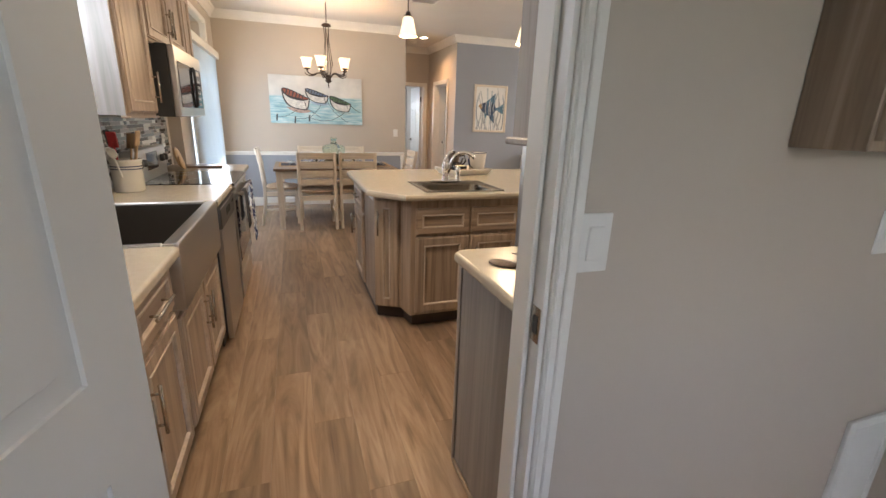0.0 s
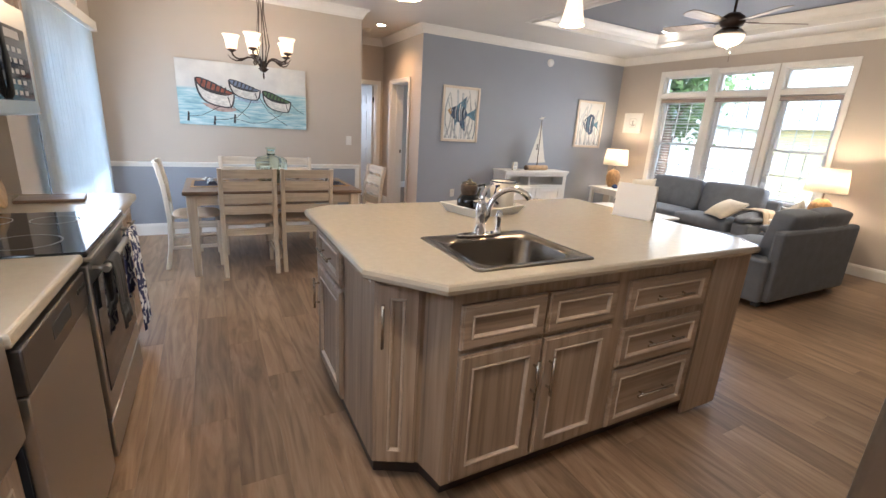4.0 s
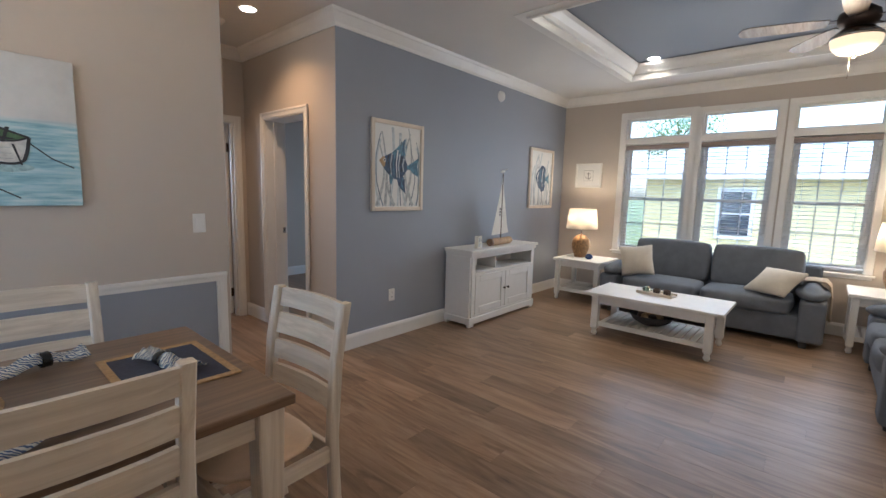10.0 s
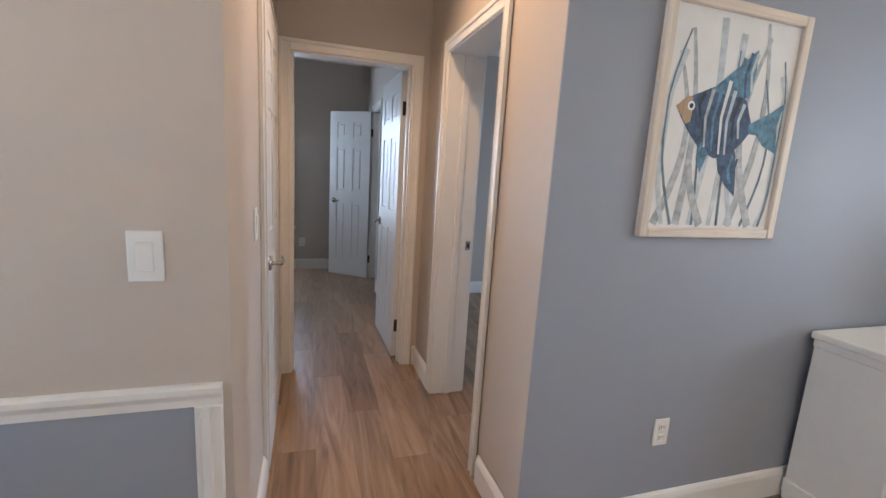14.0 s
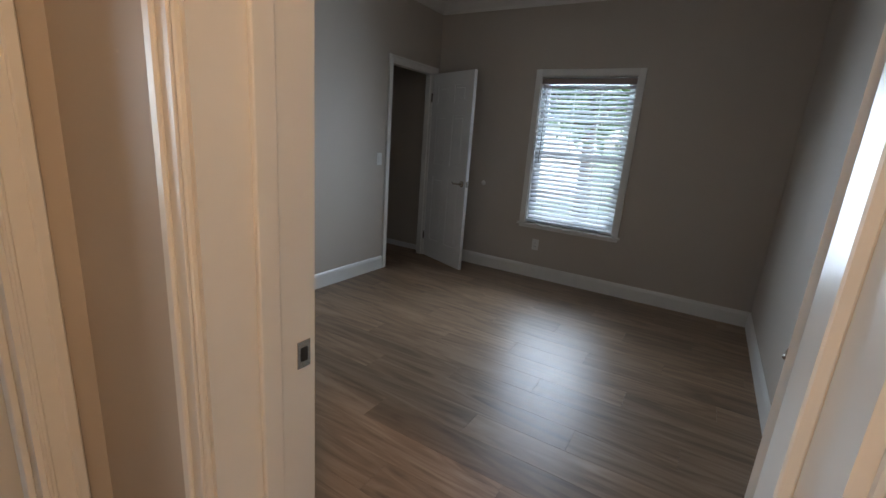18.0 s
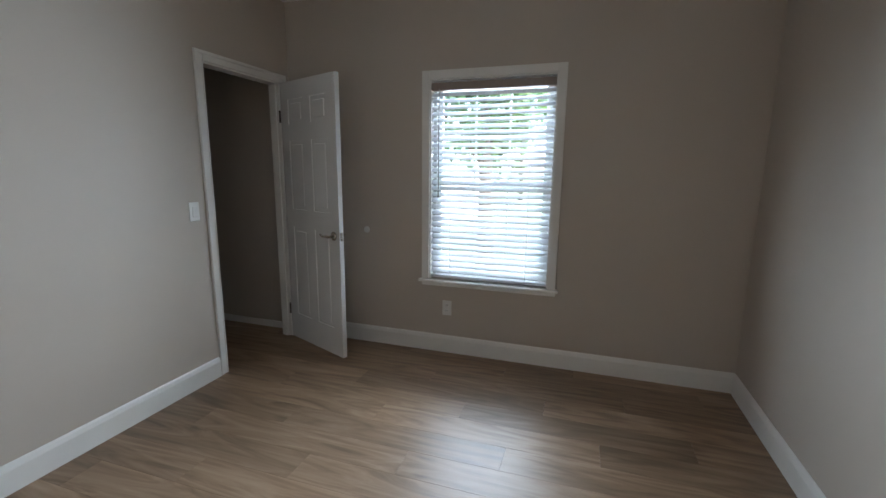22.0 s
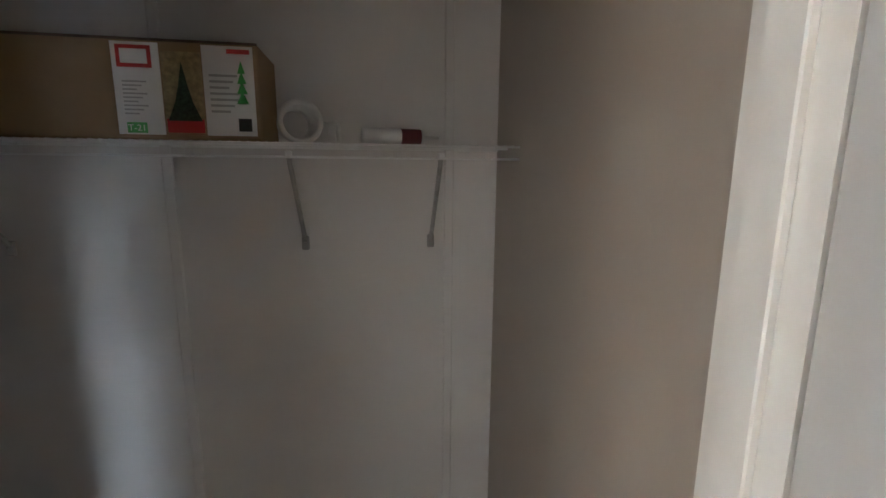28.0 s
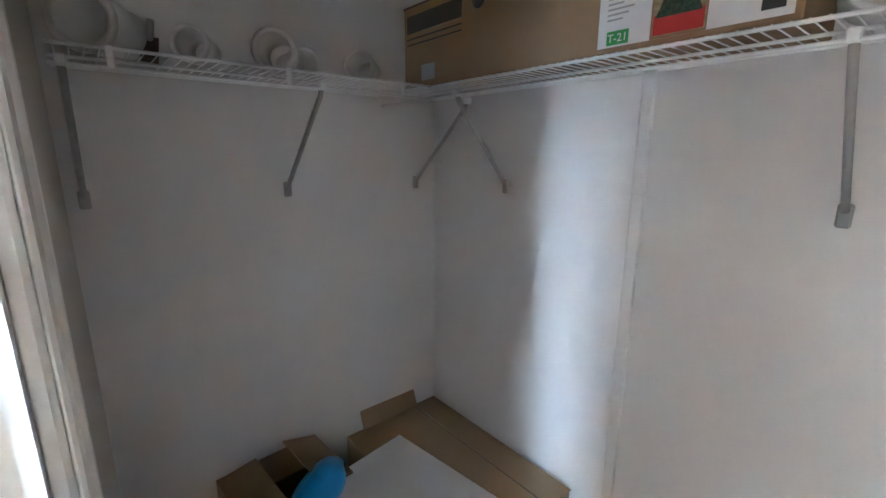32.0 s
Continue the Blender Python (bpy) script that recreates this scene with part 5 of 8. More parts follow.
wc = thing("wall_cabinet", WOOD + "deep wall cabinet over the bar worktop", "cabinet", pose(0.87, 1.90, 1.343))
part("body", nbox((-0.165, -0.178, 0.0), (0.175, 0.13, 0.96), 0.002), M_CABS, wc)
part("light_rail", nbox((-0.18, -0.178, -0.015), (0.175, 0.145, 0.004), 0.004), M_CABS, wc)
fr = thing("refrigerator", "stainless refrigerator with charcoal grey sides", "refrigerator", pose(1.51, 2.16, 0))
part("body", nbox((-0.46, -0.435, 0.03), (0.45, 0.365, 1.78), 0.006), M_FRIDGE, fr)
for nm, xa, xb in (("door_left", -0.458, -0.006), ("door_right", 0.006, 0.448)):
    dd = part(nm, nbox((xa, 0.375, 0.62), (xb, 0.45, 1.775), 0.015, 3), M_STEEL, fr)
    xh = -0.05 if xa < -0.1 else 0.05
    part("door_handle", tube(bmesh.new(), [(xh, 0.45, 0.75), (xh, 0.49, 0.78), (xh, 0.49, 1.55), (xh, 0.45, 1.58)], 0.012, 8), M_STEEL, dd)
dd = part("freezer_drawer", nbox((-0.458, 0.375, 0.06), (0.448, 0.45, 0.61), 0.015, 3), M_STEEL, fr)
part("drawer_handle", tube(bmesh.new(), [(-0.34, 0.45, 0.54), (-0.31, 0.49, 0.54), (0.31, 0.49, 0.54), (0.34, 0.45, 0.54)], 0.012, 8), M_STEEL, dd)
fc = thing("wall_cabinet", WOOD + "cabinet above the refrigerator", "cabinet", pose(1.51, 2.1, 1.84))
part("body", nbox((-0.46, -0.375, 0.0), (0.45, 0.25, 0.47), 0.002), M_CABV, fc)


# ---- mosaic backsplash ----
bs = thing("backsplash", "mosaic backsplash of grey, black and white glass strips", "backsplash", pose(W, 0, 0))
bs["kind"] = "structure"
bm = bmesh.new()
RUNS = [(1.722, 2.665, 0.915, 1.345), (2.665, 3.545, 0.915, 1.08), (3.545, 5.60, 0.915, 1.35)]
for ya, yb, za, zb in RUNS:
    box(bm, (0.001, ya, za), (0.005, yb, zb))
part("grout_bed", bm, M_GROUT, bs)
rng = random.Random(7)
tile_me = {}
TILES = [(M_T1, 7), (M_T2, 5), (M_T3, 3), (M_T4, 2), (M_T5, 4)]
bag = [m for m, k in TILES for _ in range(k)]
spare = bmesh.new()
count = 0
for ya, yb, za, zb in RUNS:
    z = za + 0.001
    while z + 0.022 < zb:
        y = ya + 0.001 
        while y < yb - 0.012:
            L = rng.choice((0.06, 0.09, 0.12, 0.18))
            L = min(L, yb - 0.001 - y)
            mt = rng.choice(bag)
            if 2.3 < y and count < 300 and L > 0.055:
                key = (round(L, 3), mt.name)
                if key not in tile_me:
                    tile_me[key] = mesh_of("tile", nbox((0.005, 0, 0), (0.0085, L - 0.002, 0.0225), 0.0008), mt)
                t = new("tile", tile_me[key])
                t.parent = bs
                t.location = (0, y, z)
                count += 1
            else:
                box(spare, (0.005, y, z), (0.0085, y + L - 0.002, z + 0.0225))
            y += L
        z += 0.0247
tagged(part("tile_field", spare, M_TMIX, bs), kind="stuff")


# ---- plates on walls ----
def plate(m, kind, label):
    """Switch or outlet plate: local x across, z up, faces -y."""
    o = thing("light_switch" if kind == "switch" else "wall_outlet", label, "switch" if kind == "switch" else "outlet", m)
    part("plate", nbox((-0.036, -0.006, -0.058), (0.036, 0.0, 0.058), 0.003, 2), M_PLATE, o)
    if kind == "switch":
        part("rocker", shift(nbox((-0.017, -0.010, -0.034), (0.017, -0.005, 0.034), 0.002), Matrix.Rotation(radians(3), 4, "X")), M_PLATE, o)
    else:
        for z in (-0.022, 0.022):
            s = part("socket", nbox((-0.016, -0.0085, z - 0.014), (0.016, -0.005, z + 0.014), 0.003), M_PLATE, o)
            for x in (-0.006, 0.006):
                part("slot", nbox((x - 0.001, -0.0092, z - 0.003), (x + 0.001, -0.0083, z + 0.007)), M_SLOT, s)
    return o


NORTH = Matrix.Rotation(radians(180), 4, "Z")
SW, OU = "white rocker light switch on the wall", "white duplex outlet on the wall"
plate(at(1.778, N0 - 0.0003, 1.155), "switch", SW)
plate(at(1.409, N0 - 0.0056, 0.43), "outlet", OU)
plate(at(3.475, 8.4045, 0.41), "outlet", OU)
plate(at(5.86, 11.7695, 1.125), "switch", SW)
plate(at(4.73, 11.7695, 0.40), "outlet", OU)
plate(at(E_ - 0.0003, 10.435, 0.355, WEST), "outlet", OU)
plate(at(1.9453, 8.80, 1.16, EAST), "switch", SW)
plate(at(0.672, 1.6097, 1.17), "switch", SW)
plate(at(1.575, 1.6097, 1.145), "switch", SW)
plate(at(W + 0.0087, 3.62, 1.19, EAST), "outlet", OU)
plate(at(W + 0.0087, 5.40, 1.14, EAST), "outlet", OU)
plate(at(WD + 0.0053, 8.0, 0.40, EAST), "outlet", OU)
plate(at(2.05, NEND - 0.0003, 0.36), "outlet", OU)
o = thing("wall_bumper", "small round white door bumper on the wall", "door stop", at(E_, 11.105, 0.925))
part("disc", shift(lathe(bmesh.new(), [(0, 0.006), (0.018, 0.005), (0.026, 0.0)], 16), Matrix.Rotation(radians(-90), 4, "Y")), M_PLATE, o)

# low wall vent in the utility room and the cabinet beside it
v = thing("wall_vent", "white louvred return air vent low on the wall", "vent", at(1.826, 1.61, 0.037))
bm = bmesh.new()
for a, b in (((-0.12, 0), (-0.09, 0.5)), ((0.09, 0), (0.12, 0.5)), ((-0.09, 0), (0.09, 0.03)), ((-0.09, 0.47), (0.09, 0.5))):
    box(bm, (a[0], -0.012, a[1]), (b[0], 0, b[1]), 0.002)
part("frame", bm, M_PLATE, v)
# thin black sheet gives the gaps between louvres their shade; no duct is modelled
part("backing", nbox((-0.09, -0.0015, 0.03), (0.09, -0.0003, 0.47)), M_SLOT, v, "black sheet behind the louvres, in place of shade")
for i in range(33):
    part("slat", shift(nbox((-0.09, -0.006, -0.0008), (0.09, 0.004, 0.0008)), at(0, -0.006, 0.038 + i * 0.0132) @ Matrix.Rotation(radians(35), 4, "X")), M_PLATE, v)
wc = thing("wall_cabinet", WOOD + "wall cabinet in the utility room", "cabinet", at(1.585, 1.45, 1.353))
part("body", nbox((-0.45, 0.02, 0), (0.43, 0.159, 0.9), 0.002), M_CABV, wc)
front(wc, at(-0.44, 0.0, 0.02), 0.42, 0.86, "door", "vr")
front(wc, at(-0.01, 0.0, 0.02), 0.42, 0.86, "door", "vl")

# ---- worktop things ----
cr = thing("utensil_crock", "cream stoneware crock with a blue band, full of utensils", "crock", pose(-0.80, 4.02, 0.915))
bm = lathe(bmesh.new(), [(0, 0.0), (0.075, 0.0), (0.08, 0.006), (0.08, 0.17), (0.084, 0.176), (0.084, 0.19), (0.072, 0.19), (0.070, 0.02), (0, 0.02)], 28)
part("jar", bm, M_CREAMW, cr)
for zb in (0.132, 0.147):
    part("band", lathe(bmesh.new(), [(0.0803, zb), (0.0808, zb + 0.001), (0.0808, zb + 0.005), (0.0803, zb + 0.006)], 28), M_NAVY, cr, "thin dark blue band")
for nm, x, y, tx, ty, L, mt, kind in (("wooden_spoon", 0.02, 0.03, 0.06, 0.05, 0.30, M_BAMBOO, 1), ("wooden_spatula", 0.03, -0.01, 0.09, -0.02, 0.31, M_BAMBOO, 2), ("wooden_fork", 0.0, 0.04, 0.02, 0.10, 0.29, M_BAMBOO, 2),
                                      ("red_spatula", -0.02, -0.02, -0.03, -0.06, 0.30, M_RED, 2), ("black_turner", -0.03, 0.02, -0.06, -0.02, 0.31, M_DARK, 2), ("white_ladle", 0.0, -0.05, -0.02, -0.16, 0.26, M_CREAMW, 1)):
    d = Vector((tx - x, ty - y, L)).normalized()
    p0, p1 = Vector((x, y, 0.03)), Vector((x, y, 0.03)) + d * (L - 0.04)
    bm = tube(bmesh.new(), [p0, p1], 0.006, 6)
    q = d.to_track_quat("Z", "Y").to_matrix().to_4x4()
    if kind == 1:
        h = lathe(bmesh.new(), [(0, -0.035), (0.018, -0.025), (0.026, 0.0), (0.022, 0.025), (0, 0.036)], 12)
        shift(h, Matrix.Diagonal((1, 0.35, 1, 1)))
    else:
        h = nbox((-0.028, -0.004, -0.03), (0.028, 0.004, 0.06), 0.004)
    shift(h, Matrix.Translation(p1) @ q)
    tmp = bpy.data.meshes.new("tmp")
    h.to_mesh(tmp)
    h.free()
    bm.from_mesh(tmp)
    bpy.data.meshes.remove(tmp)
    part(nm, bm, mt, cr)
cb = thing("cutting_board", "small dark wooden cutting board on the worktop", "board", pose(-0.61, 5.36, 0.9155, 0, 0, 8))
part("board", nbox((-0.14, -0.09, 0), (0.14, 0.09, 0.016), 0.005, 2), M_TABLETOP, cb)
bl = thing("board_stack", "two round bamboo boards leaning by the stove", "board", pose(-0.84, 5.20, 0.9155, 0, 0, 0))
part("board", shift(lathe(bmesh.new(), [(0, 0), (0.085, 0), (0.09, 0.006), (0.085, 0.013), (0, 0.013)], 24), at(0.05, 0.04, 0.088) @ Matrix.Rotation(radians(76), 4, "Y")), M_BAMBOO, bl)
part("board", shift(lathe(bmesh.new(), [(0, 0), (0.055, 0), (0.06, 0.006), (0.055, 0.013), (0, 0.013)], 24), at(0.09, -0.06, 0.058) @ Matrix.Rotation(radians(74), 4, "Y")), M_BAMBOO, bl)

# serving tray with tea things on the island
TX, TY = 1.56, 4.56
tr = thing("serving_tray", "white serving tray with raised sides on the island", "tray", pose(TX, TY, 0.9355, 0, 0, 15))
part("base", nbox((-0.175, -0.125, 0), (0.175, 0.125, 0.010), 0.003), M_BAMBOO, tr, "natural wood tray floor")
for k, (px, py, rz, L) in enumerate(((0, -0.125, 0, 0.175), (0, 0.125, 180, 0.175), (0.175, 0, 90, 0.125), (-0.175, 0, -90, 0.125))):
    bm = bmesh.new()
    lo, hi = L - 0.001, L + 0.031
    vs = [bm.verts.new(v) for v in ((-lo, 0, 0), (lo, 0, 0), (hi, -0.032, 0.05), (-hi, -0.032, 0.05), (-lo, 0.010, 0.002), (lo, 0.010, 0.002), (hi, -0.022, 0.052), (-hi, -0.022, 0.052))]
    for f in ((3, 2, 1, 0), (4, 5, 6, 7), (0, 1, 5, 4), (2, 3, 7, 6), (1, 2, 6, 5), (3, 0, 4, 7)):
        bm.faces.new([vs[q] for q in f])
    part("side", shift(bm, at(px, py, 0) @ Matrix.Rotation(radians(rz), 4, "Z")), M_WHITEWOOD, tr)
kt = thing("tea_kettle", "glass and glossy black tea kettle on the tray", "kettle", pose(TX - 0.075, TY + 0.045, 0.946))
part("body", lathe(bmesh.new(), [(0, 0), (0.055, 0.0), (0.068, 0.02), (0.068, 0.055), (0.05, 0.085), (0.044, 0.09)], 22), M_BLACKGLAZE, kt)
part("neck", lathe(bmesh.new(), [(0.044, 0.09), (0.05, 0.11), (0.052, 0.135), (0.046, 0.15), (0.043, 0.15), (0.048, 0.134), (0.046, 0.11), (0.041, 0.092)], 22), M_PEWTER, kt, "pale metal neck")
part("lid", lathe(bmesh.new(), [(0.046, 0.150), (0.04, 0.16), (0.012, 0.166), (0.013, 0.178), (0, 0.182)], 20), M_BLACKGLAZE, kt)
part("spout", tube(bmesh.new(), [(0.05, 0.02, 0.05), (0.085, 0.03, 0.08), (0.10, 0.034, 0.12)], [0.014, 0.010, 0.007], 8), M_BLACKGLAZE, kt)
part("handle", tube(bmesh.new(), [(0.046, -0.02, 0.14), (0.085, -0.03, 0.15), (0.10, -0.034, 0.10), (0.066, -0.022, 0.05)], 0.008, 8), M_BLACKGLAZE, kt)
cp = thing("cup", "black cup with a pale inside and wooden handle", "cup", pose(TX - 0.055, TY - 0.075, 0.946))
part("bowl", lathe(bmesh.new(), [(0, 0), (0.036, 0), (0.052, 0.018), (0.056, 0.066), (0.052, 0.067)], 22), M_BLACKGLAZE, cp)
part("lining", lathe(bmesh.new(), [(0.052, 0.067), (0.049, 0.05), (0.044, 0.02), (0, 0.012)], 22), M_CREAMW, cp, "cream glazed inside")
part("handle", tube(bmesh.new(), [(-0.03, -0.048, 0.03), (0.02, -0.064, 0.032), (0.06, -0.055, 0.03)], [0.011, 0.013, 0.010], 8), M_BAMBOO, cp, "wooden handle")
pt = thing("enamel_pitcher", "white enamel pitcher with dark rim on the tray", "pitcher", pose(TX + 0.115, TY - 0.03, 0.946))
part("body", lathe(bmesh.new(), [(0, 0), (0.058, 0), (0.064, 0.006), (0.074, 0.10), (0.081, 0.175), (0.077, 0.175), (0.070, 0.10), (0.058, 0.012), (0, 0.010)], 28), M_CREAMW, pt)
part("rim", lathe(bmesh.new(), [(0.077, 0.174), (0.082, 0.173), (0.084, 0.177), (0.081, 0.180), (0.077, 0.178)], 28), M_NAVY, pt, "dark blue rim")
part("handle", tube(bmesh.new(), [(-0.062, -0.044, 0.155), (-0.095, -0.066, 0.158), (-0.108, -0.076, 0.12), (-0.095, -0.066, 0.07), (-0.056, -0.038, 0.05)], 0.0075, 8), M_NAVY, pt, "dark blue handle")
cd = thing("folded_card", "blank white folded card standing on the island", "card", pose(2.47, 4.23, 0.9355, 0, 0, 108))
for s in (-1, 1):
    part("leaf", shift(nbox((-0.12, -0.0006, 0), (0.12, 0.0006, 0.21)), at(0, s * 0.035, 0) @ Matrix.Rotation(radians(s * 9.3), 4, "X")), M_WHITE, cd)
lb = thing("paper_tag", "white paper tag stuck on the island side", "label", at(0.6335, 3.93, 0.85, WEST))
part("sheet", nbox((-0.09, -0.0, 0.0), (0.09, 0.001, 0.044)), M_WHITE, lb)
# spoon and dried stem on the bar worktop
sp = thing("serving_spoon", "large tarnished metal spoon lying on the worktop", "spoon", pose(0.79, 2.19, 0.9165, 0, 0, -52))
bm = shift(lathe(bmesh.new(), [(0, -0.055), (0.018, -0.046), (0.032, -0.02), (0.034, 0.01), (0.024, 0.04), (0.008, 0.055), (0, 0.056)], 18), at(0, 0, 0.012) @ Matrix.Rotation(radians(90), 4, "Y") @ Matrix.Diagonal((0.34, 1, 1, 1)))
part("bowl", bm, M_PEWTER, sp)
part("handle", tube(bmesh.new(), [(0.05, 0, 0.010), (0.09, 0, 0.016), (0.2, 0, 0.008), (0.32, 0, 0.006)], [0.006, 0.004, 0.004, 0.006], 8), M_PEWTER, sp)
sp2 = thing("serving_fork", "slim tarnished metal fork lying on the worktop", "fork", pose(0.88, 2.30, 0.9165, 0, 0, -50))
part("handle", tube(bmesh.new(), [(0, 0, 0.006), (0.12, 0.004, 0.008), (0.22, 0, 0.007)], [0.005, 0.004, 0.006], 8), M_PEWTER, sp2)
part("head", shift(lathe(bmesh.new(), [(0, -0.05), (0.014, -0.03), (0.018, 0.01), (0.010, 0.04), (0, 0.05)], 10), at(0.26, 0, 0.008) @ Matrix.Rotation(radians(90), 4, "Y") @ Matrix.Diagonal((0.4, 1, 1, 1))), M_PEWTER, sp2)


# ---- dining ----
def dining_chair(m, label):
    """Sitter faces +y; back at -y."""
    c = thing("dining_chair", label, "chair", m, "chairs round the dining table")
    hw, sd = 0.215, 0.40
    for s in (-1, 1):
        pts = [(-0.255, 0.0), (-0.215, 0.22), (-0.205, 0.46), (-0.225, 0.75), (-0.266, 0.965)]
        bm = bmesh.new()
        rows = []
        for y, z in pts:
            rows.append([bm.verts.new((s * hw + dx, y + dy, z)) for dx, dy in ((-0.019, -0.02), (0.019, -0.02), (0.019, 0.02), (-0.019, 0.02))])
        for p, q in zip(rows, rows[1:]):
            for i in range(4):
                bm.faces.new((p[i], p[(i + 1) % 4], q[(i + 1) % 4], q[i]))
        bm.faces.new(rows[0][::-1])
        bm.faces.new(rows[-1])
        bmesh.ops.bevel(bm, geom=[e for e in bm.edges if abs(e.verts[0].co.z - e.verts[1].co.z) > 0.05], offset=0.005, segments=1, affect="EDGES")
        part("back_leg", bm, M_WASH, c)
        bm = bmesh.new()
        lo = [(-0.016, -0.016), (0.016, -0.016), (0.016, 0.016), (-0.016, 0.016)]
        a = [bm.verts.new((s * hw + x, 0.19 + y, 0)) for x, y in lo]
        b = [bm.verts.new((s * hw + x * 1.3, 0.19 + y * 1.3, 0.44)) for x, y in lo]
        for i in range(4):
            bm.faces.new((a[i], a[(i + 1) % 4], b[(i + 1) % 4], b[i]))
        bm.faces.new(a[::-1])
        bm.faces.new(b)
        part("front_leg", bm, M_WASH, c)
        part("side_rail", nbox((s * hw - 0.011, -0.19, 0.375), (s * hw + 0.011, 0.17, 0.435), 0.003), M_WASHY, c)
        part("stretcher", nbox((s * hw - 0.009, -0.20, 0.18), (s * hw + 0.009, 0.175, 0.21), 0.003), M_WASHY, c)
    part("front_rail", nbox((-hw + 0.02, 0.18, 0.375), (hw - 0.02, 0.202, 0.435), 0.003), M_WASHX, c)
    part("back_rail", nbox((-hw + 0.018, -0.218, 0.368), (hw - 0.018, -0.198, 0.434), 0.003), M_WASHX, c)
    part("seat", cushion((-hw - 0.012, -0.186, 0.434), (hw + 0.012, 0.215, 0.512), 0.022, 4), M_SEAT, c)
    for za, zb in ((0.563, 0.638), (0.665, 0.743), (0.772, 0.855), (0.884, 0.958)):
        bm = bmesh.new()
        n = 7
        fr, bk = [], []
        for i in range(n):
            t = i / (n - 1) * 2 - 1
            x = t * (hw - 0.018)
            for z in (za, zb):
                yb = -0.205 - max(0, z - 0.46) * 0.10 - max(0, z - 0.75) * 0.09
                bow = -0.018 * (1 - t * t)
                rise = 0.004 * (1 - t * t) if z == zb and zb > 0.95 else 0
                fr.append(bm.verts.new((x, yb + bow + 0.009, z + rise)))
                bk.append(bm.verts.new((x, yb + bow - 0.009, z + rise)))
        for i in range(n - 1):
            a, b, d, e = 2 * i, 2 * i + 1, 2 * i + 3, 2 * i + 2
            for q in ((fr[a], fr[b], fr[d], fr[e]), (bk[e], bk[d], bk[b], bk[a]), (fr[b], bk[b], bk[d], fr[d]), (fr[e], bk[e], bk[a], fr[a])):
                bm.faces.new(q)
        for a, b in ((0, 1), (2 * n - 2, 2 * n - 1)):
            bm.faces.new((fr[a], bk[a], bk[b], fr[b]))
        part("back_slat", bm, M_WASHX, c)
    return c


CH = "whitewashed ladder-back dining chair with tan padded seat"
c0 = dining_chair(pose(0.405, 6.755, 0, 0, 0, 1), CH)
for x, y, r in ((0.915, 6.775, -1), (-0.03, 7.12, -88), (1.44, 6.90, 93), (0.44, 7.42, 180), (0.93, 7.43, 179)):
    copy_thing(c0, pose(x, y, 0, 0, 0, r))

tb = thing("dining_table", "dining table with brown top and whitewashed legs", "table", pose(0.67, 7.02, 0))
part("tabletop", nbox((-0.765, -0.465, 0.728), (0.765, 0.465, 0.76), 0.005, 2), M_TABLETOP, tb)
for s in (-1, 1):
    part("apron", nbox((-0.66, s * 0.405 - 0.011, 0.635), (0.66, s * 0.405 + 0.011, 0.727), 0.002), M_WASHX, tb)
    part("apron", nbox((s * 0.70 - 0.011, -0.36, 0.635), (s * 0.70 + 0.011, 0.36, 0.727), 0.002), M_WASHY, tb)
    for q in (-1, 1):
        bm = bmesh.new()
        a = [bm.verts.new((s * 0.70 + x * 0.030, q * 0.40 + y * 0.030, 0)) for x, y in ((-1, -1), (1, -1), (1, 1), (-1, 1))]
        b = [bm.verts.new((s * 0.70 + x * 0.041, q * 0.40 + y * 0.041, 0.727)) for x, y in ((-1, -1), (1, -1), (1, 1), (-1, 1))]
        fs = [bm.faces.new((a[i], a[(i + 1) % 4], b[(i + 1) % 4], b[i])) for i in range(4)] + [bm.faces.new(a[::-1]), bm.faces.new(b)]
        bmesh.ops.bevel(bm, geom=bm.edges[:], offset=0.004, segments=1, affect="EDGES")
        part("leg", bm, M_WASH, tb)


def placemat(x, y, r):
    p = thing("placemat", "navy woven placemat with a rattan border", "placemat", pose(x, y, 0.7604, 0, 0, r), "placemats")
    part("weave", nbox((-0.185, -0.135, 0), (0.185, 0.135, 0.004)), M_NAVYWEAVE, p)
    bm = bmesh.new()
    for a, b in (((-0.21, -0.16), (-0.185, 0.16)), ((0.185, -0.16), (0.21, 0.16)), ((-0.185, -0.16), (0.185, -0.135)), ((-0.185, 0.135), (0.185, 0.16))):
        box(bm, (*a, 0), (*b, 0.007), 0.003)
    part("border", bm, M_RATTAN, p)


def napkin(x, y, r, s=1.0):
    n = thing("napkin", "blue and white patterned napkin gathered in a ring", "napkin", pose(x, y, 0.768, 0, 0, r), "napkins")
    bm = bmesh.new()
    bmesh.ops.create_grid(bm, x_segments=18, y_segments=8, size=0.5)
    for v in bm.verts:
        u, w = v.co.x * 2, v.co.y * 2
        wide = 0.018 + 0.036 * abs(u - 0.15) ** 1.1
        v.co = Vector((u * 0.13, w * wide, 0.012 + 0.034 * (1 - w * w) * (0.65 + 0.35 * math.cos(u * 5)) + 0.007 * math.sin(w * 11 + u * 5))) * s
    for f in bm.faces:
        f.smooth = True
    ob = part("cloth", bm, M_NAPKIN, n)
    so = ob.modifiers.new("thick", "SOLIDIFY")
    so.thickness = 0.003
    part("ring", shift(lathe(bmesh.new(), [(0.030, -0.014), (0.034, -0.012), (0.034, 0.012), (0.030, 0.014), (0.030, -0.014)], 18), at(0.02, 0, 0.024) @ Matrix.Rotation(radians(90), 4, "Y") @ Matrix.Diagonal((0.75, 1.0, 1, 1))), M_BLACKGLAZE, n)


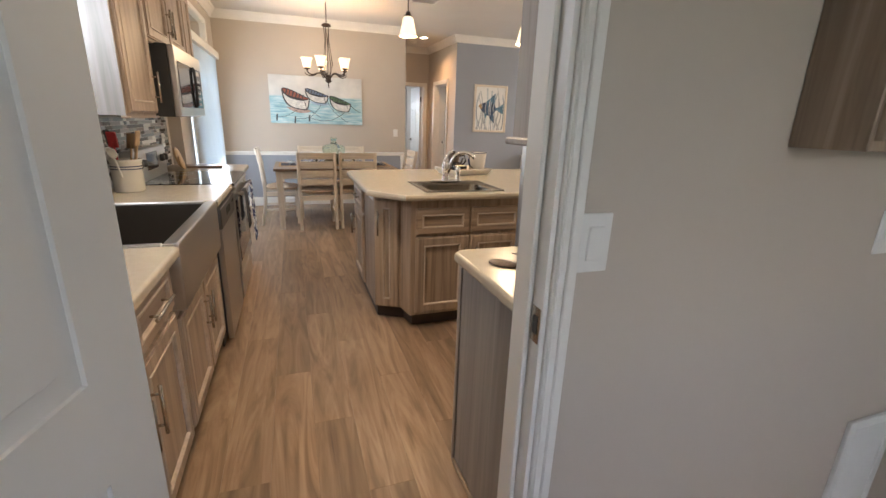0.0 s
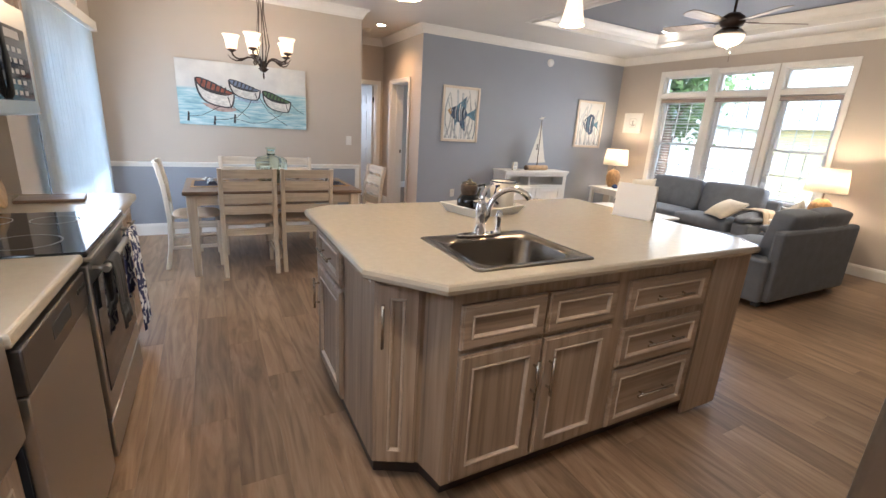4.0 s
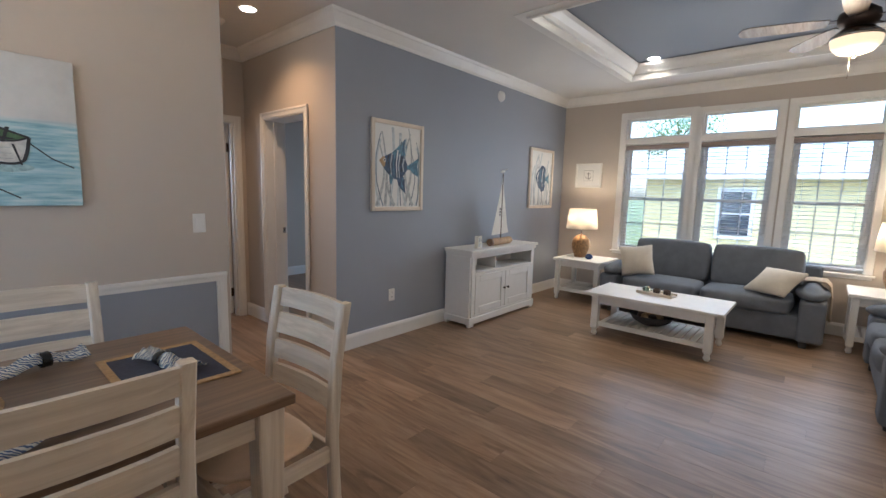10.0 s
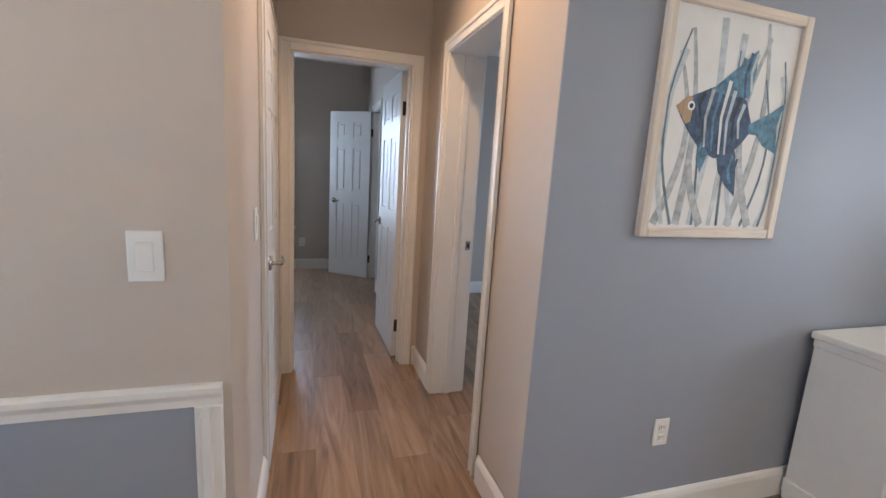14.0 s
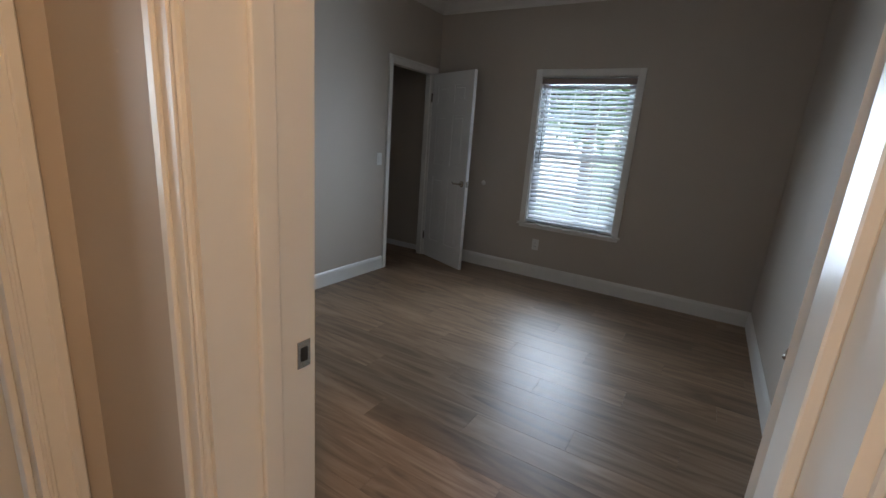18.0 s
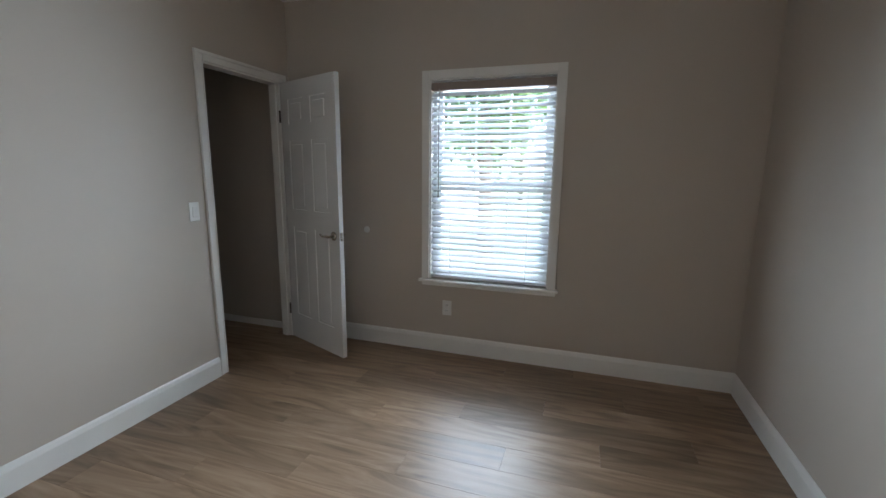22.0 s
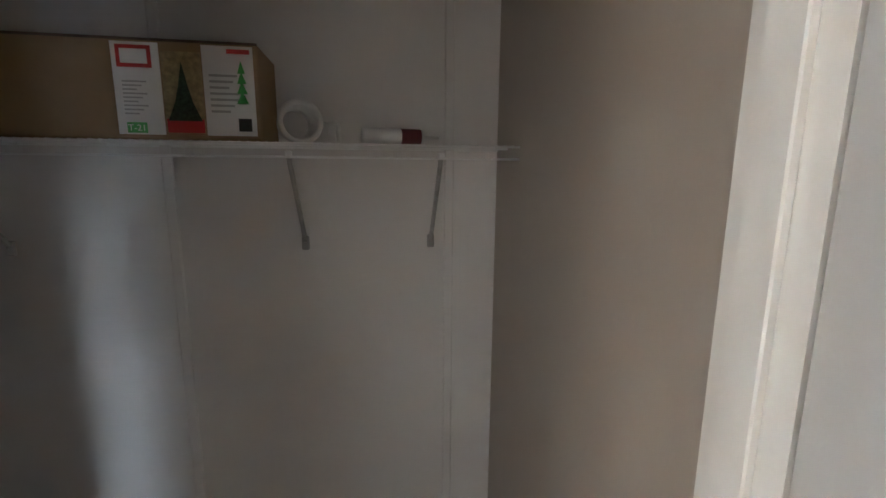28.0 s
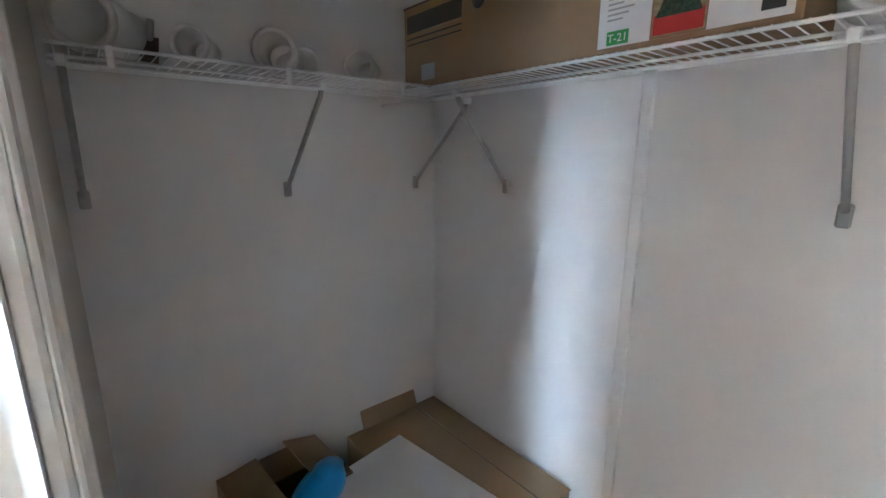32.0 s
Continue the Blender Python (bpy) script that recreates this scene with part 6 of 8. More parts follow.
for x, y, r in ((1.23, 7.03, 90), (0.12, 7.05, 90), (0.42, 7.30, 0), (0.93, 7.30, 0), (0.42, 6.76, 0), (0.92, 6.76, 0)):
    if abs(x - 0.65) > 0.4:
        placemat(x, y, r)
    napkin(x, y, r + 12)

vs = thing("glass_jug", "green glass demijohn jug with dried greenery inside", "vase", pose(0.665, 7.05, 0.7606))
part("bottle", lathe(bmesh.new(), [(0, 0.022), (0.112, 0.018), (0.124, 0.03), (0.138, 0.12), (0.150, 0.20), (0.146, 0.232), (0.118, 0.258), (0.06, 0.272), (0.038, 0.285), (0.036, 0.332), (0.045, 0.334), (0.045, 0.354), (0.033, 0.354)], 36), M_GREENGLASS, vs)
rng = random.Random(3)
bm = bmesh.new()
for i in range(300):
    a, r, z = rng.uniform(0, 6.283), 0.108 * math.sqrt(rng.random()), rng.uniform(0.03, 0.14)
    c = Vector((r * math.cos(a), r * math.sin(a), z))
    d = Vector((rng.uniform(-1, 1), rng.uniform(-1, 1), rng.uniform(-0.3, 1))).normalized()
    s = d.cross(Vector((0, 0, 1))).normalized() * 0.013
    n = s.cross(d).normalized() * 0.004
    L = d * 0.03
    p = [bm.verts.new(c - L), bm.verts.new(c + s + n), bm.verts.new(c + L), bm.verts.new(c - s + n)]
    bm.faces.new(p)
part("greenery", bm, M_DRYLEAF, vs)
part("plate", lathe(bmesh.new(), [(0, 0.0), (0.15, 0.0), (0.175, 0.010), (0.172, 0.016), (0.145, 0.014), (0, 0.013)], 32), M_RATTAN, vs, "round wooden plate under the jug")


# ---- pictures ----
def flat(poly, depth, z):
    """A thin raised shape in a picture: polygon in (x, z), faces -y."""
    bm = bmesh.new()
    a = [bm.verts.new((x, -z - depth, y)) for x, y in poly]
    b = [bm.verts.new((x, -z, y)) for x, y in poly]
    bm.faces.new(a)
    for i in range(len(poly)):
        bm.faces.new((a[i], b[i], b[(i + 1) % len(poly)], a[(i + 1) % len(poly)]))
    return bm


def stroke(pts, w0, w1):
    """Outline of a brush stroke along points, tapering from w0 to w1."""
    L, R = [], []
    for i, (x, y) in enumerate(pts):
        x0, y0 = pts[max(i - 1, 0)]
        x1, y1 = pts[min(i + 1, len(pts) - 1)]
        d = math.hypot(x1 - x0, y1 - y0) or 1
        nx, ny = -(y1 - y0) / d, (x1 - x0) / d
        w = (w0 + (w1 - w0) * i / (len(pts) - 1)) / 2
        L.append((x + nx * w, y + ny * w))
        R.append((x - nx * w, y - ny * w))
    return L + R[::-1]


pc = thing("boat_painting", "large unframed canvas painting of three rowing boats on pale water", "painting", pose(0.545, N0 - 0.001, 1.61, 0, 0, 0))
part("canvas", nbox((-0.685, -0.032, -0.346), (0.685, 0.0, 0.346), 0.003), M_CANVAS, pc)


def hull(x0, x1, z1, z0, inner, wash):
    """A moored rowing boat seen from astern, painted between the corners of its box."""
    def tr(pts):
        return [(x0 + (x1 - x0) * u, z1 + (z0 - z1) * v) for u, v in pts]

    def soft(pts):
        """Round a polyline by cutting its corners twice."""
        for _ in range(2):
            q = [pts[0]]
            for a, b in zip(pts, pts[1:]):
                q += [(a[0] * 0.75 + b[0] * 0.25, a[1] * 0.75 + b[1] * 0.25), (a[0] * 0.25 + b[0] * 0.75, a[1] * 0.25 + b[1] * 0.75)]
            pts = q + [pts[-1]]
        return pts

    far = soft([(0.0, 0.06), (0.06, 0.0), (0.40, 0.12), (0.72, 0.33), (1.0, 0.46)])
    near = soft([(0.0, 0.06), (0.06, 0.24), (0.22, 0.42), (0.5, 0.53), (0.82, 0.56), (1.0, 0.46)])
    keel = soft([(0.0, 0.06), (0.03, 0.46), (0.18, 0.80), (0.5, 0.95), (0.90, 1.0), (0.97, 0.75), (1.0, 0.46)])
    part("reflection_stroke", flat(tr(soft([(0.1, 0.86), (0.35, 1.08), (0.7, 1.16), (1.08, 1.08), (0.95, 0.96), (0.5, 0.92), (0.1, 0.86)])[:-1]), 0.0008, 0.0319), wash, pc)
    part("hull", flat(tr(far + keel[::-1][1:-1]), 0.0012, 0.0325), M_PAINTWHITE, pc)
    part("boat_inside", flat(tr(far + near[::-1][1:-1]), 0.0010, 0.0334), inner, pc)
    for k in range(6):
        u = 0.12 + k * 0.12
        part("rib_stroke", flat(tr(stroke([(u + 0.06, 0.06 + 0.045 * k), (u, 0.30 + 0.055 * k)], 0.048, 0.03)), 0.0006, 0.0342), M_PAINTDARK, pc)
    part("shade_stroke", flat(tr(soft([(0.10, 0.27), (0.3, 0.38), (0.7, 0.47), (0.9, 0.50), (0.7, 0.53), (0.45, 0.50), (0.2, 0.39), (0.10, 0.27)])[:-1]), 0.0006, 0.0343), M_PAINTDARK, pc)
    for line, w in ((far, 0.046), (near, 0.044), (keel, 0.052)):
        part("outline_stroke", flat(tr(stroke(line, w, w * 0.8)), 0.0006, 0.0347), M_PAINTDARK, pc)
    for k in (0.3, 0.55, 0.78):
        mid = [(a[0] * (1 - k) + b[0] * k, a[1] * (1 - k) + b[1] * k) for a, b in zip(near, keel)][4:-6]
        part("plank_stroke", flat(tr(stroke(mid, 0.012, 0.010)), 0.0006, 0.0346), M_WEED, pc)
    part("waterline_stroke", flat(tr(stroke(keel[7:-8], 0.055, 0.05)), 0.0006, 0.0345), wash, pc)
    part("transom_stroke", flat(tr(stroke([(0.82, 0.60), (0.90, 1.0)], 0.03, 0.02)), 0.0006, 0.0348), M_PAINTDARK, pc)


hull(-0.50, -0.115, 0.166, -0.145, M_PAINTRED, M_WASHRED)
hull(-0.165, 0.165, 0.173, -0.04, M_PAINTBLUE, M_WASHBLUE)
hull(0.19, 0.505, 0.08, -0.157, M_PAINTGREEN, M_WASHGREEN)
for i, pts in enumerate(([(0.10, 0.02), (0.02, -0.12), (-0.10, -0.24), (-0.20, -0.27), (-0.33, -0.28)], [(-0.12, -0.26), (0.06, -0.30), (0.22, -0.28), (0.38, -0.19), (0.46, -0.06)],
                         [(0.15, 0.0), (0.24, -0.15), (0.36, -0.25), (0.46, -0.31)], [(0.50, -0.05), (0.58, -0.12), (0.66, -0.16)], [(-0.17, -0.10), (-0.06, -0.18), (0.04, -0.25)], [(-0.16, -0.05), (-0.30, -0.15), (-0.46, -0.24), (-0.60, -0.26)])):
    part("rope_stroke", flat(stroke(pts, 0.006, 0.006), 0.001, 0.032), M_PAINTDARK, pc)
for x, z in ((-0.60, -0.26), (-0.34, -0.29), (-0.13, -0.26)):
    part("post_stroke", flat(stroke([(x, z - 0.05), (x + 0.01, z + 0.05)], 0.022, 0.018), 0.001, 0.0322), M_PAINTDARK, pc)


def fish_picture(x, label, flip=1):
    p = thing("fish_picture", label, "picture", pose(x, 8.404, 1.60), "fish pictures")
    hw, hh, f = 0.318, 0.40, 0.036
    for a, b in (((-hw, -hh), (-hw + f, hh)), ((hw - f, -hh), (hw, hh))):
        part("frame_side", nbox((a[0], -0.028, a[1]), (b[0], 0, b[1]), 0.004), M_WASH, p)
    for a, b in (((-hw + f, -hh), (hw - f, -hh + f)), ((-hw + f, hh - f), (hw - f, hh))):
        part("frame_side", nbox((a[0], -0.0275, a[1]), (b[0], 0, b[1]), 0.004), M_WASHX, p)
    part("canvas", nbox((-hw + f, -0.012, -hh + f), (hw - f, -0.002, hh - f)), M_PAPER, p)
    rg = random.Random(11 if flip > 0 else 12)
    for i in range(15):
        bx = -0.255 + i * 0.036 + rg.uniform(-0.012, 0.012)
        top = rg.uniform(0.05, 0.355)
        bend = rg.uniform(-0.10, 0.10)
        lean = rg.uniform(-0.05, 0.07)
        pts = [(max(-0.262, min(0.262, bx + lean * t / 9 + bend * math.sin(t / 9 * 3.0))), -0.355 + (top + 0.355) * t / 9) for t in range(10)]
        w0, w1 = (0.034, 0.012) if i % 3 == 0 else (0.018, 0.030) if i % 3 == 1 else (0.012, 0.006)
        part("weed_stroke", flat(stroke(pts, w0, w1), 0.0006, 0.0121 + 0.00008 * i), (M_WEED, M_WEEDPALE, M_WEEDDARK)[i % 3], p)
    if flip > 0:
        body = [(-0.225, 0.045), (-0.19, 0.075), (-0.13, 0.10), (-0.06, 0.13), (0.02, 0.14), (0.08, 0.09), (0.115, 0.02), (0.12, -0.012), (0.09, -0.05), (0.04, -0.10), (-0.03, -0.115), (-0.09, -0.095), (-0.15, -0.045), (-0.20, 0.01)]
        fins = [("fin", [(-0.09, 0.11), (-0.03, 0.16), (0.03, 0.21), (0.095, 0.265), (0.10, 0.19), (0.085, 0.10), (0.0, 0.10)], M_FISHLIGHT), ("fin", [(-0.02, -0.10), (0.0, -0.16), (0.04, -0.205), (0.095, -0.245), (0.085, -0.17), (0.07, -0.10), (0.05, -0.06)], M_FISH),
                ("tail", [(0.105, 0.012), (0.15, 0.035), (0.20, 0.06), (0.262, 0.10), (0.245, 0.02), (0.26, -0.08), (0.19, -0.055), (0.15, -0.02), (0.11, -0.02)], M_FISHLIGHT), ("snout", [(-0.228, 0.046), (-0.19, 0.078), (-0.165, 0.085), (-0.155, 0.05), (-0.16, 0.0), (-0.18, -0.01), (-0.205, 0.02)], M_BAMBOO),
                ("pectoral_fin", [(-0.10, -0.06), (-0.06, -0.10), (-0.085, -0.17), (-0.11, -0.12)], M_FISHLIGHT)]
        bars = [(-0.125, 0.10, 0.02, M_PAINTDARK), (-0.09, 0.115, -0.08, M_WEED), (-0.055, 0.12, -0.09, M_FISHLIGHT), (-0.02, 0.15, -0.10, M_PAPER), (0.008, 0.12, -0.10, M_WEEDPALE), (0.035, 0.10, -0.05, M_PAINTDARK), (0.06, 0.08, -0.04, M_WEEDPALE), (0.03, 0.23, 0.12, M_WEEDDARK), (0.06, 0.25, 0.10, M_FISH), (0.085, 0.25, 0.12, M_WEEDPALE), (0.05, -0.20, -0.10, M_FISHLIGHT), (0.075, -0.23, -0.11, M_FISH)]
    else:
        body = [(-0.155, 0.02), (-0.11, 0.09), (-0.04, 0.14), (0.04, 0.135), (0.10, 0.07), (0.12, 0.0), (0.10, -0.07), (0.03, -0.13), (-0.05, -0.13), (-0.11, -0.07)]
        fins = [("fin", [(-0.05, 0.13), (0.0, 0.18), (0.07, 0.17), (0.12, 0.12), (0.10, 0.06)], M_FISH), ("fin", [(-0.03, -0.13), (0.02, -0.18), (0.09, -0.16), (0.115, -0.09), (0.08, -0.06)], M_FISH),
                ("tail", [(0.11, 0.02), (0.16, 0.04), (0.215, 0.09), (0.20, 0.0), (0.215, -0.08), (0.16, -0.03), (0.11, -0.02)], M_FISHLIGHT), ("pectoral_fin", [(-0.04, -0.02), (0.03, -0.05), (0.02, 0.01)], M_FISHLIGHT)]
        bars = [(-0.09, 0.09, -0.08, M_PAPER), (-0.03, 0.13, -0.12, M_FISHLIGHT), (0.03, 0.13, -0.12, M_PAPER), (0.075, 0.09, -0.08, M_FISHLIGHT)]
    part("fish_body", flat(body, 0.0006, 0.0135), M_FISH, p)
    for nm, pts, mt in fins:
        part(nm, flat(pts, 0.0006, 0.0137), mt, p)
    for xx, za, zb, mt in bars:
        part("stripe_stroke", flat(stroke([(xx + 0.012, za), (xx - 0.006, (za + zb) / 2), (xx + 0.006, zb)], 0.016, 0.008), 0.0005, 0.0142), mt, p)
    ex, ez = (-0.165, 0.052) if flip > 0 else (-0.115, 0.035)
    for r, y, mt in ((0.016, 0.0143, M_PAPER), (0.009, 0.0147, M_PAINTDARK)):
        part("eye", flat([(ex + r * math.cos(a), ez + r * math.sin(a)) for a in [k * 0.628 for k in range(10)]], 0.0004, y), mt, p)


fish_picture(3.53, "framed watercolour of a blue angelfish among grey weeds, whitewashed frame")
fish_picture(6.18, "framed watercolour of a striped blue fish among weeds, whitewashed frame", -1)
p = thing("anchor_picture", "small white framed picture of an anchor on the wall", "picture", at(E_ - 0.0005, 8.0, 1.67, WEST))
for a, b in (((-0.19, -0.17), (-0.165, 0.17)), ((0.165, -0.17), (0.19, 0.17)), ((-0.165, -0.17), (0.165, -0.145)), ((-0.165, 0.145), (0.165, 0.17))):
    part("frame_side", nbox((a[0], -0.025, a[1]), (b[0], 0, b[1]), 0.003), M_WHITEWOOD, p)
part("mat_board", nbox((-0.165, -0.012, -0.145), (0.165, -0.002, 0.145)), M_PAPER, p)
part("print", flat([(-0.07, -0.075), (0.07, -0.075), (0.07, 0.075), (-0.07, 0.075)], 0.0008, 0.012), M_GREY, p)
part("print_field", flat([(-0.063, -0.068), (0.063, -0.068), (0.063, 0.068), (-0.063, 0.068)], 0.0008, 0.0125), M_PAPER, p)
for pts in ([(0, 0.045), (0, -0.045)], [(-0.025, 0.025), (0.025, 0.025)], [(-0.042, -0.015), (-0.025, -0.04), (0, -0.048), (0.025, -0.04), (0.042, -0.015)]):
    part("anchor_stroke", flat(stroke(pts, 0.009, 0.009), 0.0008, 0.0135), M_DARK, p)


# ---- living room ----
def sofa(m, L, label, arm_w=0.24, seats=2, name="sofa"):
    """Sitter faces -y in local space; the sofa runs along x, back at +y; origin at the middle of the front on the floor."""
    s = thing(name, label, "sofa", m)
    D = 0.86
    h = L / 2
    part("base", nbox((-h + arm_w * 0.6, 0.06, 0.07), (h - arm_w * 0.6, D - 0.04, 0.30), 0.02, 2), M_SOFA, s)
    for q in (-1, 1):
        part("arm_side", box(bmesh.new(), (q * h, 0.03, 0.06), (q * (h - arm_w + 0.04), D - 0.05, 0.46), 0.03, 3), M_SOFA, s)
        a = sorted((q * (h + 0.02), q * (h - arm_w - 0.01)))
        part("arm_pad", cushion((a[0], 0.0, 0.41), (a[1], D - 0.18, 0.60), 0.05, 7), M_SOFA, s)
    w = (L - 2 * arm_w) / seats
    for i in range(seats):
        xa = -h + arm_w + i * w
        part("seat_cushion", cushion((xa + 0.004, 0.0, 0.27), (xa + w - 0.004, D - 0.24, 0.47), 0.025, 9, 11), M_SOFA, s)
        b = cushion((xa - (0.04 if i == 0 else -0.004), -0.10, -0.02), (xa + w + (0.04 if i == seats - 1 else -0.004), 0.12, 0.47), 0.022, 11, 18)
        part("back_cushion", shift(b, at(0, D - 0.20, 0.42) @ Matrix.Rotation(radians(-10), 4, "X")), M_SOFA, s)
    part("back_frame", box(bmesh.new(), (-h + 0.06, D - 0.10, 0.07), (h - 0.06, D, 0.72), 0.03, 2), M_SOFA, s)
    for q in (-1, 1):
        for y in (0.10, D - 0.12):
            part("foot", nbox((q * (h - 0.14) - 0.03, y - 0.03, 0.0), (q * (h - 0.14) + 0.03, y + 0.03, 0.075), 0.004), M_DARK, s)
    return s


def pillow(m, label, w=0.44, mat=None):
    p = thing("throw_pillow", label, "pillow", m)
    bm = bmesh.new()
    bmesh.ops.create_cube(bm, size=2)
    bmesh.ops.subdivide_edges(bm, edges=bm.edges[:], cuts=7, use_grid_fill=True)
    for v in bm.verts:
        x, y, z = v.co
        k = (1 - abs(x) ** 2.2) * (1 - abs(z) ** 2.2)
        pin = 1 - 0.07 * (1 - abs(x)) * abs(z) - 0.07 * (1 - abs(z)) * abs(x)
        v.co = Vector((x * w / 2 * pin, y * (0.012 + 0.075 * max(k, 0) ** 0.6), z * w / 2 * pin))
    for f in bm.faces:
        f.smooth = True
    part("cover", bm, mat or M_PILLOW, p)
    return p


SX = 5.95
sofa(at(SX, 6.36, 0, WEST), 2.10, "slate grey two-seat sofa with padded arms below the windows")
pillow(pose(6.18, 7.05, 0.632, -20, -8, -72), "cream linen throw pillow on the sofa", 0.36)
pillow(pose(6.16, 5.72, 0.585, -58, 0, -118), "cream linen throw pillow slumped by the sofa arm", 0.38)
th = thing("throw_blanket", "tan knitted throw draped over the sofa arm", "blanket", pose(6.40, 5.33, 0.60))
bm = bmesh.new()
rows = []
for j, (y, z) in enumerate([(0.30, -0.02), (0.22, 0.012), (0.1, 0.022), (0.0, 0.018), (-0.035, -0.02), (-0.05, -0.14), (-0.055, -0.26), (-0.06, -0.36)]):
    rows.append([bm.verts.new((-0.13 + 0.26 * i / 12 + 0.01 * math.sin(j + i), y + 0.006 * math.sin(i * 1.9), z + 0.008 * math.sin(i * 1.3))) for i in range(13)])
for p, q in zip(rows, rows[1:]):
    for i in range(12):
        f = bm.faces.new((p[i], p[i + 1], q[i + 1], q[i]))
        f.smooth = True
ob = part("cloth", bm, M_THROW, th)
ob.modifiers.new("thick", "SOLIDIFY").thickness = 0.012
sofa(at(5.12, 5.08, 0, NORTH), 1.55, "slate grey loveseat facing the coffee table", name="loveseat")
pillow(pose(5.59, 4.72, 0.66, 14, 0, 20), "cream linen throw pillow on the loveseat")


def end_table(m, label):
    t = thing("end_table", label, "table", m, "white end tables")
    part("tabletop", nbox((-0.31, -0.32, 0.53), (0.31, 0.32, 0.56), 0.006, 2), M_WHITEWOOD, t)
    for q in (-1, 1):
        part("apron", nbox((q * 0.25 - 0.01, -0.25, 0.45), (q * 0.25 + 0.01, 0.25, 0.53)), M_WHITEWOOD, t)
        part("apron", nbox((-0.24, q * 0.26 - 0.01, 0.45), (0.24, q * 0.26 + 0.01, 0.53)), M_WHITEWOOD, t)
        for r in (-1, 1):
            bm = box(bmesh.new(), (q * 0.255 - 0.028, r * 0.265 - 0.028, 0.07), (q * 0.255 + 0.028, r * 0.265 + 0.028, 0.53), 0.004)
            lathe(bm, [(0, 0), (0.015, 0.0), (0.026, 0.025), (0.018, 0.05), (0.026, 0.07)], 14, (q * 0.255, r * 0.265, 0))
            part("leg", bm, M_WHITEWOOD, t)
    for i in range(8):
        part("shelf_slat", nbox((-0.235, -0.22 + i * 0.06, 0.145), (0.235, -0.18 + i * 0.06, 0.16), 0.002), M_WHITEWOOD, t)
    for q in (-1, 1):
        part("shelf_rail", nbox((q * 0.25 - 0.01, -0.24, 0.12), (q * 0.25 + 0.01, 0.24, 0.165)), M_WHITEWOOD, t)
    return t


e0 = end_table(pose(6.38, 7.77, 0), "white painted end table with slatted shelf by the sofa")
copy_thing(e0, pose(6.44, 4.86, 0))


def table_lamp(m, label):
    t = thing("table_lamp", label, "lamp", m, "table lamps")
    prof = [(0, 0), (0.07, 0.0), (0.075, 0.012), (0.085, 0.04), (0.112, 0.12), (0.118, 0.18), (0.10, 0.25), (0.06, 0.29), (0.05, 0.30), (0.0, 0.305)]
    part("base", lathe(bmesh.new(), prof, 28), M_WICKER, t)
    part("stem", tube(bmesh.new(), [(0, 0, 0.30), (0, 0, 0.44)], 0.008), M_NICKEL, t)
    bm = lathe(bmesh.new(), [(0.205, 0.385), (0.175, 0.65)], 36)
    sh = part("shade", bm, M_LAMPSHADE, t)
    sh.modifiers.new("thick", "SOLIDIFY").thickness = 0.002
    part("bulb", lathe(bmesh.new(), [(0, 0.42), (0.028, 0.45), (0.03, 0.48), (0.015, 0.51), (0, 0.515)], 14), M_BULB, t)
    return t


t0 = table_lamp(pose(6.40, 7.86, 0.5605), "lit table lamp with woven brown base and white shade")
copy_thing(t0, pose(6.47, 4.84, 0.5605))
for x, y in ((6.40, 7.86), (6.47, 4.84)):
    lamp("table_lamp_light", "POINT", pose(x, y, 1.11), 2.2, (1.0, 0.72, 0.42), soft=0.05)
sh = thing("blue_ornament", "small dark blue ceramic shell on the end table", "ornament", pose(6.27, 7.68, 0.5605))
part("shell", lathe(bmesh.new(), [(0, 0), (0.03, 0.0), (0.05, 0.025), (0.045, 0.05), (0.02, 0.07), (0, 0.075)], 16), M_NAVY, sh)

# coffee table
ct = thing("coffee_table", "white painted coffee table with slatted lower shelf", "table", pose(5.26, 6.545, 0, 0, 0, 90))
part("tabletop", nbox((-0.595, -0.325, 0.405), (0.595, 0.325, 0.435), 0.006, 2), M_WHITEWOOD, ct)
for q in (-1, 1):
    part("apron", nbox((-0.48, q * 0.27 - 0.01, 0.325), (0.48, q * 0.27 + 0.01, 0.405)), M_WHITEWOOD, ct)
    part("apron", nbox((q * 0.49 - 0.01, -0.25, 0.325), (q * 0.49 + 0.01, 0.25, 0.405)), M_WHITEWOOD, ct)
    part("shelf_rail", nbox((-0.48, q * 0.27 - 0.01, 0.10), (0.48, q * 0.27 + 0.01, 0.145)), M_WHITEWOOD, ct)
    for r in (-1, 1):
        bm = box(bmesh.new(), (q * 0.495 - 0.033, r * 0.275 - 0.033, 0.075), (q * 0.495 + 0.033, r * 0.275 + 0.033, 0.405), 0.004)
        lathe(bm, [(0, 0), (0.018, 0.0), (0.030, 0.025), (0.02, 0.05), (0.030, 0.075)], 14, (q * 0.495, r * 0.275, 0))
        part("leg", bm, M_WHITEWOOD, ct)
for i in range(15):
    part("shelf_slat", nbox((-0.455 + i * 0.0615, -0.258, 0.125), (-0.405 + i * 0.0615, 0.258, 0.14), 0.002), M_WHITEWOOD, ct)
tr = thing("candle_tray", "small wooden tray with candles and glasses on the coffee table", "tray", pose(5.32, 6.58, 0.4355, 0, 0, 82))
part("base", nbox((-0.17, -0.07, 0), (0.17, 0.07, 0.012), 0.003), M_WASHX, tr)
for a, b in (((-0.17, -0.07), (0.17, -0.062)), ((-0.17, 0.062), (0.17, 0.07))):
    part("side", nbox((*a, 0.012), (*b, 0.028), 0.002), M_WASHX, tr)
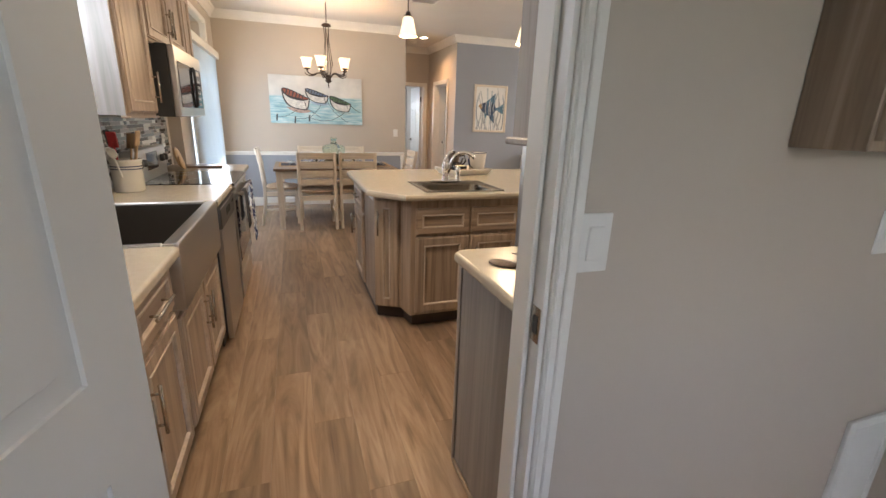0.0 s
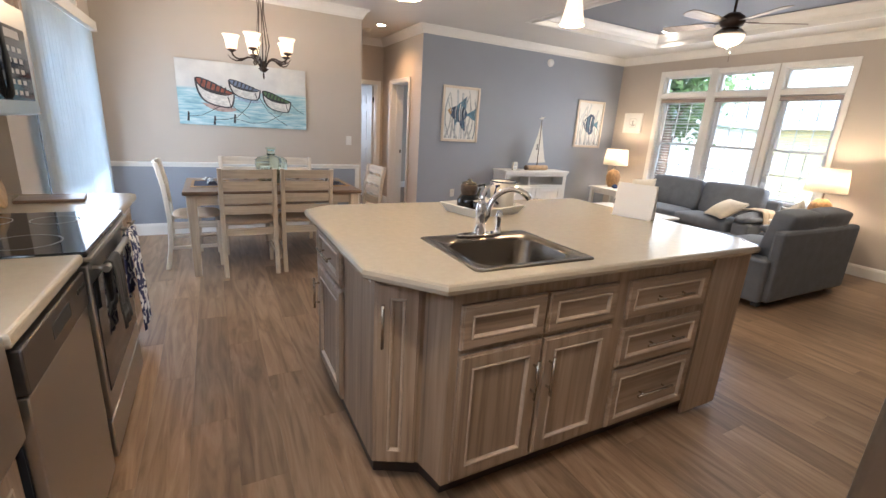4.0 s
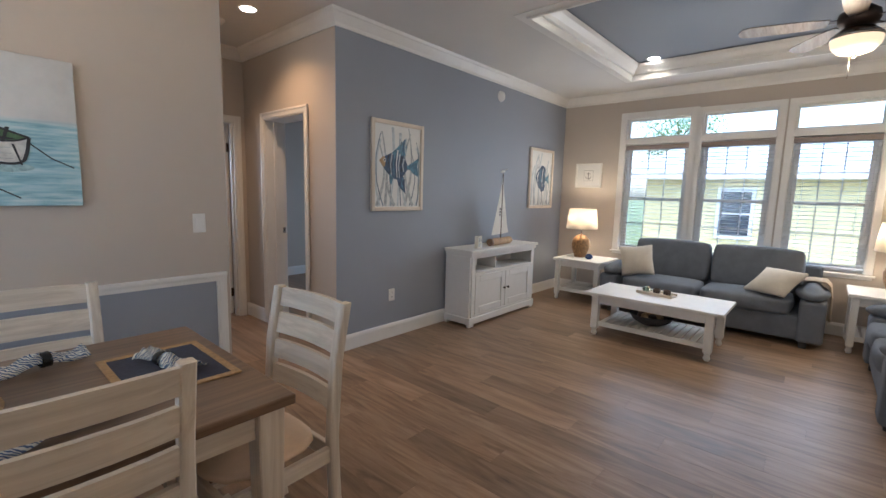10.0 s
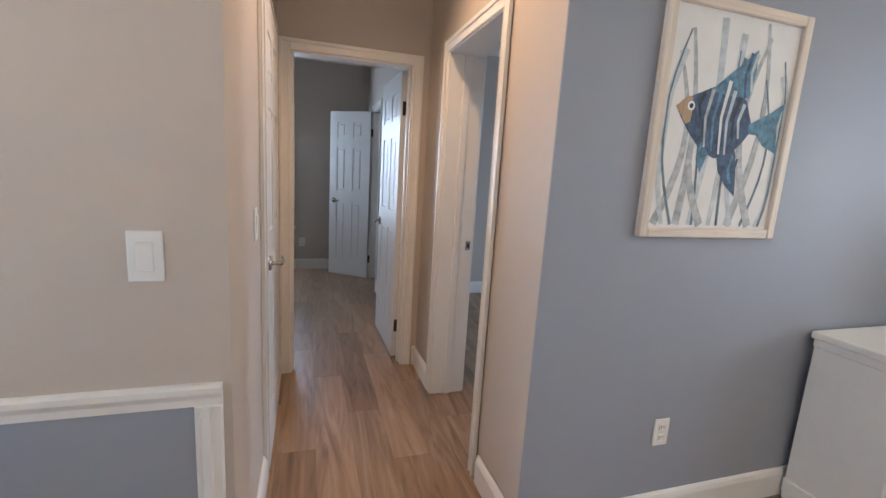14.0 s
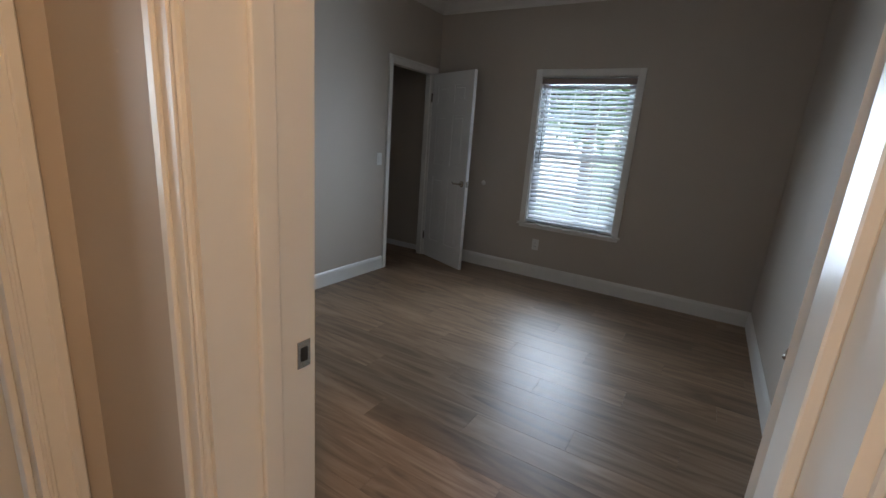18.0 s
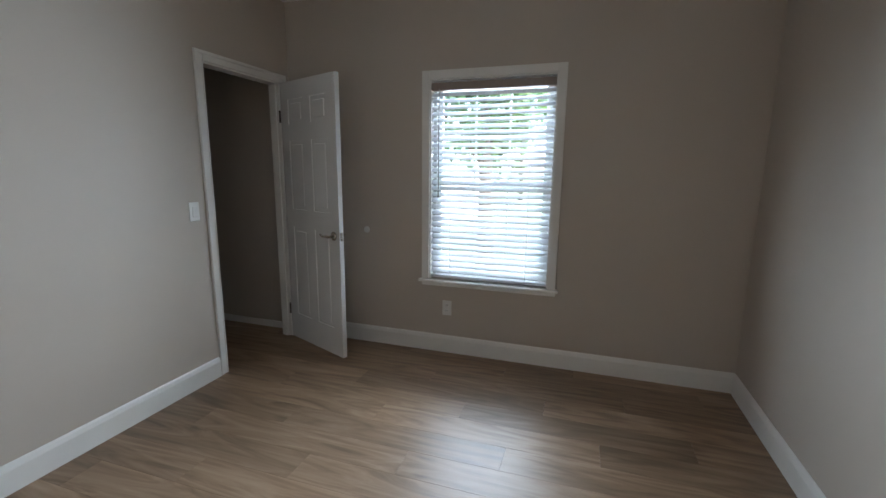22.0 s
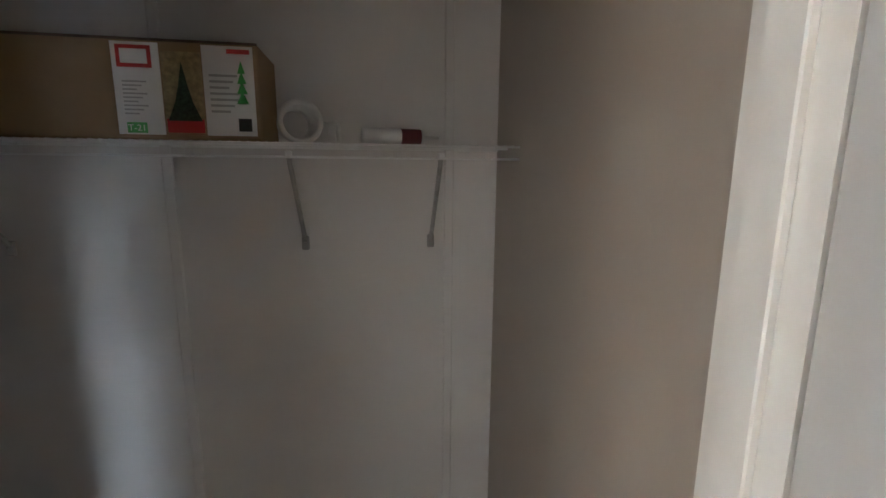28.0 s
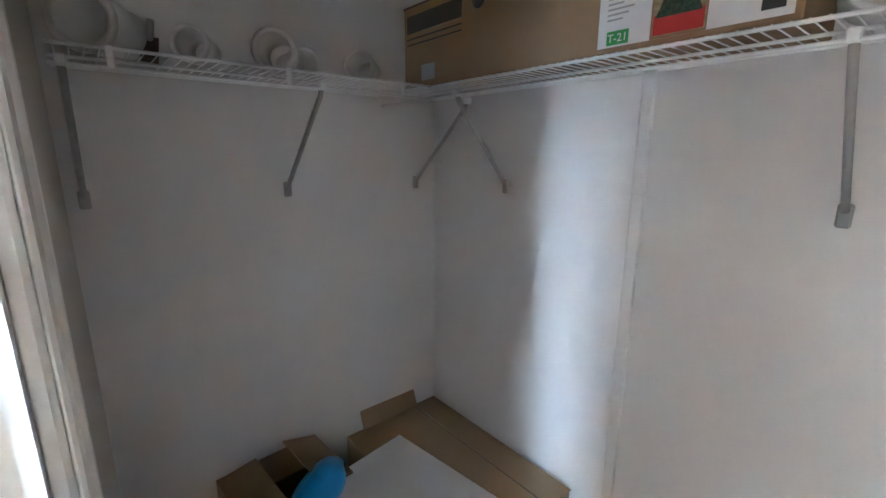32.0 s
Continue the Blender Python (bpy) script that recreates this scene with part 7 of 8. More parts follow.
for x, mt in ((-0.10, M_PEWTER), (0.0, M_PEWTER), (0.10, M_GREENGLASS)):
    part("votive", lathe(bmesh.new(), [(0, 0.013), (0.032, 0.013), (0.036, 0.06), (0.032, 0.06), (0.029, 0.02), (0, 0.02)], 16, (x, 0, 0)), mt, tr)
bk = thing("wire_basket", "dark woven bowl of driftwood balls on the lower shelf", "basket", pose(5.30, 6.60, 0.1405))
part("bowl", lathe(bmesh.new(), [(0, 0.004), (0.10, 0.0), (0.17, 0.04), (0.205, 0.10), (0.198, 0.10), (0.16, 0.045), (0.09, 0.012), (0, 0.012)], 26), M_BASKET, bk)
rng = random.Random(5)
for i in range(9):
    a = i * 0.7
    r = 0.0 if i == 0 else 0.09
    bm = bmesh.new()
    bmesh.ops.create_icosphere(bm, subdivisions=2, radius=0.045)
    for v in bm.verts:
        v.co *= 1 + 0.12 * noise.noise(v.co * 40 + Vector((i, 0, 0)))
    part("ball", shift(bm, at(r * math.cos(a), r * math.sin(a), 0.075 + 0.02 * (i == 0))), M_BARK if i % 2 else M_RATTAN, bk)

# media cabinet
mc = thing("media_cabinet", "distressed white media cabinet with two panelled doors", "cabinet", pose(4.85, 8.215, 0))
part("plinth", nbox((-0.645, -0.185, 0.03), (0.645, 0.165, 0.10), 0.006, 2), M_DISTRESS, mc)
for q in (-1, 1):
    for y in (-0.16, 0.14):
        part("foot", nbox((q * 0.60 - 0.04, y - 0.02, 0), (q * 0.60 + 0.04, y + 0.02, 0.031), 0.004), M_DISTRESS, mc)
    part("side_panel", nbox((q * 0.625 - 0.012, -0.165, 0.10), (q * 0.625 + 0.012, 0.16, 0.735), 0.002), M_DISTRESS, mc)
part("back_panel", nbox((-0.613, 0.15, 0.10), (0.613, 0.16, 0.735)), M_DISTRESS, mc)
part("top", box(bmesh.new(), (-0.655, -0.205, 0.772), (0.655, 0.17, 0.805), 0.006, 2), M_DISTRESS, mc)
part("top_moulding", nbox((-0.64, -0.187, 0.735), (0.64, 0.165, 0.772), 0.006, 2), M_DISTRESS, mc)
part("shelf", nbox((-0.613, -0.16, 0.545), (0.613, 0.15, 0.565)), M_DISTRESS, mc)
part("divider", nbox((-0.10, -0.10, 0.565), (-0.08, 0.15, 0.735)), M_DISTRESS, mc)
bm = bmesh.new()
for a, b in (((-0.613, 0.10), (-0.555, 0.735)), ((0.555, 0.10), (0.613, 0.735)), ((-0.555, 0.10), (0.555, 0.125)), ((-0.555, 0.715), (0.555, 0.735)), ((-0.555, 0.54), (0.555, 0.572))):
    box(bm, (a[0], -0.178, a[1]), (b[0], -0.160, b[1]), 0.002)
part("face_frame", bm, M_DISTRESS, mc)
for q in (-1, 1):
    xa, xb = (-0.552, -0.003) if q < 0 else (0.003, 0.552)
    bm = bmesh.new()
    f = 0.075
    for a, b in (((xa, 0.128), (xa + f, 0.537)), ((xb - f, 0.128), (xb, 0.537)), ((xa + f, 0.128), (xb - f, 0.128 + f)), ((xa + f, 0.537 - f), (xb - f, 0.537))):
        box(bm, (a[0], -0.182, a[1]), (b[0], -0.164, b[1]), 0.003)
    d = part("door", bm, M_DISTRESS, mc)
    part("panel", nbox((xa + f, -0.172, 0.128 + f), (xb - f, -0.166, 0.537 - f)), M_DISTRESS, d)
    part("knob", shift(lathe(bmesh.new(), [(0, 0), (0.006, 0.0), (0.006, 0.012), (0.014, 0.018), (0.012, 0.026), (0, 0.028)], 12), at(q * 0.035, -0.182, 0.345) @ Matrix.Rotation(radians(90), 4, "X")), M_BRONZE, d)
sb = thing("model_sailboat", "wooden model sailboat with white sails on the cabinet", "model boat", pose(4.92, 8.17, 0.8055, 0, 0, 6))
part("log_hull", shift(lathe(bmesh.new(), [(0, -0.25), (0.036, -0.248), (0.040, -0.235), (0.040, 0.20), (0.036, 0.235), (0, 0.24)], 18), at(0, 0, 0.040) @ Matrix.Rotation(radians(90), 4, "Y")), M_BAMBOO, sb)
part("mast", tube(bmesh.new(), [(0.0, 0, 0.06), (0.0, 0, 0.80)], 0.006), M_BARK, sb)
for nm, tri in (("main_sail", [(-0.010, 0.12), (-0.010, 0.75), (-0.06, 0.56), (-0.215, 0.12)]), ("jib_sail", [(0.010, 0.12), (0.185, 0.13), (0.15, 0.20), (0.05, 0.55), (0.010, 0.72)])):
    bm = flat(tri, 0.002, -0.001)
    part(nm, bm, M_SAIL, sb)
for k in range(3):
    part("sail_mark", nbox((-0.055 + 0.0 * k, -0.003, 0.33 + 0.032 * k), (-0.025, -0.0015, 0.353 + 0.032 * k)), M_DARK, sb)
part("bark_end", shift(lathe(bmesh.new(), [(0, -0.003), (0.036, -0.002), (0.042, 0.004), (0.042, 0.03), (0.0405, 0.034)], 18), at(-0.252, 0, 0.041) @ Matrix.Rotation(radians(90), 4, "Y")), M_TABLETOP, sb, "brown bark end")
bm = shift(lathe(bmesh.new(), [(0, -0.055), (0.006, -0.05), (0.016, -0.01), (0.012, 0.025), (0.004, 0.05), (0, 0.055)], 10), at(-0.01, 0, 0.822) @ Matrix.Rotation(radians(84), 4, "Y"))
for q in (-1, 1):
    vs = [bm.verts.new(p) for p in ((-0.025, 0, 0.83), (0.02, 0, 0.83), (0.045, q * 0.05, 0.858), (0.012, q * 0.03, 0.85))]
    bm.faces.new(vs)
part("masthead_ornament", bm, M_SAIL, sb)
fp = thing("photo_block", "small decorative cream and green block standing on the cabinet", "ornament", pose(4.43, 8.12, 0.8055, 0, 0, 12))
part("block", nbox((-0.05, -0.02, 0), (0.05, 0.02, 0.13), 0.004), M_CREAMW, fp)
for a, b in (((-0.035, 0.02), (0.035, 0.05)), ((-0.035, 0.065), (0.0, 0.115)), ((0.01, 0.07), (0.035, 0.10))):
    part("relief_mark", nbox((a[0], -0.0215, a[1]), (b[0], -0.0195, b[1])), M_WEED, fp)
sd = thing("smoke_detector", "round white smoke detector high on the accent wall", "detector", at(5.15, 8.4045, 2.51))
part("body", shift(lathe(bmesh.new(), [(0, 0.035), (0.035, 0.035), (0.05, 0.028), (0.055, 0.01), (0.062, 0.006), (0.062, 0)], 26), Matrix.Rotation(radians(90), 4, "X")), M_PLATE, sd)

# ---- ceiling fixtures ----
cx, cy = 0.62, 6.90
ch = thing("chandelier", "bronze five-arm chandelier with lit frosted glass shades", "chandelier", pose(cx, cy, 1.725))
part("canopy", lathe(bmesh.new(), [(0.0, 1.023), (0.06, 1.023), (0.06, 1.01), (0.02, 0.99), (0, 0.987)], 20), M_BRONZE, ch)
bm = bmesh.new()
for i in range(9):
    z = 0.74 + i * 0.026
    pts = [(0.008 * math.cos(a) * (1 if i % 2 else 0.4), 0.008 * math.cos(a) * (0.4 if i % 2 else 1), z + 0.016 * math.sin(a)) for a in [k * math.pi / 5 for k in range(11)]]
    tube(bm, pts, 0.0025, 5, False)
part("chain", bm, M_BRONZE, ch)
part("ring", tube(bmesh.new(), [(0, 0.026 * math.cos(a), 0.028 + 0.026 * math.sin(a)) for a in [k * math.pi / 9 for k in range(19)]], 0.005, 6, False), M_BRONZE, ch)
part("hub", lathe(bmesh.new(), [(0, 0.055), (0.018, 0.06), (0.045, 0.085), (0.02, 0.10), (0.016, 0.13), (0.022, 0.15), (0, 0.155)], 18), M_BRONZE, ch)
part("crown_ring", lathe(bmesh.new(), [(0.05, 0.70), (0.06, 0.705), (0.055, 0.72), (0.03, 0.735), (0, 0.74)], 18), M_BRONZE, ch)
for i in range(5):
    a = radians(72 * i + 30.4)
    u, v = math.cos(a), math.sin(a)

    def rad(r, z, du=0.0):
        return (u * r - v * du, v * r + u * du, z)

    bm = tube(bmesh.new(), [rad(0.02, 0.09), rad(0.035, 0.125), rad(0.06, 0.155), rad(0.09, 0.172), rad(0.125, 0.17), rad(0.16, 0.155), rad(0.195, 0.148), rad(0.225, 0.158), rad(0.245, 0.18), rad(0.25, 0.20)], 0.0078, 8)
    tube(bm, [rad(0.14, 0.160), rad(0.18, 0.137), rad(0.22, 0.132), rad(0.255, 0.145), rad(0.285, 0.175)], [0.007, 0.007, 0.006, 0.005, 0.002], 7)
    tube(bm, [rad(0.016, 0.10), rad(0.055, 0.28, 0.02), rad(0.02, 0.55, 0.01), rad(0.035, 0.71)], 0.0055, 6)
    arm = part("arm", bm, M_BRONZE, ch)
    part("cup", lathe(bmesh.new(), [(0, 0.195), (0.012, 0.20), (0.038, 0.215), (0.034, 0.225), (0, 0.228)], 14, (u * 0.25, v * 0.25, 0)), M_BRONZE, arm)
    part("shade", lathe(bmesh.new(), [(0.034, 0.226), (0.043, 0.233), (0.048, 0.265), (0.053, 0.297), (0.060, 0.32), (0.071, 0.337), (0.068, 0.338), (0.056, 0.32), (0.049, 0.297), (0.044, 0.265), (0.039, 0.238), (0, 0.231)], 22, (u * 0.25, v * 0.25, 0)), M_FROST, arm)
    lamp("chandelier_light", "POINT", pose(cx + u * 0.25, cy + v * 0.25, 2.085), 0.7, (1.0, 0.72, 0.42), soft=0.04)


def pendant(x, y):
    p = thing("pendant_lamp", "lit frosted glass pendant lamp on a dark rod above the island", "lamp", pose(x, y, 2.02), "island pendants")
    part("shade", lathe(bmesh.new(), [(0.030, 0.145), (0.042, 0.13), (0.052, 0.08), (0.062, 0.03), (0.072, 0.0), (0.068, 0.0), (0.056, 0.04), (0.046, 0.09), (0.036, 0.125), (0, 0.135)], 24), M_FROST, p)
    part("cap", lathe(bmesh.new(), [(0, 0.185), (0.016, 0.18), (0.022, 0.16), (0.034, 0.146), (0.03, 0.142)], 16), M_BRONZE, p)
    part("rod", tube(bmesh.new(), [(0, 0, 0.18), (0, 0, 0.715)], 0.005, 6), M_BRONZE, p)
    part("canopy", lathe(bmesh.new(), [(0.055, 0.729), (0.055, 0.72), (0.02, 0.705), (0, 0.704)], 20), M_BRONZE, p)
    lamp("pendant_light", "POINT", pose(x, y, 1.995), 2.0, (1.0, 0.74, 0.45), soft=0.05)


pendant(1.08, 4.68)
pendant(2.06, 4.55)

fx, fy = 4.88, 5.38
fn = thing("ceiling_fan", "five-blade ceiling fan with a lit glass bowl", "fan", pose(fx, fy, 2.365))
part("canopy", lathe(bmesh.new(), [(0, 0.534), (0.07, 0.534), (0.06, 0.49), (0.02, 0.47), (0, 0.47)], 20), M_BRONZE, fn)
part("downrod", tube(bmesh.new(), [(0, 0, 0.30), (0, 0, 0.48)], 0.012), M_BRONZE, fn)
part("motor", lathe(bmesh.new(), [(0, 0.31), (0.06, 0.305), (0.105, 0.27), (0.115, 0.23), (0.10, 0.19), (0.05, 0.17), (0, 0.168)], 26), M_BRONZE, fn)
part("light_rim", lathe(bmesh.new(), [(0, 0.168), (0.09, 0.165), (0.14, 0.12), (0.145, 0.105), (0.135, 0.10), (0, 0.12)], 26), M_NICKEL, fn)
part("glass_bowl", lathe(bmesh.new(), [(0.138, 0.104), (0.13, 0.06), (0.095, 0.02), (0.04, 0.003), (0, 0.0)], 28), M_FROST, fn)
part("finial", lathe(bmesh.new(), [(0.012, 0.003), (0.016, -0.006), (0.006, -0.02), (0, -0.022)], 12), M_NICKEL, fn)
for i in range(5):
    a = radians(72 * i + 33)
    m = Matrix.Rotation(a, 4, "Z") @ at(0, 0, 0.215) @ Matrix.Rotation(radians(11), 4, "X")
    bm = prism(bmesh.new(), [(0.16, -0.045), (0.30, -0.062), (0.60, -0.068), (0.655, -0.05), (0.67, 0.0), (0.655, 0.05), (0.60, 0.068), (0.30, 0.062), (0.16, 0.045)], 0, 0.007)
    bl = part("blade", shift(bm, m), M_BLADE, fn)
    part("blade_iron", shift(nbox((0.08, -0.02, 0.007), (0.24, 0.02, 0.013), 0.003), m), M_BRONZE, bl)
part("pull_chain", tube(bmesh.new(), [(0.10, 0.02, 0.10), (0.10, 0.02, -0.13)], 0.002, 5), M_NICKEL, fn)
lamp("fan_light", "POINT", pose(fx, fy, 2.31), 4, (1.0, 0.74, 0.45), soft=0.09)


def downlight(x, y, z, watts=10, colour=(1.0, 0.76, 0.48)):
    d = thing("recessed_light", "lit recessed ceiling downlight with white trim ring", "light", pose(x, y, z), "recessed ceiling lights")
    part("trim_ring", lathe(bmesh.new(), [(0.055, -0.001), (0.075, -0.006), (0.078, -0.002), (0.078, 0.0)], 26), M_PLATE, d)
    part("lens", lathe(bmesh.new(), [(0, -0.003), (0.056, -0.003)], 26), M_LED, d)
    l = lamp("downlight_light", "SPOT", pose(x, y, z - 0.012), watts, colour, soft=0.05)
    l.data.spot_size, l.data.spot_blend = radians(130), 0.8


downlight(2.43, 8.93, H, 9.5, (1.0, 0.56, 0.25))
# two unseen kitchen downlights, added to brighten the floor and island front
downlight(0.28, 3.0, H, 13)
downlight(0.75, 2.5, H, 4)
for x, y in ((6.03, 7.01), (4.05, 7.01), (6.03, 3.9), (4.05, 3.9)):
    downlight(x, y, TRAY[4] + 0.03, 6)
vt = thing("ceiling_vent", "white louvred ceiling air vent", "vent", pose(1.75, 6.56, H - 0.0005))
bm = bmesh.new()
for a, b in (((-0.16, -0.09), (-0.135, 0.09)), ((0.135, -0.09), (0.16, 0.09)), ((-0.135, -0.09), (0.135, -0.07)), ((-0.135, 0.07), (0.135, 0.09))):
    box(bm, (*a, -0.008), (*b, 0), 0.002)
part("frame", bm, M_PLATE, vt)
# black sheet in place of the shade behind the ceiling louvres
part("backing", nbox((-0.135, -0.07, -0.002), (0.135, 0.07, 0.0)), M_SLOT, vt)
for i in range(7):
    part("slat", shift(nbox((-0.135, -0.008, -0.001), (0.135, 0.008, 0.001)), at(0, -0.06 + i * 0.02, -0.006) @ Matrix.Rotation(radians(35), 4, "X")), M_PLATE, vt)
sp = thing("ceiling_detector", "round white detector on the hall ceiling", "detector", pose(2.36, 9.35, H - 0.0005))
part("body", lathe(bmesh.new(), [(0, -0.035), (0.04, -0.033), (0.06, -0.01), (0.065, 0)], 24), M_PLATE, sp)


# ---- closet ----
SZ = 1.615
YB = 13.086


def wire_shelf(name, m, L, depth, label, posts):
    """Local: runs along x, wall at y = 0, front at -depth, top at z = 0."""
    s = thing(name, label, "shelf", m)
    for y, z in ((-0.004, -0.004), (-depth * 0.5, -0.004), (-depth, -0.004), (-depth, -0.042)):
        part("rail", tube(bmesh.new(), [(0, y, z), (L, y, z)], 0.0042, 6), M_WIRE, s)
    bm = bmesh.new()
    x = 0.012
    while x < L:
        tube(bm, [(x, 0.0, 0.0), (x, -depth, 0.0)], 0.0019, 4)
        x += 0.0254
    tagged(part("wire_grid", bm, M_WIRE, s), kind="stuff")
    for x in posts:
        part("lip_post", box(bmesh.new(), (x - 0.007, -depth - 0.004, -0.044), (x + 0.007, -depth + 0.003, 0.002), 0.002), M_WIRE, s)
    return s


def bracket(m, depth, label="white steel shelf support brace screwed to the wall"):
    b = thing("shelf_bracket", label, "bracket", m, "closet shelf braces")
    part("brace", tube(bmesh.new(), [(0, -depth + 0.005, -0.03), (0, -depth + 0.02, -0.06), (0, -0.012, -0.325)], 0.0075, 8), M_BRACE, b)
    part("foot", nbox((-0.013, -0.012, -0.36), (0.013, 0.0, -0.31), 0.004), M_BRACE, b)
    part("hook", nbox((-0.010, -depth - 0.006, -0.046), (0.010, -depth + 0.014, -0.024), 0.003), M_WIRE, b)


DB, DW_ = 0.255, 0.325
wire_shelf("wire_shelf", at(4.80, YB, SZ), E_ - 4.80, DB, "white wire closet shelf on the back wall", (5.335, 5.67, 6.04, 6.40, 6.72))
wire_shelf("wire_shelf", at(4.80, 11.88, SZ - 0.004, EAST), YB - DB - 11.88 - 0.02, DW_, "white wire closet shelf on the side wall", (0.10, 0.47, 0.82))
for x in (5.22, 6.14, 6.59):
    bracket(at(x, YB, SZ), DB)
for y in (11.84 + 0.06, 12.44, 12.98):
    bracket(at(4.80, y, SZ - 0.004, EAST), DW_)

# tree carton: brown box with a printed end
bx = thing("tree_carton", "long brown carton of an artificial tree with a printed white label", "carton", pose(5.66, 12.955, SZ + 0.0025))
L0, L1, dp, hh = -0.72, 0.41, 0.115, 0.262
part("carton", box(bmesh.new(), (L0, -dp, 0), (L1, dp, hh), 0.004), M_CARTON, bx)
part("dark_panel", nbox((L0 + 0.02, -dp - 0.0012, hh - 0.085), (L0 + 0.30, -dp + 0.001, hh - 0.03)), M_DARK, bx)
for z in (hh - 0.10, hh - 0.118):
    part("print_line", nbox((L0 + 0.02, -dp - 0.0010, z - 0.005), (L0 + 0.30, -dp + 0.001, z)), M_DARK, bx)
part("round_stamp", shift(lathe(bmesh.new(), [(0, 0.0012), (0.026, 0.001), (0.027, 0)], 20), at(L0 + 0.37, -dp, hh - 0.05) @ Matrix.Rotation(radians(90), 4, "X")), M_DARK, bx)
part("bar_code", nbox((L0 + 0.10, -dp - 0.0012, 0.02), (L0 + 0.17, -dp + 0.001, 0.07)), M_GREY, bx)
WL = 0.04
part("white_label", nbox((WL, -dp - 0.0015, 0.012), (L1 - 0.012, -dp + 0.001, hh - 0.01)), M_WHITE, bx)
part("red_block", nbox((WL + 0.012, -dp - 0.0022, hh - 0.075), (WL + 0.098, -dp, hh - 0.018)), M_RED, bx)
part("red_block_field", nbox((WL + 0.022, -dp - 0.0028, hh - 0.065), (WL + 0.088, -dp, hh - 0.028)), M_WHITE, bx)
part("brown_strip", nbox((WL + 0.118, -dp - 0.0018, 0.012), (WL + 0.225, -dp, hh - 0.01)), M_CARTON, bx)
part("photo", nbox((WL + 0.122, -dp - 0.0024, 0.016), (WL + 0.222, -dp, hh - 0.03)), M_PHOTO, bx)
part("photo_red", nbox((WL + 0.124, -dp - 0.003, 0.018), (WL + 0.220, -dp, 0.055)), M_RED, bx)
part("photo_tree", flat([(WL + 0.128, 0.05), (WL + 0.216, 0.05), (WL + 0.195, 0.10), (WL + 0.185, 0.14), (WL + 0.172, 0.205), (WL + 0.159, 0.14), (WL + 0.149, 0.10)], 0.0008, dp + 0.003), M_TREEPRINT, bx)
part("green_tag", nbox((WL + 0.022, -dp - 0.0024, 0.016), (WL + 0.072, -dp, 0.044)), M_GREEN, bx)
for i in range(9):
    part("text_bar", nbox((WL + 0.02, -dp - 0.0021, 0.065 + i * 0.0105), (WL + 0.02 + 0.06 * (0.6 + 0.4 * ((i * 7) % 3) / 2), -dp, 0.069 + i * 0.0105)), M_GREY, bx)
for i in range(7):
    part("text_bar", nbox((WL + 0.24, -dp - 0.0021, 0.075 + i * 0.016), (WL + 0.24 + 0.085 * (0.6 + 0.4 * ((i * 5) % 4) / 3), -dp, 0.081 + i * 0.016)), M_GREY, bx)
part("small_red", nbox((WL + 0.29, -dp - 0.0021, hh - 0.03), (WL + 0.35, -dp, hh - 0.018)), M_RED, bx)
part("small_barcode", nbox((L1 - 0.06, -dp - 0.0021, 0.025), (L1 - 0.025, -dp, 0.06)), M_DARK, bx)
for i in range(4):
    z = 0.10 + i * 0.027
    part("tree_icon", flat([(L1 - 0.045 - 0.016 + 0.002 * i, z), (L1 - 0.045 + 0.016 - 0.002 * i, z), (L1 - 0.045, z + 0.034)], 0.0008, dp + 0.0015), M_GREEN, bx)
txt = bpy.data.curves.new("tag_text", "FONT")
txt.body, txt.size, txt.align_x, txt.extrude = "T-21", 0.024, "CENTER", 0.0004
tmpo = new("tag_text_tmp", txt)
dg = bpy.context.evaluated_depsgraph_get()
tme = bpy.data.meshes.new_from_object(tmpo.evaluated_get(dg))
bpy.data.objects.remove(tmpo)
tme.materials.clear()
tme.materials.append(M_WHITE)
tme.transform(at(WL + 0.047, -dp - 0.0028, 0.0215) @ Matrix.Rotation(radians(90), 4, "X"))
to = new("tag_text", tme)
to.parent = bx
for nm, a, b in (("tape_edge", (L0, -dp - 0.001, hh - 0.006), (L1, -dp + 0.004, hh + 0.001)),):
    part(nm, nbox(a, b), M_BARK, bx)


def fitting(m, r, L, label, hub=True):
    """A plastic pipe fitting lying on its side, open end towards -y."""
    f = thing("pipe_fitting", label, "pipe fitting", m, "pipe fittings on the shelf")
    bm = lathe(bmesh.new(), [(r * 0.84, 0.0), (r, 0.0), (r, L * 0.5), (r * 0.88, L * 0.56), (r * 0.88, L), (r * 0.72, L), (r * 0.72, L * 0.5), (r * 0.82, L * 0.48), (r * 0.84, 0.0)], 28)
    part("pipe", shift(bm, at(0, 0, r) @ Matrix.Rotation(radians(-90), 4, "X")), M_PVC, f)
    part("collar", shift(lathe(bmesh.new(), [(r * 0.85, -0.001), (r * 0.88, -0.004), (r * 1.06, -0.004), (r * 1.08, 0.0), (r * 1.08, 0.014), (r, 0.018)], 26), at(0, 0, r) @ Matrix.Rotation(radians(-90), 4, "X")), M_PVC, f)
    return f


PV = "white plastic pipe fitting lying on the wire shelf"
fitting(pose(6.17, 12.90, SZ + 0.003, 0, 0, 18), 0.062, 0.13, PV)
fitting(pose(6.27, 12.97, SZ + 0.003, 0, 0, 80), 0.035, 0.08, PV)
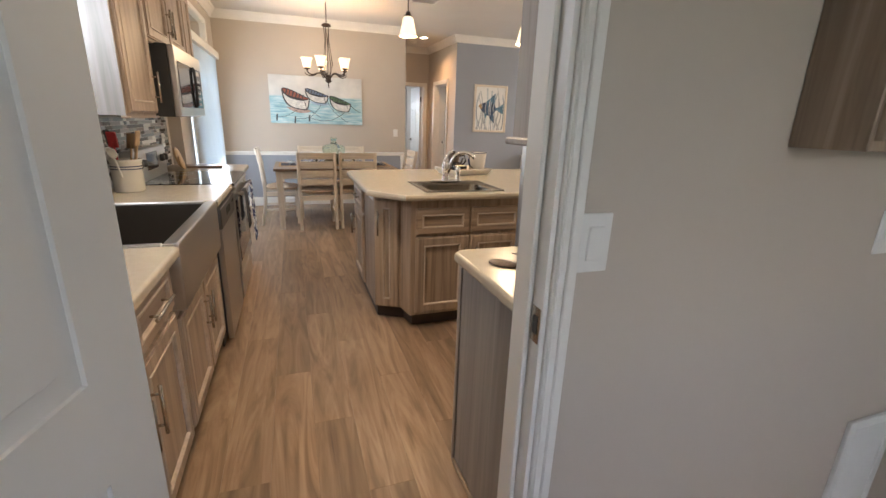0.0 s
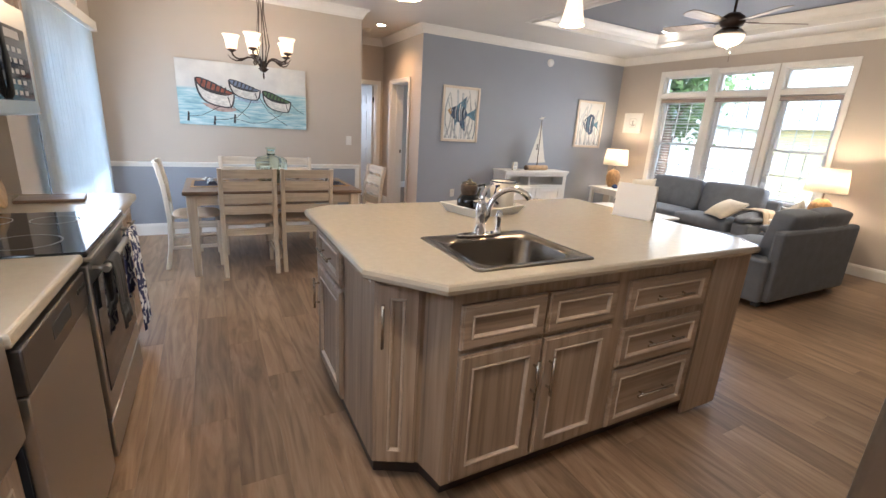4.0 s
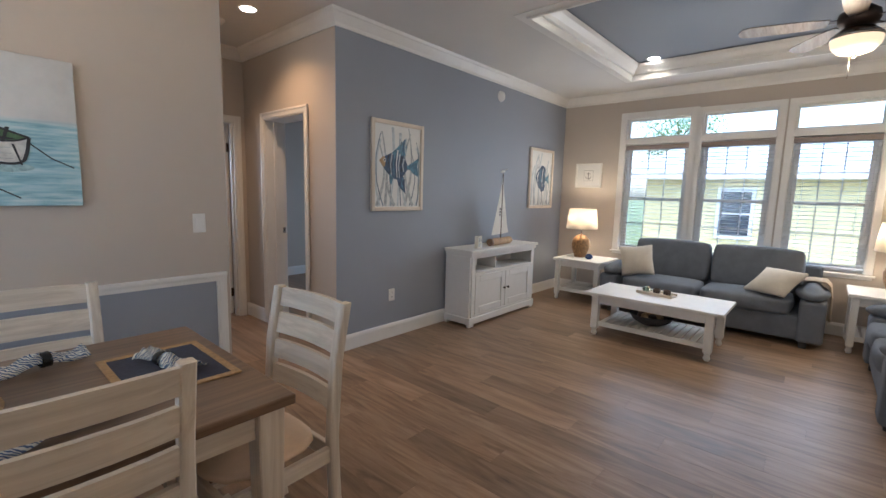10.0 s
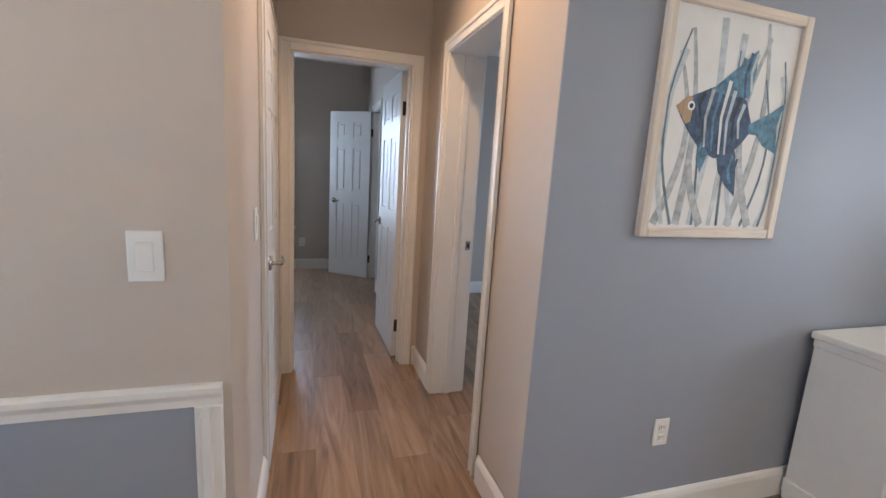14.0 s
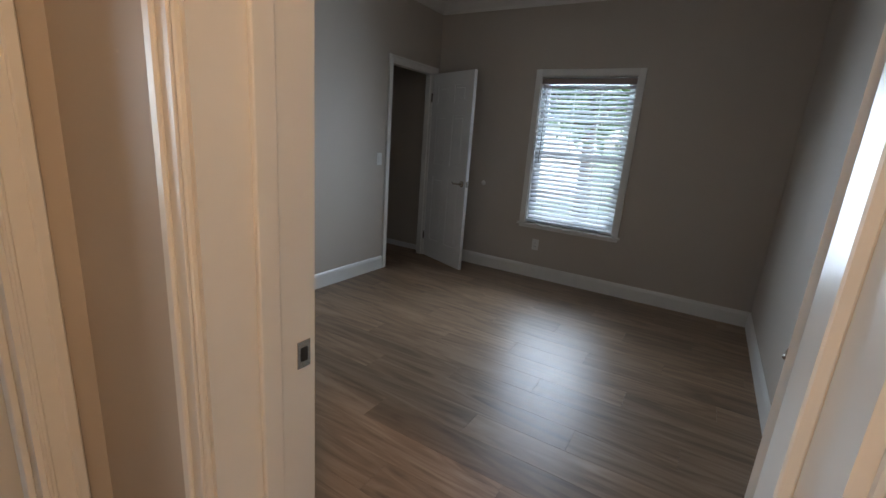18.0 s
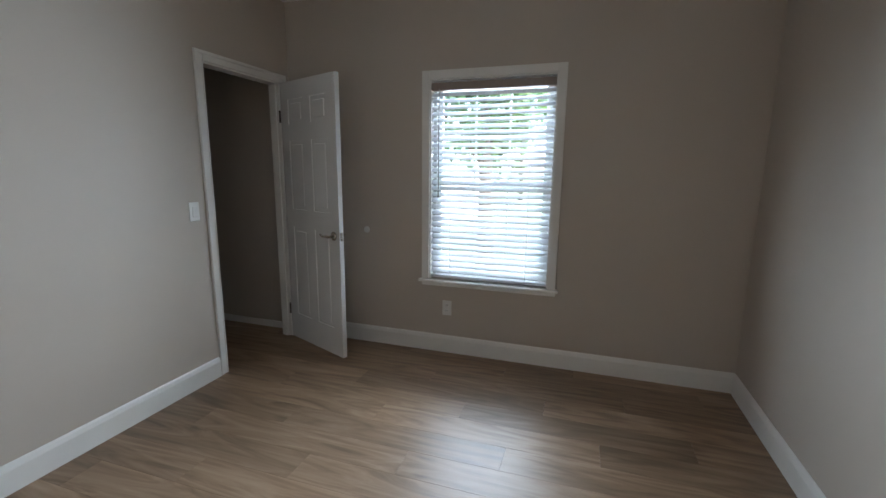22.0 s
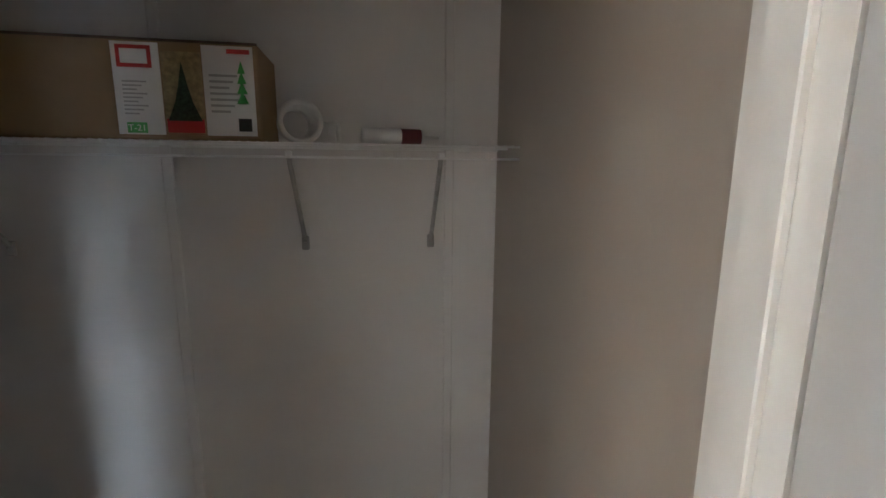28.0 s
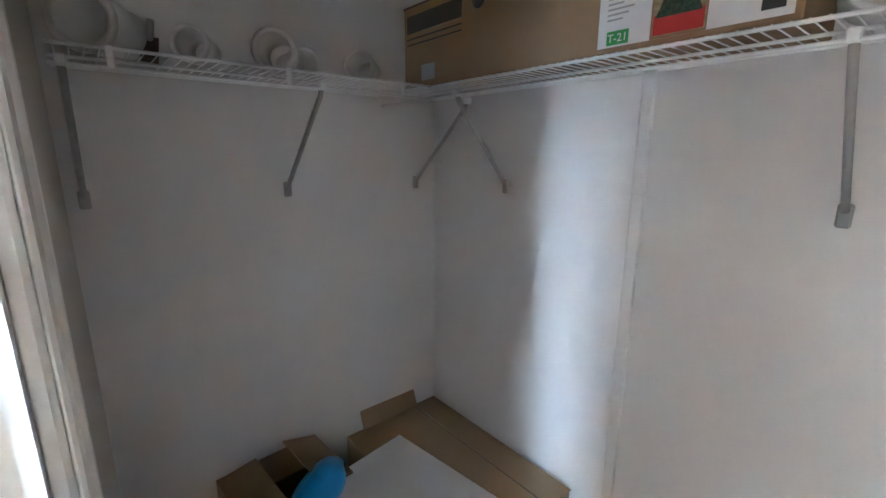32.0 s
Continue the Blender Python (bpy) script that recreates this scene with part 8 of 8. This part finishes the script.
for x, y, r, L, a in ((5.03, 11.945, 0.064, 0.15, 54), (5.04, 12.145, 0.040, 0.12, 60), (5.04, 12.345, 0.054, 0.13, 58), (4.99, 12.455, 0.042, 0.12, 96), (5.04, 12.60, 0.043, 0.12, 44)):
    fitting(pose(x, y, SZ - 0.001, 0, 0, a), r, L, PV)
tu = thing("caulk_tube", "white caulk tube with dark red print lying on the shelf", "tube", pose(6.45, 12.90, SZ + 0.027, 0, 90, 12))
part("barrel", lathe(bmesh.new(), [(0, -0.10), (0.024, -0.10), (0.024, 0.09), (0.02, 0.095), (0.006, 0.10), (0.004, 0.15), (0, 0.15)], 16), M_PVC, tu)
part("print_band", lathe(bmesh.new(), [(0.0245, 0.02), (0.0245, 0.085)], 16), M_DARKRED, tu)
pk = thing("putty_knife", "slim dark putty knife standing against the fittings", "tool", pose(4.95, 12.07, SZ + 0.0, 0, 8, 60))
part("blade", nbox((-0.02, -0.001, 0.0), (0.02, 0.001, 0.06)), M_PEWTER, pk)
part("handle", nbox((-0.008, -0.005, 0.05), (0.008, 0.005, 0.10), 0.003), M_GREY, pk)

# cartons and bits on the closet floor
CARD = "opened brown cardboard carton on the closet floor"


def carton(m, sx, sy, sz, flaps, label):
    c = thing("carton", label, "carton", m)
    bm = bmesh.new()
    t = 0.005
    box(bm, (-sx, -sy, 0), (-sx + t, sy, sz))
    box(bm, (sx - t, -sy, 0), (sx, sy, sz))
    box(bm, (-sx + t, -sy, 0), (sx - t, -sy + t, sz))
    box(bm, (-sx + t, sy - t, 0), (sx - t, sy, sz))
    box(bm, (-sx + t, -sy + t, 0), (sx - t, sy - t, t))
    part("body", bm, M_CARTON, c)
    for k, ang in enumerate(flaps):
        if ang is None:
            continue
        w, d, off = ((sx, sy, 0) if k < 2 else (sy, sx, 90))
        b = nbox((-w + 0.006, 0, -t), (w - 0.006, min(w, d) * 0.95, 0))
        m2 = Matrix.Rotation(radians({0: 180, 1: 0, 2: 90, 3: -90}[k]), 4, "Z") @ at(0, -d, sz) @ Matrix.Rotation(radians(ang), 4, "X")
        part("flap", shift(b, m2), M_CARTON, c)
    return c


lc = thing("carton", "long brown carton lying closed along the closet wall", "carton", pose(5.20, 12.84, 0))
part("body", nbox((-0.385, -0.235, 0), (0.385, 0.225, 0.245), 0.004), M_CARTON, lc)
part("flap", shift(nbox((-0.385, -0.24, 0), (0.385, 0.0, 0.005)), at(0, 0.105, 0.247) @ Matrix.Rotation(radians(3), 4, "X")), M_CARTON, lc)
part("flap", nbox((-0.385, 0.112, 0.246), (0.385, 0.228, 0.251)), M_CARTON, lc)
# black strip laid in the gap between the flaps, for its shade
part("seam", nbox((-0.384, 0.104, 0.2455), (0.384, 0.113, 0.2475)), M_DARK, lc)
part("end_flap", shift(nbox((0, -0.16, 0), (0.005, 0.12, 0.13)), at(-0.375, 0, 0.246) @ Matrix.Rotation(radians(-22), 4, "Y")), M_CARTON, lc)
carton(pose(4.962, 12.30, 0, 0, 0, 4), 0.14, 0.18, 0.315, (16, 8, None, -6), CARD)
wb = thing("white_box", "white lidded box lying on the long carton", "box", pose(5.33, 12.60, 0.258, 0, 0, 8))
part("box", box(bmesh.new(), (-0.29, -0.175, 0.0), (0.29, 0.175, 0.045), 0.005), M_WHITE, wb)
part("lid_edge", box(bmesh.new(), (-0.294, -0.179, 0.03), (0.294, 0.179, 0.047), 0.003), M_WHITE, wb)
ub = thing("carton", "flat brown carton under the white box", "carton", pose(5.25, 12.42, 0, 0, 0, 4))
part("body", nbox((-0.24, -0.15, 0), (0.24, 0.16, 0.24), 0.004), M_CARTON, ub)
bb = thing("blue_bag", "bright blue plastic bag rolled up beside the white box", "bag", pose(5.10, 12.36, 0.31, 0, 0, -50))
part("roll", shift(cushion((-0.15, -0.075, -0.068), (0.15, 0.075, 0.075), 0.03, 6), Matrix.Identity(4)), M_BLUEBAG, bb)


# ---- outside ----
struct("ground", nbox((-500, -500, -0.95), (500, 500, -0.75)), M_GRASS, "grass ground round the house", "ground")
struct("road", nbox((9.6, -120, -0.749), (11.4, 120, -0.742)), M_ROAD, "pale concrete lane between the houses", "road")


def house(m, sx, sy, h, wallmat, label, wins):
    """Neighbouring home; local x faces west wall at -sx."""
    o = thing("neighbour_house", label, "house", m)
    w = part("wall", nbox((-sx, -sy, 0), (sx, sy, h)), wallmat, o)
    bm = bmesh.new()
    z = 0.15
    while z < h:
        box(bm, (-sx - 0.014, -sy, z), (-sx, sy, z + 0.10))
        z += 0.13
    tagged(part("siding", bm, wallmat, w), kind="stuff")
    bm = bmesh.new()
    e, r = 0.4, 1.1
    vs = [bm.verts.new(p) for p in ((-sx - e, -sy - e, h), (sx + e, -sy - e, h), (sx + e, sy + e, h), (-sx - e, sy + e, h), (0, -sy - e, h + r), (0, sy + e, h + r))]
    for f in ((0, 1, 2, 3), (0, 4, 5, 3), (1, 2, 5, 4), (0, 1, 4), (3, 5, 2)):
        bm.faces.new([vs[i] for i in f])
    part("roof", bm, M_ROOF, o)
    part("fascia", nbox((-sx - e - 0.03, -sy - e, h - 0.16), (-sx - e, sy + e, h + 0.02)), M_WHITE, o)
    for y, z, ww, wh in wins:
        wn = part("window", nbox((-sx - 0.05, y - ww / 2 - 0.08, z - 0.08), (-sx - 0.0, y + ww / 2 + 0.08, z + wh + 0.08)), M_WHITE, o)
        for k in (0, 1):
            part("pane", nbox((-sx - 0.06, y - ww / 2, z + k * wh / 2 + 0.02), (-sx - 0.045, y + ww / 2, z + (k + 1) * wh / 2 - 0.02)), M_DIMGLASS, wn)
    return o


house(pose(17.5, 4.6, -0.75), 4.0, 4.6, 2.78, M_YELLOW, "pale yellow sided home with a blue-grey roof", [(2.5, 1.25, 0.62, 1.1), (-1.6, 1.25, 0.9, 1.1)])
house(pose(22.0, 22.5, -0.75), 4.5, 8.0, 2.9, M_OFFWHITE, "white sided home across the lane", [(-4, 1.1, 1.2, 1.1), (0, 1.1, 1.2, 1.1), (4, 1.1, 1.2, 1.1)])
house(pose(-13.0, 5.0, -0.75, 0, 0, 180), 4.0, 9.0, 2.9, M_OFFWHITE, "white sided home beyond the patio", [(-4, 1.1, 1.2, 1.1), (2, 1.1, 1.2, 1.1)])


def tree(x, y, hgt, spread, seed, label):
    t = thing("tree", label, "tree", pose(x, y, -0.75))
    rg = random.Random(seed)
    bm = tube(bmesh.new(), [(0, 0, 0), (0.05, 0.02, hgt * 0.3), (0.0, 0.08, hgt * 0.55), (0.1, 0.0, hgt * 0.8)], [0.20, 0.15, 0.11, 0.05], 8)
    tips = []
    for i in range(9):
        a = i * 2.4
        z0 = hgt * (0.35 + 0.05 * i)
        d = spread * rg.uniform(0.5, 0.9)
        p1 = (d * 0.5 * math.cos(a), d * 0.5 * math.sin(a), z0 + hgt * 0.12)
        p2 = (d * math.cos(a), d * math.sin(a), z0 + hgt * 0.22)
        tube(bm, [(0.02, 0.05, z0), p1, p2], [0.06, 0.04, 0.015], 5)
        tips += [p1, p2]
    part("trunk", bm, M_BARK, t)
    V, F = [], []
    for i in range(3200):
        c = Vector(rg.choice(tips)) + Vector((rg.gauss(0, 1), rg.gauss(0, 1), rg.gauss(0, 0.7))) * spread * 0.24
        d = Vector((rg.uniform(-1, 1), rg.uniform(-1, 1), rg.uniform(-1, 1))).normalized()
        s = d.orthogonal().normalized() * 0.07
        k = len(V)
        V += [c - d * 0.12, c + s, c + d * 0.12, c - s]
        F.append((k, k + 1, k + 2, k + 3))
    me = bpy.data.meshes.new("crown")
    me.from_pydata(V, [], F)
    me.materials.append(M_LEAF)
    ob = new("crown", me)
    ob.parent = t
    tagged(ob, kind="stuff")


tree(19.0, 16.5, 7.0, 2.6, 1, "leafy green tree beyond the living room window")
tree(12.5, 11.4, 5.5, 1.5, 2, "slim green tree outside the bedroom window")
tree(34.0, 24.0, 7.0, 4.0, 3, "leafy green tree across the lane")
tree(36.0, 14.0, 9.0, 3.0, 4, "tall green tree behind the houses")
tree(3.5, 22.0, 6.5, 3.0, 5, "leafy green tree north of the house")
# patio deck rail seen by the windows
fe = thing("porch_rail", "white wooden porch rail outside the windows", "railing", pose(9.2, 10.2, -0.75))
part("top_rail", nbox((-0.03, -2.0, 0.98), (0.03, 2.0, 1.05)), M_WHITE, fe)
part("bottom_rail", nbox((-0.025, -2.0, 0.12), (0.025, 2.0, 0.18)), M_WHITE, fe)
for i in range(9):
    part("post", nbox((-0.03, -2.0 + i * 0.5 - 0.03, 0), (0.03, -2.0 + i * 0.5 + 0.03, 0.98)), M_WHITE, fe)


# ---- floor planks ----
PW, PL = 0.182, 1.22
bm = nbox((0.0003, 0.0004, -0.004), (PW - 0.0003, PL - 0.0004, 0.0), 0.0004)
plank_me = mesh_of("plank", bm, M_PLANK)
cut_me = {}
near, far = [], bmesh.new()
col = 0
x = W
while x < E_:
    off = -(col * 0.457 % PL)
    y = -0.6 + off
    while y < NEND:
        ya, yb, xb = max(y, -0.58), min(y + PL, NEND), min(x + PW, E_)
        if yb - ya > 0.05:
            cx, cy = (x + xb) / 2, (ya + yb) / 2
            # the stretch of the plan that is walked or looked at closely
            keep = (-0.4 < cx < 3.0 and 1.5 < cy < 6.6) or (1.6 < cx < 4.4 and 5.0 < cy < 10.2) or (3.0 < cx < 6.8 and 8.5 < cy < 12.0)
            if keep and len(near) < 300:
                near.append((x, xb, ya, yb))
            else:
                box(far, (x + 0.0003, ya + 0.0004, -0.004), (xb - 0.0003, yb - 0.0004, 0.0))
        y += PL
    x += PW
    col += 1
for x, xb, ya, yb in near:
    key = (round(xb - x, 3), round(yb - ya, 3))
    if key == (round(PW, 3), round(PL, 3)):
        me = plank_me
    else:
        if key not in cut_me:
            cut_me[key] = mesh_of("plank", nbox((0.0003, 0.0004, -0.004), (xb - x - 0.0003, yb - ya - 0.0004, 0.0), 0.0004), M_PLANK)
        me = cut_me[key]
    p = new("plank", me)
    p.location = (x, ya, 0)
    p.parent = floor
fp = part("plank_field", far, M_PLANKS, floor)
tagged(fp, kind="stuff")
